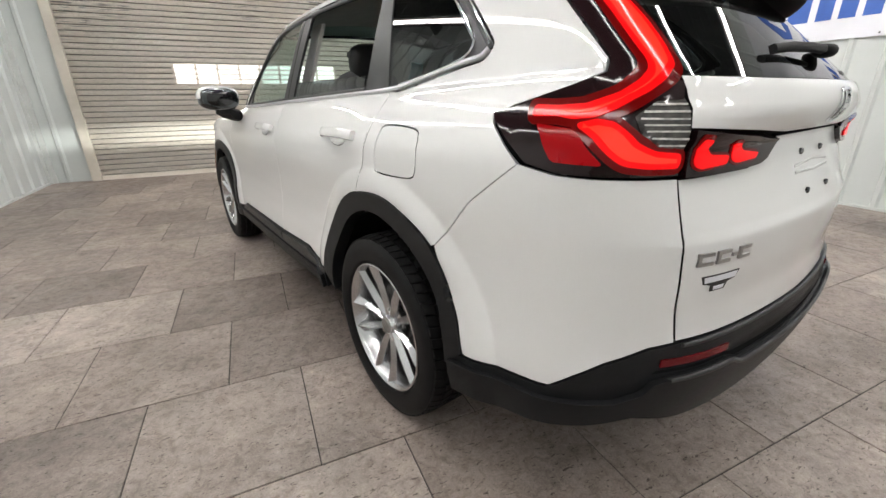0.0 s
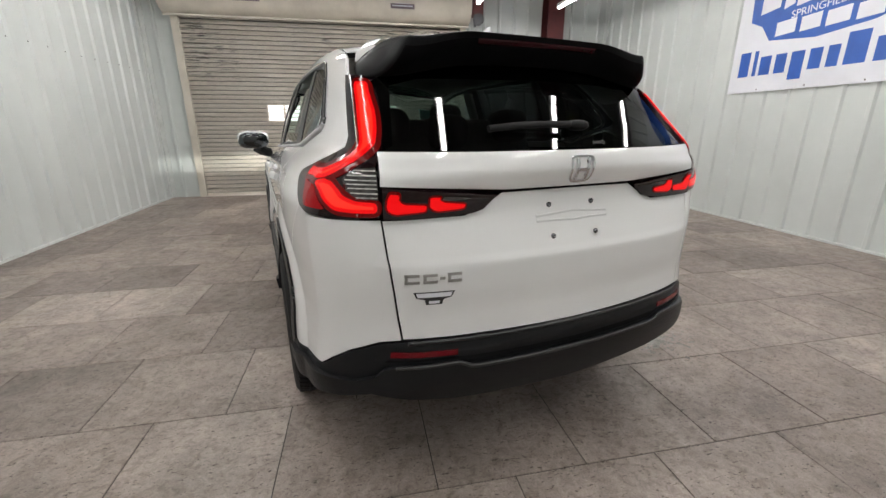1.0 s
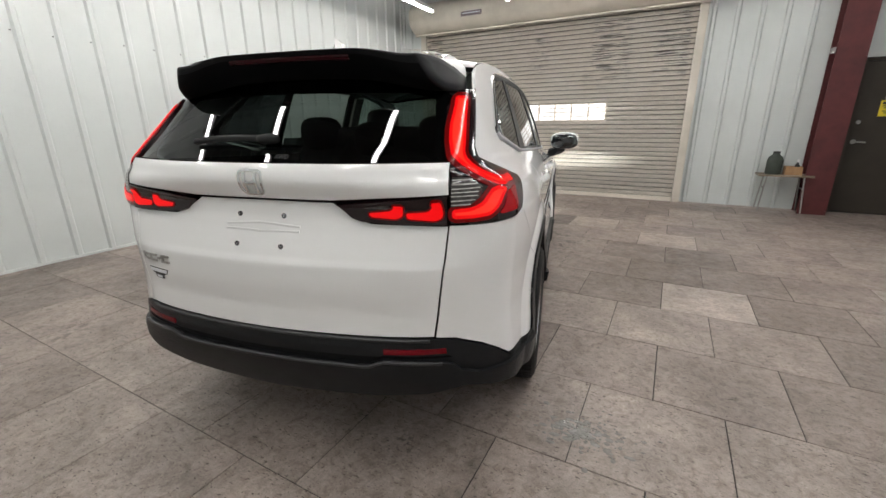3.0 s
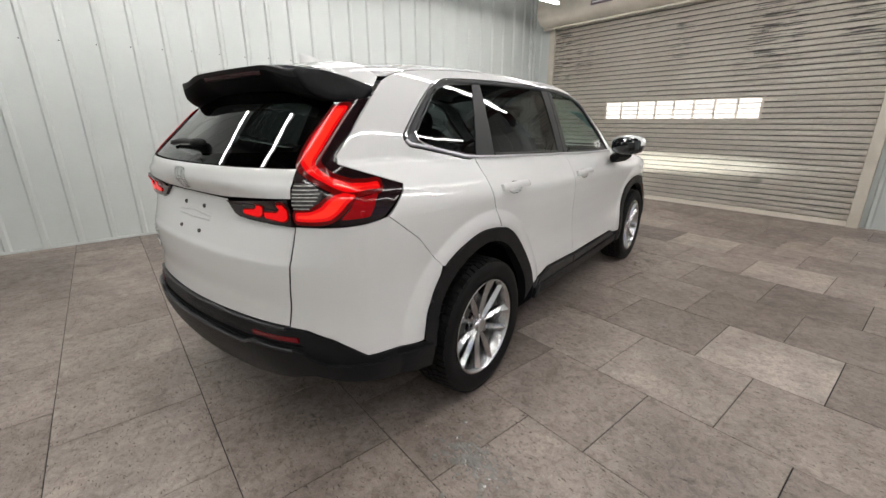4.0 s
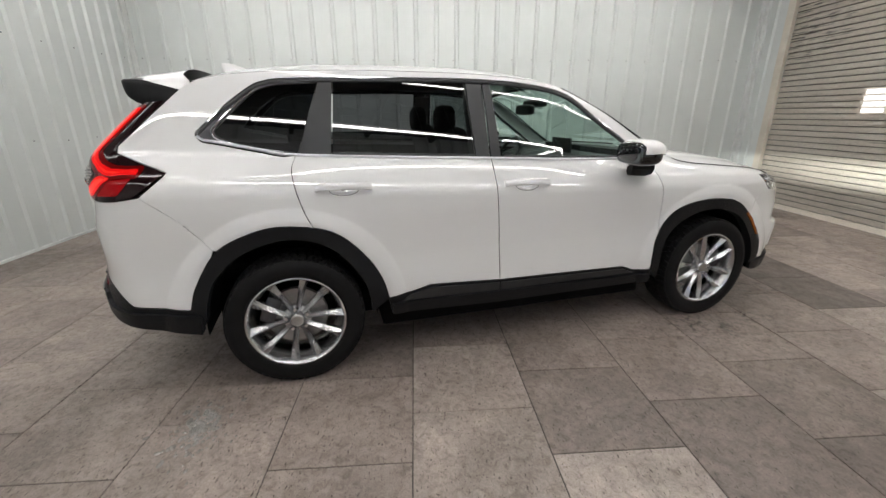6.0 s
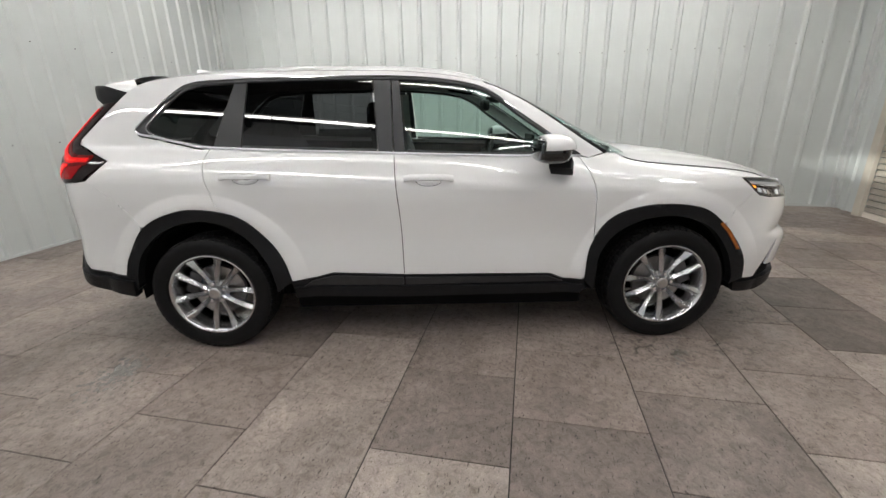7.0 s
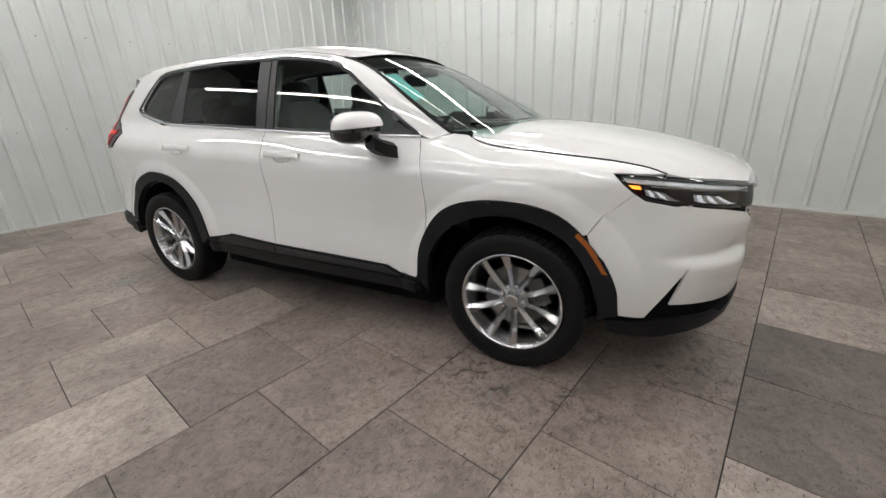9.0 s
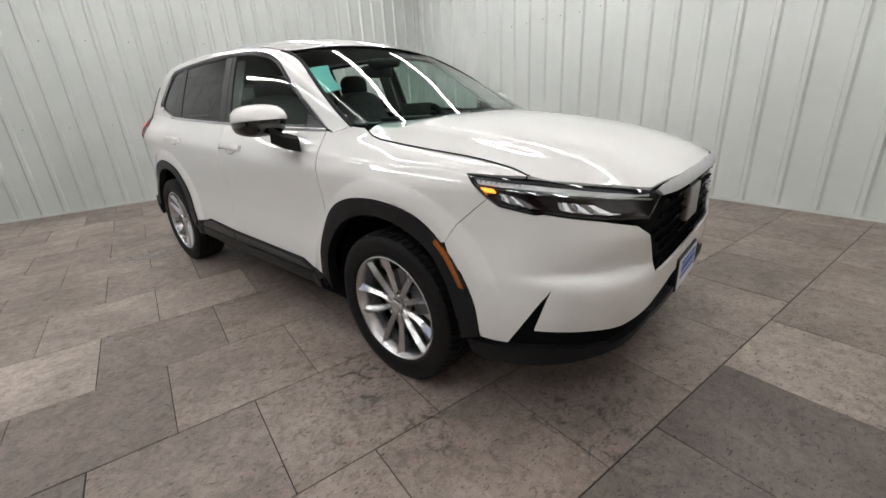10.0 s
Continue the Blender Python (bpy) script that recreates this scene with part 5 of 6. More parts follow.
    # head lamp
    hl = body_sheet("headlamp", LAMPDARK, car, HEAD, "front", sign, off=-0.03, step=0.03, depth=0.0, gap=0.001, label="slim headlamp under a clear lens")
    body_sheet("headlamp_rim", GLOSSBLACK, car, HEAD, "front", sign, off=0.001, step=0.04, depth=0.03, gap=0.002, holes=[inset_line([p for p in HEAD], .010, True)])
    body_sheet("light_guide", DRL, hl, [("x", 3.12, .979), ("x", 3.30, .964), ("f", .68, .944), ("f", .57, .924), ("f", .482, .906), ("f", .49, .894), ("f", .57, .911), ("f", .68, .931), ("x", 3.30, .950), ("x", 3.14, .965)], "front", sign, off=-0.014, step=0.02, depth=0.01, gap=0, label="pale daytime light guide")
    body_sheet("turn_lamp", AMBER_LIT, hl, [("x", 3.15, .950), ("x", 3.195, .945), ("x", 3.205, .928), ("x", 3.165, .932)], "front", sign, off=-0.014, step=0.03, depth=0.01, gap=0, label="lit amber turn lamp")
    rib = bmesh.new()
    fm = skin("front", sign)[0]
    guide = [("x", 3.14 + .16 * k / 9, .970 - .014 * k / 9) for k in range(9)] + [("f", .735 - .235 * k / 17, .951 - .044 * k / 17) for k in range(18)]
    for p in guide:
        u, zz = domain([p], "front", True)[0]
        c = fm(np.array([u]), np.array([zz]))[0]
        bmesh.ops.create_cube(rib, size=1.0, matrix=Matrix.Translation((c[0] - .012, c[1] - sign * .006, zz)) @ Matrix.Diagonal((.003, .003, .014, 1)))
    part("light_guide_ribs", rib, SILVERLENS, hl)
    body_sheet("chrome_strip", SILVERLENS, hl, [("x", 3.235, .945), ("x", 3.30, .941), ("f", .68, .922), ("f", .57, .902), ("f", .478, .887), ("f", .49, .882), ("f", .57, .896), ("f", .68, .916), ("x", 3.30, .935), ("x", 3.24, .940)], "front", sign, off=-0.010, step=0.02, depth=0.012, gap=0)
    # two fans of slanted reflector blades
    for x0, x1, z0, n in ((3.215, 3.335, .928, 7), (3.395, 3.535, .903, 8)):
        for k in range(n):
            f = k / (n - 1)
            xa, wd = x0 + (x1 - x0 - .06) * f, .013 if k % 2 else .007
            top, low = z0 - .012 * f, z0 - .030 - .018 * f
            mat = (CHROME, SILVERLENS, LED_ON)[(k * 2) % 3]
            body_sheet("reflector_blade", mat, hl, [("x", xa, top), ("x", xa + wd, top - .001), ("x", xa + wd + .018 + .030 * f, low + .006), ("x", xa + wd + .040 + .030 * f, low), ("x", xa + .026 + .030 * f, low), ("x", xa + .008 + .030 * f, low + .006)],
                       "front", sign, off=-.020 + .006 * (k % 3), step=0.02, depth=0.008, gap=0)
    body_sheet("lens", LENS, hl, HEAD, "front", sign, off=0.002, step=0.04, depth=0.0, gap=0.008)
    body_sheet("side_marker", AMBER, car, smooth_line([(2.985, .745), (3.045, .685), (3.10, .60), (3.115, .575)], 4) + [(3.092, .578), (3.078, .602), (3.020, .684), (2.972, .730)], sign=sign, off=0.013, step=0.03, depth=0.01, gap=0, label="amber side marker")
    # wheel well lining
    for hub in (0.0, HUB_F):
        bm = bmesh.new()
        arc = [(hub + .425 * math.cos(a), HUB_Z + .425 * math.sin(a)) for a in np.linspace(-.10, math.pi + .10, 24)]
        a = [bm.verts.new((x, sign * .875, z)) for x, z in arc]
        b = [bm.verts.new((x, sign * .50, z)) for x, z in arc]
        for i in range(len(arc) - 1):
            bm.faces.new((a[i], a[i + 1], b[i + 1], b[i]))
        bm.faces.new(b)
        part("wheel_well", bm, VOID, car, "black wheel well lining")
    # door mirror
    mir = part("door_mirror", blob((1.940, sign * 0.985, 1.172), (.092, .121, .070), 3.0), GLOSSBLACK, car, "door mirror with a white cap and black foot", smooth=60)
    part("mirror_cap", blob((1.948, sign * 0.985, 1.184), (.112, .125, .068), 2.6, squash=lambda a, b, c: (max(a, -.62) * (1 - .12 * max(c, 0)), b, max(c, -.12 + .10 * a))), PAINT, mir, "white painted cap", smooth=50)
    foot = bmesh.new()
    add_sweep(foot, [(1.995, sign * .965, 1.115), (2.02, sign * .925, 1.082), (2.04, sign * .86, 1.060)], .060, .038, [(0, 0, 1)] * 3)
    part("mirror_foot", foot, RUBBER, mir, smooth=50)
    part("mirror_glass", blob((1.872, sign * .985, 1.172), (.016, .104, .056), 4.0), MIRROR, mir, "mirror glass", smooth=50)


def inset_rear(points, d):
    """An outline on the tail with its corners rounded, drawn in by d along the skin (out where d is negative)."""
    line = dense(domain(points, "rear"), 0.03)
    for _ in range(2):
        line = [tuple(np.array(a) * (1 - f) + np.array(b) * f) for a, b in zip(line, line[1:] + line[:1]) for f in (.25, .75)]
    out = []
    for u, z in inset(dense(line, 0.012), d):
        p = on_body(np.array([u]), np.array([z]))[0]
        out.append(("y", float(p[1]), float(z)) if p[1] < .66 else ("x", float(p[0]), float(z)))
    return out


def inset_line(points, d, any_kind=False):
    """The outline drawn in by d, in the plane of its own numbers."""
    if not any_kind:
        return inset(points, d)
    c = domain(points, "front", True)
    moved = inset(c, d)
    out = []
    for (u, z) in moved:
        p = on_body(np.array([len_of(z) - u]), np.array([z]))[0]
        out.append(("x", float(p[0]), float(z)))
    return out


for s in (-1, 1):
    car_side(s)

# ---- middle panels ----
body_sheet("tailgate", PAINT, car, [("y", 0, 1.068), ("y", .27, 1.066), ("y", .35, 1.02), ("y", .40, 1.002), ("y", .652, .998), ("y", .645, .88), ("y", .614, .620), ("y", .3, .618), ("y", 0, .616)], "rear", both=True, step=0.011)
body_sheet("tailgate_upper", PAINT, car, [("y", 0, 1.192), ("y", .40, 1.192), ("y", .648, 1.195), ("y", .655, 1.098), ("y", .42, 1.086), ("y", .27, 1.076), ("y", 0, 1.076)], "rear", both=True, step=0.014, off=0.004)
gl = [("y", 0, 1.492), ("y", .30, 1.490), ("y", .50, 1.468), ("x", -.60, 1.41), ("x", -.77, 1.24), ("y", .648, 1.198), ("y", .40, 1.196), ("y", 0, 1.196)]
body_sheet("rear_window", REARTINT, car, gl, "rear", both=True, off=-0.004, step=0.04, depth=0.006, label="dark tinted rear glass")
band = [("y", 0, 1.492), ("y", .30, 1.490), ("y", .50, 1.468), ("x", -.60, 1.41), ("x", -.77, 1.24), ("y", .648, 1.198), ("y", .60, 1.215), ("y", .55, 1.40), ("y", .45, 1.425), ("y", 0, 1.43)]
body_sheet("glass_border", GLOSSBLACK, car, band, "rear", both=True, off=-0.008, step=0.04, depth=0.0, gap=0)
clad = [("y", 0, .612), ("y", .30, .614), ("y", .615, .614), ("y", .68, .608), ("x", -.81, .574), ("x", -.722, .499), ("x", -.48, .474), ("x", -.43, .465), ("x", -.41, .40), ("x", -.45, .352), ("x", -.67, .398), ("x", -.80, .426), ("y", .71, .448), ("y", .60, .425), ("y", .43, .402), ("y", 0, .384)]
body_sheet("rear_bumper_cladding", CLAD, car, clad, "rear", both=True, off=0.002, step=0.02, depth=0.05)
lip = [("y", 0, .520), ("y", .395, .520), ("y", .412, .524), ("y", .440, .540), ("y", .455, .543), ("y", .64, .534), ("y", .672, .526), ("x", -.865, .500), ("x", -.83, .480), ("x", -.60, .463), ("x", -.425, .447), ("x", -.435, .350), ("x", -.67, .394), ("x", -.80, .420), ("y", .71, .440), ("y", .60, .418), ("y", .43, .396), ("y", 0, .378)]
body_sheet("rear_skid_panel", CLAD, car, lip, "rear", both=True, off=0.020, step=0.02, depth=0.05, gap=0)
# lighter beads added along two bumper edges, as the highlight they would catch
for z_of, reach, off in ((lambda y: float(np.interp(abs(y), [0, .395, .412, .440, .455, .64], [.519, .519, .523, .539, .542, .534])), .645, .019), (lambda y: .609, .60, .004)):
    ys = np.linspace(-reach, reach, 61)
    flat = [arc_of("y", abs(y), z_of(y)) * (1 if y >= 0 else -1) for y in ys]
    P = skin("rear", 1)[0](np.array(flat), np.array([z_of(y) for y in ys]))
    part("edge_highlight", add_sweep(bmesh.new(), [(p[0] - off, p[1], p[2]) for p in P], 0.006, 0.006, [(-.75, 0, .65)] * 61), CLADLIGHT, car, "lighter bead as highlight on the black bumper edge", smooth=60)
# near-black sheet laid on the cladding: a groove's shade as colour, nothing cut
gull = [("y", 0, .548), ("y", .43, .551), ("y", .45, .556), ("y", .66, .553), ("y", .672, .545), ("y", .45, .548), ("y", .435, .543), ("y", .40, .530), ("y", 0, .530)]
body_sheet("groove_shade", VOID, car, gull, "rear", both=True, off=0.003, step=0.03, depth=0.0, gap=0)
# windscreen
ws = [("f", 0, 1.622), ("f", .30, 1.607), ("f", .50, 1.568), ("x", 1.672, 1.512), ("x", 2.0, 1.328), ("x", 2.325, 1.142), ("f", .60, 1.120), ("f", 0, 1.118)]
ws = ws[:4] + [("x", float(x), float(EDGE(x)) - .004) for x in np.linspace(1.69, 2.31, 14)] + ws[6:]
body_sheet("windscreen", LIGHTGLASS, car, ws, "front", both=True, off=-0.003, step=0.04, depth=0.006, label="clear windscreen")
P, n = on_skin([(float(x), float(EDGE(x)) - .002) for x in np.linspace(1.62, 2.33, 24)], -1)
for s in (-1, 1):
    part("windscreen_seal", add_sweep(bmesh.new(), [(p[0], -s * p[1], p[2]) for p in P], 0.010, 0.004, [(q[0], -s * q[1], q[2]) for q in n]), RUBBER, car)

# hood and roof: seen from above, over the line where they meet the sides
def front_x(y, z):
    """How far ahead the skin is at that half width and height."""
    return float(on_body(np.array([arc_of("f", y, z)]), np.array([z]))[0, 0])


def fair(pts, power):
    """A smooth polynomial close to the points, for broad panels."""
    a, b = np.array(pts, float).T
    return np.poly1d(np.polyfit(a, b, power))


def meet(x, z):
    return float(body_half(np.float64(x), np.float64(z)))


NOSE_EDGE = [(front_x(y, z) - .003, y, z) for y, z in ((.72, .9645), (.68, .9565), (.63, .947), (.57, .936), (.52, .9265), (.472, .918), (.25, .920), (0, .920))]
CROWN = fair([(2.30, 1.150), (2.45, 1.148), (2.65, 1.138), (2.90, 1.112), (3.15, 1.072), (3.35, 1.030), (3.50, .990), (3.60, .950), (3.645, .926)], 5)
HOOD_Z = curve(HOODLINE[::2] + [(x, z) for x, y, z in NOSE_EDGE[:6]] + [(3.66, .919), (3.72, .905)])
HOOD_Y = curve([(2.30, .700)] + [(x, meet(x, z) - .004) for x, z in HOODLINE[::5]] + [(x, y) for x, y, z in NOSE_EDGE[:6]] + [(3.66, .34)])


def hood_map(x, y):
    a = np.abs(y)
    w = np.clip(a / HOOD_Y(x), 0, 1)
    z = HOOD_Z(x) + np.maximum(CROWN(x) - HOOD_Z(x), 0) * (1 - w ** 2.8) + 0.006 * ramp(-a, -0.58, -0.50) * ramp(x, 2.35, 2.6) * ramp(-x, -3.55, -3.3)
    return np.stack([x, y, z], -1)


hood_half = [(2.44, 0), (2.43, .35), (2.39, .62)] + [(x, meet(x, z) - .004) for x, z in HOODLINE[2:]] + [(x, y) for x, y, z in NOSE_EDGE]
sheet("hood", PAINT, car, hood_half + [(x, -y) for x, y in hood_half[-2:0:-1]], hood_map, 0.0008, step=0.02, depth=0.012, gap=0.0022, dark=False)
# dark strips along the hood's edges, standing in for shade in the shut line
for s in (-1, 1):
    line = [(x, s * (meet(x, z) - .0015), z + .0012) for x, z in HOODLINE[3:]]
    part("hood_gap_shade", add_sweep(bmesh.new(), line, 0.0024, 0.0020, [(0, s * .6, .8)] * len(line)), RUBBER, car, "dark strip standing in for the shade in the hood gap")
body_sheet("grille_garnish", SATIN, car, [("f", 0, .932), ("f", .20, .930), ("f", .35, .925), ("f", .42, .920), ("f", .470, .911), ("f", .446, .890), ("f", .35, .888), ("f", .20, .889), ("f", 0, .889)], "front", both=True, off=0.010, step=0.03, depth=0.03, gap=0.001, label="satin silver garnish under the hood edge")


def roof_map(x, v):
    ze = EDGE(x)
    ye = body_half(x, ze)
    w = np.clip(np.abs(v / 0.6), 0, 1)
    return np.stack([x, ye * v / 0.6, ze + 0.072 * ramp(x, -0.9, 0.3) * (1 - w ** 2.4) + 0.02 * (1 - ramp(x, -.9, .3)) * (1 - w ** 2.4) - 0.010 * ramp(x, 1.4, 1.7) * (1 - w ** 4)], -1)


roof_half = [(-.405, 0), (-.40, .3), (-.38, .5), (-.365, .597)] + [(x, .597) for x in np.linspace(-.2, 1.62, 20)] + [(1.655, .56), (1.675, .42), (1.69, .2), (1.695, 0)]
sheet("roof", PAINT, car, roof_half + [(x, -y) for x, y in roof_half[-2:0:-1]], roof_map, step=0.05, depth=0.02, gap=0.003)

# roof spoiler: upper skin in body colour, black blade and underside
def spoil_top(k, t):
    """The white upper skin: k from the middle (0) to the fold (1), t from the roof's edge to the tip."""
    front = Vector((-.405 - .005 * k ** 3, .556 * k, 1.612 - .020 * k ** 2 - .030 * k ** 6))
    tail = Vector((-.672 + .090 * k ** 8, .552 * k, 1.566 - .012 * k ** 2 - .014 * k ** 6))
    return front.lerp(tail, t)


bm = bmesh.new()
ks = np.linspace(-1, 1, 45)
cols = []
for k in ks:
    c = [spoil_top(abs(k), t) for t in np.linspace(0, 1, 6)]
    cols.append([bm.verts.new((p.x, math.copysign(p.y, k), p.z)) for p in c])
for s in (-1, 1):
    edge = [((-.376, .592, 1.526), (-.576, .558, 1.537)), ((-.414, .606, 1.487), (-.580, .562, 1.533))]
    extra = []
    for f, b in edge:
        extra.append([bm.verts.new((f[0] + (b[0] - f[0]) * t, s * (f[1] + (b[1] - f[1]) * t), f[2] + (b[2] - f[2]) * t)) for t in np.linspace(0, 1, 6)])
    cols = extra[::-1] + cols if s < 0 else cols + extra
for a, b in zip(cols, cols[1:]):
    for i in range(5):
        bm.faces.new((a[i], a[i + 1], b[i + 1], b[i]))
bmesh.ops.recalc_face_normals(bm, faces=bm.faces)
spoil = part("roof_spoiler", bm, PAINT, car, "roof spoiler, white above and black below", smooth=40)
bm = bmesh.new()
rows = []
MID_S = [(-.52, 1.575), (-.690, 1.567), (-.694, 1.556), (-.668, 1.525), (-.600, 1.470), (-.53, 1.462), (-.50, 1.50)]
END_S = [(-.585, 1.533), (-.680, 1.538), (-.692, 1.524), (-.668, 1.462), (-.604, 1.424), (-.478, 1.428), (-.418, 1.484)]
WID_S = [.546, .498, .498, .532, .568, .612, .604]


def finer(a, per=3):
    """A closed profile with more points, rounded between the given ones."""
    a = np.array(a, float)
    a = a.reshape(len(a), -1)
    out = []
    for i in range(len(a)):
        p0, p1, p2, p3 = (a[(i + j) % len(a)] for j in (-1, 0, 1, 2))
        for t in np.arange(per) / per:
            m1, m2 = .36 * (p2 - p0), .36 * (p3 - p1)
            out.append((2 * t ** 3 - 3 * t ** 2 + 1) * p1 + (t ** 3 - 2 * t ** 2 + t) * m1 + (3 * t ** 2 - 2 * t ** 3) * p2 + (t ** 3 - t ** 2) * m2)
    return np.array(out)


MID_F, END_F, WID_F = finer(MID_S), finer(END_S), finer(WID_S)[:, 0]
NS = len(WID_F)
for k in np.linspace(-1, 1, 65):
    e = ramp(np.float64(abs(k)), .45, 1.0)
    ring = []
    for (x0, z0), (x1, z1), w in zip(MID_F, END_F, WID_F):
        q = abs(k) ** 2
        ring.append(bm.verts.new((x0 + (x1 - x0) * e, k * (.56 + (w - .56) * e), z0 - .010 * q * (1 - e) + (z1 - z0) * e)))
    rows.append(ring)
for s, ring in ((-1, rows[0]), (1, rows[-1])):
    mid = sum((v.co for v in ring), Vector()) / NS
    last = ring
    for part_in, out in ((.05, .005), (.14, .009), (.5, .012)):
        cap = [bm.verts.new(v.co.lerp(mid, part_in) + Vector((0, s * out, out * .3))) for v in ring]
        for i in range(NS):
            bm.faces.new((last[i], last[(i + 1) % NS], cap[(i + 1) % NS], cap[i]))
        last = cap
    bm.faces.new(last)
for a, b in zip(rows, rows[1:]):
    for i in range(NS):
        f = bm.faces.new((a[i], a[(i + 1) % NS], b[(i + 1) % NS], b[i]))
        # rear and lower faces take the darker, shaded copy of the black
        f.material_index = 1 if i >= 7 else 0
bmesh.ops.recalc_face_normals(bm, faces=bm.faces)
blade = part("spoiler_blade", bm, SPOILER, spoil, "black spoiler blade", smooth=75)
blade.data.materials.append(SPOILERSHADE)
path = [(-.684 + .012 * (y / .25) ** 2 * .2, y, 1.540 - .010 * (y / .56) ** 2) for y in np.linspace(-.25, .25, 15)]
part("high_brake_lamp", add_sweep(bmesh.new(), path, .010, .005, [(-1, 0, -.6)] * 15), RED_DARK, spoil, "unlit red high brake lamp")
fin = bmesh.new()
rr = []
for x0, x1, z, w in ((-.335, -.14, 1.612, .034), (-.335, -.18, 1.634, .024), (-.334, -.22, 1.652, .015), (-.333, -.26, 1.665, .009), (-.331, -.29, 1.672, .004)):
    rr.append([fin.verts.new(p) for p in ((x0, 0, z), (x0 + .02, w, z), ((x0 + x1) / 2, w * .8, z), (x1, 0, z), ((x0 + x1) / 2, -w * .8, z), (x0 + .02, -w, z))])
for a, b in zip(rr, rr[1:]):
    for i in range(6):
        fin.faces.new((a[i], a[(i + 1) % 6], b[(i + 1) % 6], b[i]))
fin.faces.new(rr[-1])
part("shark_fin_antenna", fin, PAINT, car, smooth=50)

# ---- nose ----
nose = [("f", 0, .602), ("f", .25, .604), ("f", .42, .606), ("f", .46, .614), ("f", .526, .772), ("f", .575, .811), ("x", 3.510, .838), ("x", 3.358, .864), ("x", 3.337, .860), ("x", 3.221, .883), ("x", 3.18, .910), ("x", 3.065, .808), ("x", 3.02, .735)] \
    + [("x", *p) for p in ARCH_F if p[0] > 3.03] + [("x", 3.275, .384), ("x", 3.410, .615), ("x", 3.362, .449), ("f", .74, .446), ("f", .640, .440), ("f", .60, .441), ("f", .52, .466), ("f", .40, .500), ("f", .25, .522), ("f", 0, .528)]
body_sheet("front_bumper", PAINT, car, nose, "front", both=True, step=0.009, gap=0.0005, dark=False)
low = [("f", 0, .533), ("f", .25, .527), ("f", .40, .505), ("f", .52, .471), ("f", .60, .446), ("f", .640, .445), ("f", .74, .451), ("x", 3.370, .46), ("x", 3.415, .622), ("x", 3.265, .378), ("x", 3.18, .37), ("x", 3.19, .32), ("x", 3.46, .325), ("f", .58, .36), ("f", .45, .425), ("f", 0, .42)]
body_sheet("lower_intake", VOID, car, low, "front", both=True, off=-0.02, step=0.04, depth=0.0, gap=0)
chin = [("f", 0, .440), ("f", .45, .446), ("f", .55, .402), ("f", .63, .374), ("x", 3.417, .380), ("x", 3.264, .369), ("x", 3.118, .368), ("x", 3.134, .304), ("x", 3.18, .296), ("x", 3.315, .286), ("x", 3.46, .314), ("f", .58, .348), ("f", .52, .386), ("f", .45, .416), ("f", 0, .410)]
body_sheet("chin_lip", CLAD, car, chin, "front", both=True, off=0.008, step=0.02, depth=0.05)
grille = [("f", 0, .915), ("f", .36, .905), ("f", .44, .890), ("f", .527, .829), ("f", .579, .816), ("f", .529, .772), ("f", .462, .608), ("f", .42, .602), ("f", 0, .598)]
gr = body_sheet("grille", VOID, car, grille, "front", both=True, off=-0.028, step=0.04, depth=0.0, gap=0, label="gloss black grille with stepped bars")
for r in range(6):
    z = .632 + r * .044
    for c in range(-6, 7):
        y = c * .095 + (.0475 if r % 2 else 0)
        if abs(y) > .385 + .40 * (z - .60) or (abs(y) < .10 and .70 < z < .86):
            continue
        x = front_x(min(abs(y) + .052, .56), z)
        bm = bmesh.new()
        add_prism(bm, [(y - .052, z - .004), (y + .030, z - .004), (y + .050, z + .010), (y - .032, z + .010)], x - .024, x - .006, "x")
        for v in bm.verts:
            if v.co.z < z and v.co.x > x - .01:
                v.co.x -= .006
        part("grille_bar", bm, GLOSSBLACK, gr)
part("front_emblem", box((FRONT(.78) - .03, -.085, .705), (FRONT(.78) - .002, .085, .85), .012, 3), STEEL, gr, "grey metal badge shape")
pl = part("plate_holder", box((3.614, -.160, .412), (3.657, .160, .562), .006), CLAD, car, "front plate holder with a blue and white insert")
part("plate_insert", box((3.6575, -.150, .422), (3.661, .150, .552), .001), BANNERWHITE, pl)
for z, h in ((.535, .012), (.505, .03), (.47, .012)):
    part("print_bar", box((3.6615, -.12, z - h / 2), (3.663, .12, z + h / 2)), BANNERBLUE, pl)

# ---- tail details ----
def rear_at(y, z, off=0.0):
    a = arc_of("y", abs(y), z)
    p = on_body(np.array([a]), np.array([z]))[0]
    return Vector((p[0] - off, math.copysign(p[1], y) if y else 0.0, z))


def ring_of(w, h, z0, n=40):
    return [(w * math.copysign(abs(math.cos(a)) ** .45, math.cos(a)) * (1 + .08 * math.sin(a)), z0 + h * math.copysign(abs(math.sin(a)) ** .45, math.sin(a))) for a in np.linspace(0, 2 * math.pi, n + 1)[:-1]]


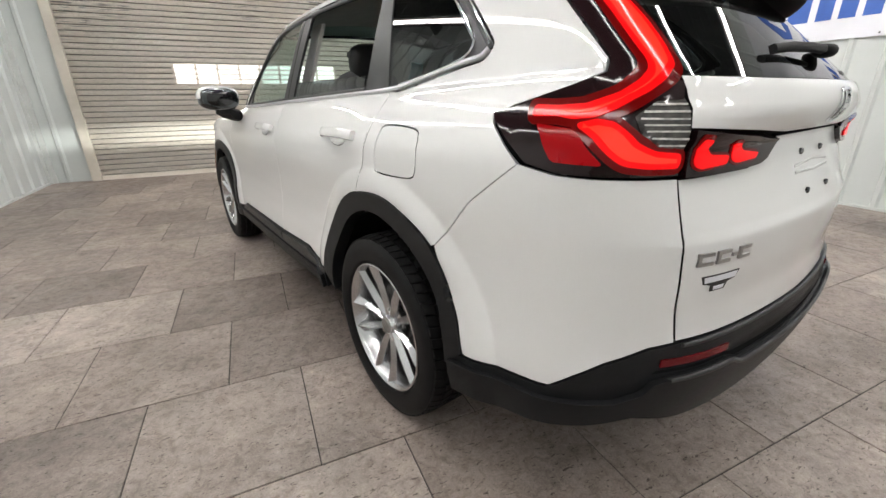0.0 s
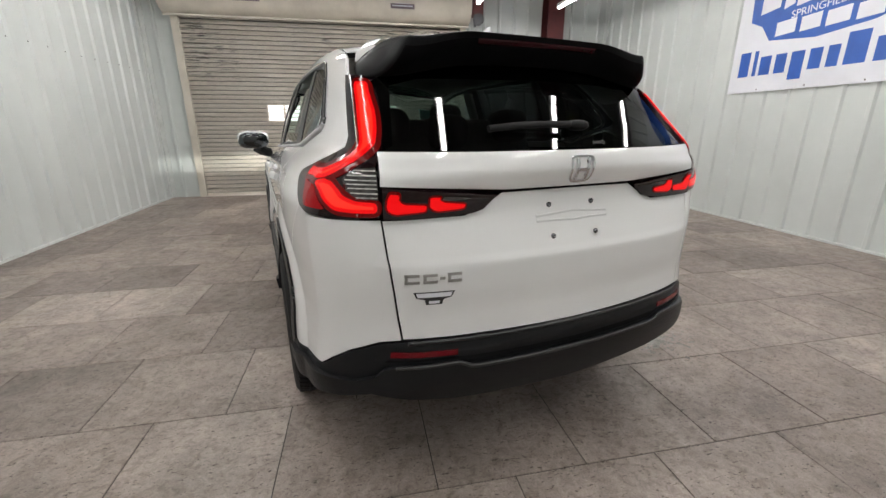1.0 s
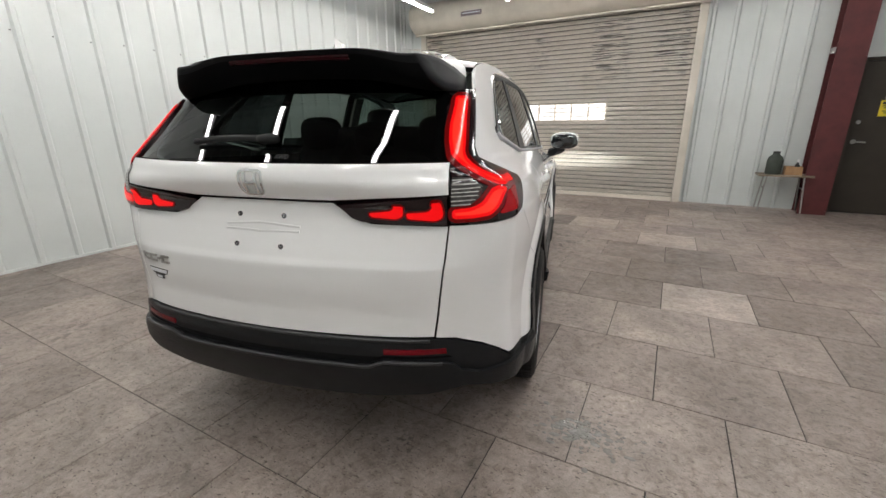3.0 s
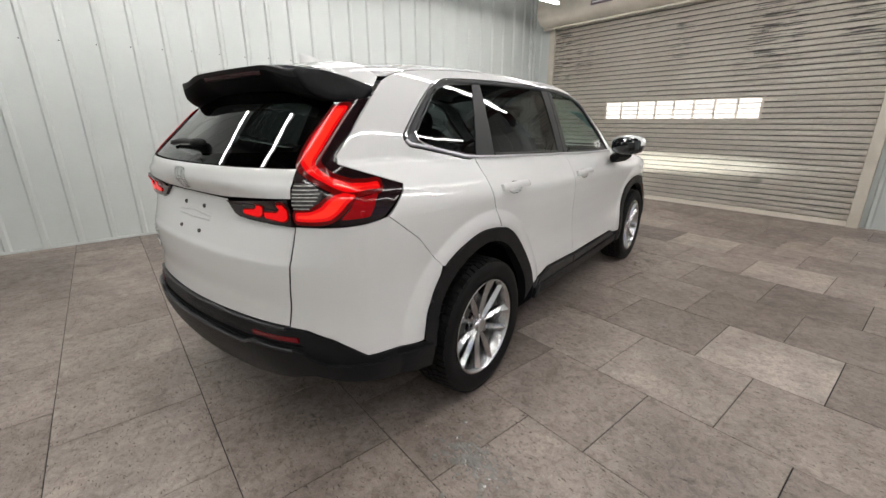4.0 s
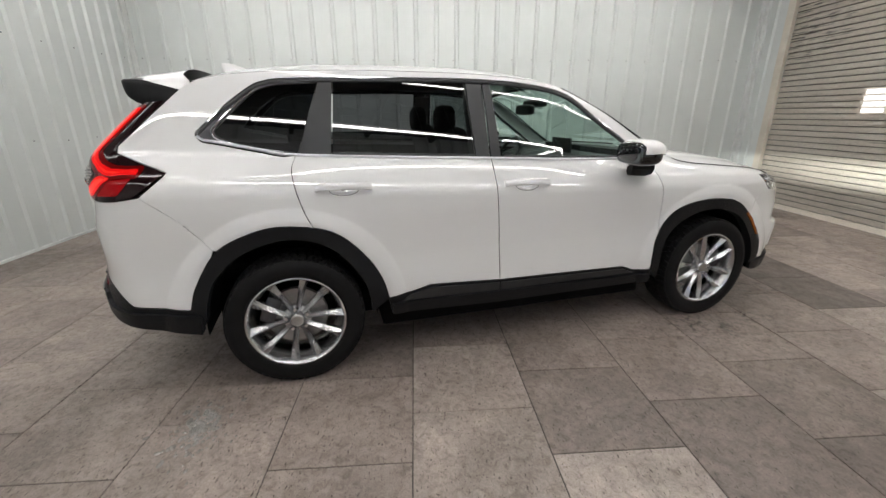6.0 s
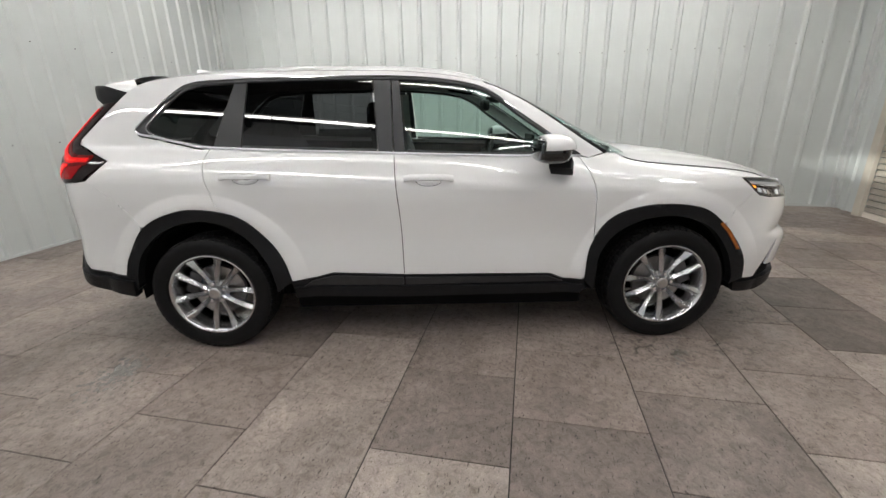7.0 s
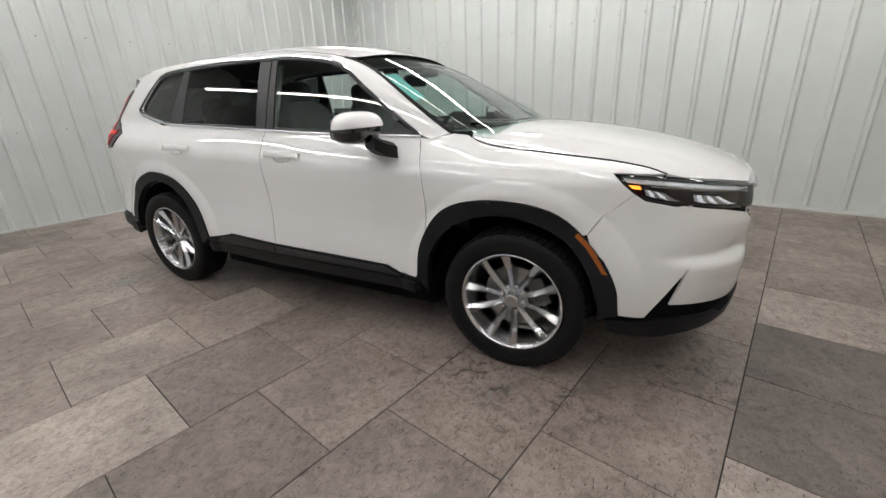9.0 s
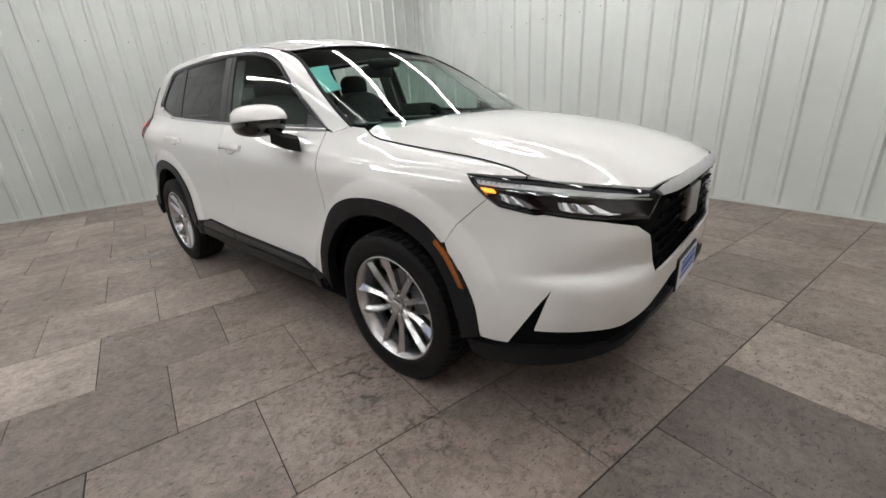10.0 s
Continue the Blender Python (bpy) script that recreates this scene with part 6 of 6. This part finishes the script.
REAR_MAP = skin("rear", 1)[0]
badge = sheet("rear_badge", CHROME, car, ring_of(.047, .041, 1.132), REAR_MAP, 0.009, [ring_of(.040, .034, 1.132)], step=.012, depth=.010, gap=0, label="chrome rounded badge outline")
for q in ([(-.027, 1.162), (-.017, 1.162), (-.016, 1.102), (-.025, 1.102)], [(.017, 1.162), (.027, 1.162), (.025, 1.102), (.016, 1.102)], [(-.0155, 1.136), (.0155, 1.136), (.0155, 1.127), (-.0155, 1.127)]):
    sheet("badge_bar", CHROME, badge, q, REAR_MAP, 0.011, step=.012, depth=.009, gap=0)
for y, w, h in ((.588, .046, .030), (.532, .044, .030), (.494, .016, .008), (.456, .044, .030)):
    for dz in ((-1, 1) if h > .01 else (0,)):
        z = .822 + dz * (h / 2 - .004)
        sheet("model_badge_bar", STEEL, car, [(y - w / 2, z - .004), (y + w / 2, z - .004), (y + w / 2, z + .004), (y - w / 2, z + .004)], REAR_MAP, 0.005, step=.02, depth=.005, gap=0, label="chrome badge shape")
    if h > .01:
        sheet("model_badge_bar", STEEL, car, [(y + w / 2 - .010, .811), (y + w / 2 - .001, .811), (y + w / 2 - .001, .833), (y + w / 2 - .010, .833)], REAR_MAP, 0.005, step=.02, depth=.005, gap=0, label="chrome badge shape")
decal = sheet("dealer_decal", INK, car, [(.455, .778), (.585, .778), (.575, .758), (.55, .752), (.545, .735), (.495, .735), (.49, .752), (.465, .758)], REAR_MAP, 0.0015, step=.02, depth=.001, gap=0, label="small black and white decal")
for q in ([(.463, .775), (.577, .775), (.572, .761), (.468, .761)], [(.502, .748), (.538, .748), (.536, .739), (.504, .739)]):
    sheet("print_bar", BANNERWHITE, decal, q, REAR_MAP, 0.0028, step=.02, depth=.001, gap=0)
for y in (-.085, .095):
    for z in (.915, 1.015):
        b = bmesh.new()
        p = rear_at(y, z)
        add_lathe(b, [(.001, 0), (.006, 0), (.009, .003), (.009, .008), (.001, .008)], 14, Matrix.Translation((p.x - .007, y, z)) @ pose(0, 0, 0, 0, 0, -90))
        part("plate_bolt", b, DARKCHROME, car, smooth=40)
for z, h in ((.985, .006), (.955, .006)):
    b = bmesh.new()
    path = [(rear_at(y, z + .010 * math.sin(7 * abs(y) + z * 60), .001)[:]) for y in np.linspace(-.15, .15, 17)]
    add_sweep(b, path, .004, .002, [(-1, 0, 0)] * 17)
    part("plate_seat", b, PAINT, car, smooth=50)
# rear wiper
wip = bmesh.new()
pts = [rear_at(y, z, o) for y, z, o in ((-.02, 1.27, .035), (.08, 1.272, .030), (.20, 1.268, .022), (.30, 1.258, .016))]
add_sweep(wip, [tuple(p) for p in pts], .010, .008, [(-1, 0, .4)] * 4)
wiper = part("rear_wiper", wip, RUBBER, car, "black rear wiper arm", smooth=50)
hubp = rear_at(-.03, 1.268, .025)
part("wiper_hub", blob(tuple(hubp), (.028, .040, .018), 2.4), RUBBER, wiper, smooth=50)
words("AWD", .022, LETTER, Matrix.Translation(rear_at(-.10, 1.212, .004)) @ pose(0, 0, 0, 52, 0, -90), car, "lettering", "small grey letters", .0004)

# ---- wheels ----
def wheel(x, sign, turn):
    w = part("wheel", bmesh_empty(), VOID, car, "alloy wheel with ten split spokes and a black tyre")
    w.matrix_local = Matrix.Translation((x, sign * .812, .361 if x else .345)) @ pose(0, 0, 0, 0, turn, 0)
    o = sign
    tyre = bmesh.new()
    R = .346
    prof = [(.240, -.085), (.262, -.108), (.300, -.116), (.326, -.112), (.340, -.102), (.3455, -.085)]
    grooves = [-.045, -.015, .015, .045]
    face = []
    for g in grooves:
        face += [(R, g - .006), (R - .008, g - .0035), (R - .008, g + .0035), (R, g + .006)]
    prof = prof + face + [(r, -a) for r, a in prof[::-1]]
    rings = add_lathe(tyre, prof, 72)
    for k in range(72):
        if k % 2:
            continue
        for j, (r, a) in enumerate(prof):
            if .343 < r < .3522 and abs(a) > .05:
                rings[j][k].co.x *= .976
                rings[j][k].co.z *= .976
    tread = bmesh.new()
    for row, (y0, y1, n, cut) in enumerate(((-.100, -.062, 60, .007), (-.056, -.020, 54, .0045), (-.014, .014, 54, .004), (.020, .056, 54, .0045), (.062, .100, 60, .007))):
        for k in range(n):
            a0, a1 = 2 * math.pi * (k + .5 * (row % 2)) / n, 2 * math.pi * (k + .80 + .5 * (row % 2)) / n
            skew = .03 * (1 if row % 2 else -1)
            out = []
            for r in (.338, .3545):
                for yy, sk in ((y0, 0), (y1, skew)):
                    rr = r - (cut if abs(yy) > .09 and r > .35 else 0)
                    for aa in (a0, a1):
                        out.append(tread.verts.new((rr * math.cos(aa + sk), yy, rr * math.sin(aa + sk))))
            for f in ((4, 5, 7, 6), (0, 1, 5, 4), (2, 6, 7, 3), (0, 4, 6, 2), (1, 3, 7, 5)):
                tread.faces.new([out[i] for i in f])
    bmesh.ops.recalc_face_normals(tread, faces=tread.faces)
    tr = part("tread", tread, RUBBER, w, "rubber tread blocks")
    tr["kind"] = "stuff"
    bmesh.ops.recalc_face_normals(tyre, faces=tyre.faces)
    part("tyre", tyre, RUBBER, w, "black all-season tyre", smooth=28)
    rim = bmesh.new()
    add_lathe(rim, [(.246, o * .098), (.250, o * .104), (.244, o * .106), (.238, o * .100), (.232, o * .088), (.222, o * .06), (.205, o * .00), (.215, -o * .08), (.235, -o * .10)], 64)
    bmesh.ops.recalc_face_normals(rim, faces=rim.faces)
    part("rim", rim, ALLOY, w, "bright machined rim", smooth=45)
    hubm = bmesh.new()
    add_lathe(hubm, [(.001, o * .078), (.034, o * .078), (.040, o * .068), (.044, o * .052), (.072, o * .046), (.076, o * .02), (.001, o * .02)], 40)
    bmesh.ops.recalc_face_normals(hubm, faces=hubm.faces)
    part("hub", hubm, ALLOY, w, smooth=35)
    cap = bmesh.new()
    add_lathe(cap, [(.001, o * .0835), (.026, o * .0835), (.031, o * .080), (.033, o * .077), (.001, o * .077)], 30)
    bmesh.ops.recalc_face_normals(cap, faces=cap.faces)
    part("centre_cap", cap, STEEL, w, smooth=35)
    for k in range(10):
        a = math.radians(36 * k)
        tw = math.radians(3.0 if k % 2 else -3.0)
        sp = bmesh.new()
        secs = []
        for r, wd, d0, d1, v0 in ((.040, .012, .030, .072, 0), (.08, .0135, .030, .077, -.15), (.13, .0152, .036, .083, -.30), (.17, .0175, .042, .089, -.10), (.205, .0205, .052, .096, .25), (.238, .0245, .060, .101, .40)):
            aa = a + tw * (r - .05) / .19
            c, s = math.cos(aa), math.sin(aa)
            v0 = v0 if k % 2 else -v0
            ring = []
            for v, d in ((-1, d0), (-1, d1 - .019), (v0, d1), (1, d1 - .019), (1, d0)):
                ring.append(sp.verts.new((r * c - v * wd * s, o * d, r * s + v * wd * c)))
            secs.append(ring)
        for p, q in zip(secs, secs[1:]):
            for i in range(5):
                sp.faces.new((p[i], p[(i + 1) % 5], q[(i + 1) % 5], q[i]))
        sp.faces.new(secs[0])
        sp.faces.new(secs[-1])
        bmesh.ops.recalc_face_normals(sp, faces=sp.faces)
        part("spoke", sp, ALLOY, w, smooth=12)
    for k in range(5):
        a = math.radians(72 * k + 18)
        b = bmesh.new()
        add_lathe(b, [(.001, o * .072), (.009, o * .072), (.0105, o * .066), (.0105, o * .045), (.001, o * .045)], 6, Matrix.Translation((.057 * math.cos(a), 0, .057 * math.sin(a))))
        bmesh.ops.recalc_face_normals(b, faces=b.faces)
        part("lug_nut", b, CHROME, w)
    disc = bmesh.new()
    add_lathe(disc, [(.07, o * .012), (.155, o * .012), (.158, o * .006), (.158, -o * .012), (.07, -o * .012)], 48)
    add_lathe(disc, [(.001, o * .018), (.07, o * .018), (.07, -o * .02)], 32)
    bmesh.ops.recalc_face_normals(disc, faces=disc.faces)
    part("brake_disc", disc, STEEL, w, smooth=35)
    cal = bmesh.new()
    add_box(cal, (.10, -.05, -.07), (.175, .035, .07), .012)
    cc = part("brake_caliper", cal, DARKMETAL, w)
    cc.matrix_local = pose(0, 0, 0, 0, -turn - (25 if x > 1 else 155), 0)
    return w


def bmesh_empty():
    bm = bmesh.new()
    add_lathe(bm, [(.02, -.05), (.02, .02)], 12)
    return bm


for x in (0.0, HUB_F):
    for s in (-1, 1):
        wheel(x, s, 12 if x else -7)

# ---- underbody, and near-black sheets added behind the gaps as their shade ----
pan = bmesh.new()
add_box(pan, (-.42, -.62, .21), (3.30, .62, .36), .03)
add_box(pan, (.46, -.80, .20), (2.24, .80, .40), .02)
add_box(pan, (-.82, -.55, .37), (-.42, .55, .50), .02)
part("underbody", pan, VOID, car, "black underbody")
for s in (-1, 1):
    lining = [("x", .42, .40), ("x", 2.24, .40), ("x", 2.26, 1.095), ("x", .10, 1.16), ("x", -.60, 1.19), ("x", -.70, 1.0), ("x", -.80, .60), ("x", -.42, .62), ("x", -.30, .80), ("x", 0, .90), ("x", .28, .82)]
    body_sheet("gap_shade_backing", VOID, car, lining, "side", s, off=-0.022, step=0.06, depth=0, gap=0)
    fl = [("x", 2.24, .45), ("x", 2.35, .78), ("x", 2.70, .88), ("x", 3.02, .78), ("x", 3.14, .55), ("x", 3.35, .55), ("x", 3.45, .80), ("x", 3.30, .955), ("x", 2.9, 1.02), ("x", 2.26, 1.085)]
    body_sheet("gap_shade_backing", VOID, car, fl, "side", s, off=-0.032, step=0.06, depth=0, gap=0)
body_sheet("gap_shade_backing", VOID, car, [("y", 0, 1.185), ("y", .62, 1.185), ("y", .72, 1.05), ("y", .72, .66), ("y", 0, .64)], "rear", both=True, off=-0.030, step=0.06, depth=0, gap=0)
body_sheet("gap_shade_backing", VOID, car, [("f", 0, .93), ("f", .5, .90), ("f", .7, .75), ("f", .7, .45), ("f", 0, .45)], "front", both=True, off=-0.05, step=0.06, depth=0, gap=0)
part("gap_shade_backing", box((2.30, -.60, .80), (3.30, .60, .98)), VOID, car)
cowl = bmesh.new()
add_prism(cowl, [(2.36, -.66), (2.46, -.45), (2.52, 0), (2.46, .45), (2.36, .66), (2.30, .70), (2.28, 0), (2.30, -.70)], 1.085, 1.136, "z")
part("cowl", cowl, CLAD, car, "black scuttle panel below the windscreen")
for y0, y1 in ((.55, -.02), (-.10, -.60)):
    b = bmesh.new()
    pts = [(2.50 - .30 * y * y + .0, y, 1.142 + .012 * k / 6) for k, y in enumerate(np.linspace(y0, y1, 7))]
    add_sweep(b, pts, .010, .008, [(.4, 0, 1)] * 7)
    part("front_wiper", b, CLAD, car, smooth=50)

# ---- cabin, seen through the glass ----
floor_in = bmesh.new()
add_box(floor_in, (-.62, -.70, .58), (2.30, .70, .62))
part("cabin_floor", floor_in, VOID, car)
def seat(x, y, bench=False):
    w = .60 if bench else .24
    b = blob((x + .25, y, .80), (.27, w, .11), 4)
    s = part("bench_seat" if bench else "front_seat", b, FABRIC, car, "dark grey cloth seat", smooth=50)
    b = blob((x, y, 1.02), (.10, w, .29), 3.5, squash=lambda a, bb, c: (a - .9 * c, bb * (1 - .12 * max(c, 0)), c))
    part("backrest", b, FABRIC, s, smooth=50)
    for yy in ((-.36, 0.02, .36) if bench else (0,)):
        b = blob((x - .125, y + yy, 1.345 - (.075 if bench else 0) - (.03 if bench and abs(yy) < .1 else 0)), (.055, .125, .092), 3)
        part("headrest", b, LEATHER, s, smooth=50)
    return s
seat(1.08, -.37)
seat(1.08, .37)
seat(.20, 0, True)
dash = bmesh.new()
add_prism(dash, [(2.42, 1.09), (2.02, 1.10), (1.86, 1.03), (1.90, .75), (2.35, .65), (2.42, .65)], -.74, .74, "y")
part("dashboard", dash, LEATHER, car, smooth=40)
st = bmesh.new()
m = Matrix.Translation((1.74, .37, 1.02)) @ pose(0, 0, 0, 0, 25, 0)
loop = [m @ Vector((0, .185 * math.cos(a), .185 * math.sin(a))) for a in np.linspace(0, 2 * math.pi, 33)[:-1]]
add_sweep(st, loop, .014, .014, [(l - m.translation) for l in loop], closed=True)
wh = part("steering_wheel", st, LEATHER, car, smooth=60)
b = blob((0, 0, 0), (.03, .08, .06), 3)
bmesh.ops.transform(b, matrix=m, verts=b.verts)
part("wheel_boss", b, LEATHER, wh, smooth=50)
part("interior_mirror", blob((1.70, 0, 1.415), (.025, .13, .038), 4), LEATHER, car, smooth=50)
part("camera_shroud", blob((1.78, 0, 1.462), (.07, .11, .030), 3), LEATHER, car, smooth=50)
part("dashboard_screen", box((2.03, -.13, 1.09), (2.05, .13, 1.21), .006), INK, car)
for s in (-1, 1):
    part("pillar_lining", add_sweep(bmesh.new(), [(1.06, s * .74, 1.12), (1.05, s * .60, 1.52)], .06, .012, [(0, -s, 0)] * 2), BEIGE, car)
head = bmesh.new()
xs = np.linspace(-.36, 1.45, 12)
vs_ = np.linspace(-.57, .57, 9)
net = [[head.verts.new(roof_map(np.array([x]), np.array([v]))[0] - np.array([0, 0, .035])) for v in vs_] for x in xs]
for a, b in zip(net, net[1:]):
    for i in range(8):
        head.faces.new((a[i], a[i + 1], b[i + 1], b[i]))
part("headliner", head, BEIGE, car, smooth=60)
body_sheet("window_sticker", TEAL, car, [("x", 1.862, 1.432), ("x", 1.880, 1.444), ("x", 2.115, 1.312), ("x", 2.075, 1.294)], "front", -1, off=-0.009, step=0.03, depth=0.001, gap=0, label="teal paper sticker inside the windscreen")

# headlamp beams: wide flat cones, as low beams throw
for s in (-1, 1):
    d = bpy.data.lights.new("headlamp_beam", "SPOT")
    d.energy, d.spot_size, d.spot_blend, d.shadow_soft_size, d.color = BEAM, radians(80), 0.9, 0.006, (0.97, 1.0, 0.93)
    o = new("headlamp_beam", d)
    o.parent = car
    h = skin("front", s)[0](np.array([domain([("f", .56, .862)], "front", True)[0][0]]), np.array([.862]))[0]
    o.matrix_local = look((h[0] + .012, h[1], .862), (6.3, h[1] * 1.05, .69)) @ Matrix.Diagonal((1, .10, 1, 1))


# ---- floor tiles: square, in a half-bond, rows across the bay ----
SIDE, ROW0, COL_A, COL_B = 0.5965, 0.5225, 2.130, 2.430
# tones of the tiles that stand out, from dark to light, by column and row
# rows -1 and 0 are lightened to make up for light missing behind the car
TONE = {(1, 4): 1.0, (0, 3): .78, (-1, 3): .72, (0, 4): .25, (0, 5): .32, (1, 5): .28, (-3, 8): .02, (-2, 8): .05, (-1, 8): .92, (-4, 8): .75, (0, 7): .85, (1, 6): .22,
        (-3, 7): .35, (0, 2): .5, (1, 2): .55, (1, 3): .6, (2, 2): .4, (2, 4): .3, (3, 5): .8, (-6, 3): .85, (-7, 3): .8, (-6, 4): .2, (-4, 4): .8, (-5, 3): .3, (0, 6): .33, (-1, 6): .42, (-1, 5): .46, (-1, 4): .42, (-2, 7): .42, (-4, 7): .50, (-5, 7): .45, (0, 1): .6, (-1, 0): .6, (-2, 0): .58, (0, 0): .56, (-3, 0): .55, (-1, -1): .6, (-2, -1): .62, (0, -1): .55, (-3, -1): .58, (-1, 1): .55, (-2, 1): .55}


def tile_mesh(w, d):
    bm = bmesh.new()
    add_box(bm, (0.0024, 0.0024, -0.010), (w - 0.0024, d - 0.0024, 0.0))
    top = [e for e in bm.edges if all(v.co.z > -0.001 for v in e.verts)]
    bmesh.ops.bevel(bm, geom=top, offset=0.0012, segments=1, affect="EDGES")
    me = bpy.data.meshes.new("tile")
    bm.to_mesh(me)
    bm.free()
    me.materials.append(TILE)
    return me


tiles = {}
random.seed(11)
for j in range(-4, 13):
    for i in range(-9, 7):
        x0 = (COL_B if j % 2 else COL_A) + i * SIDE
        y0 = ROW0 + j * SIDE
        tone = TONE.get((i, j), random.uniform(.25, .72))
        x1, y1 = min(x0 + SIDE, X_RIGHT), min(y0 + SIDE, Y_FRONT + 0.03)
        x0, y0 = max(x0, X_LEFT), max(y0, Y_BACK)
        if x1 - x0 < 0.02 or y1 - y0 < 0.02:
            continue
        key = (round(x1 - x0, 3), round(y1 - y0, 3))
        if key not in tiles:
            tiles[key] = tile_mesh(*key)
        o = new("tile", tiles[key])
        o.parent = floor
        o.location = (x0, y0, random.uniform(-0.0006, 0.0006))
        o.color = (tone, tone, tone, 1)
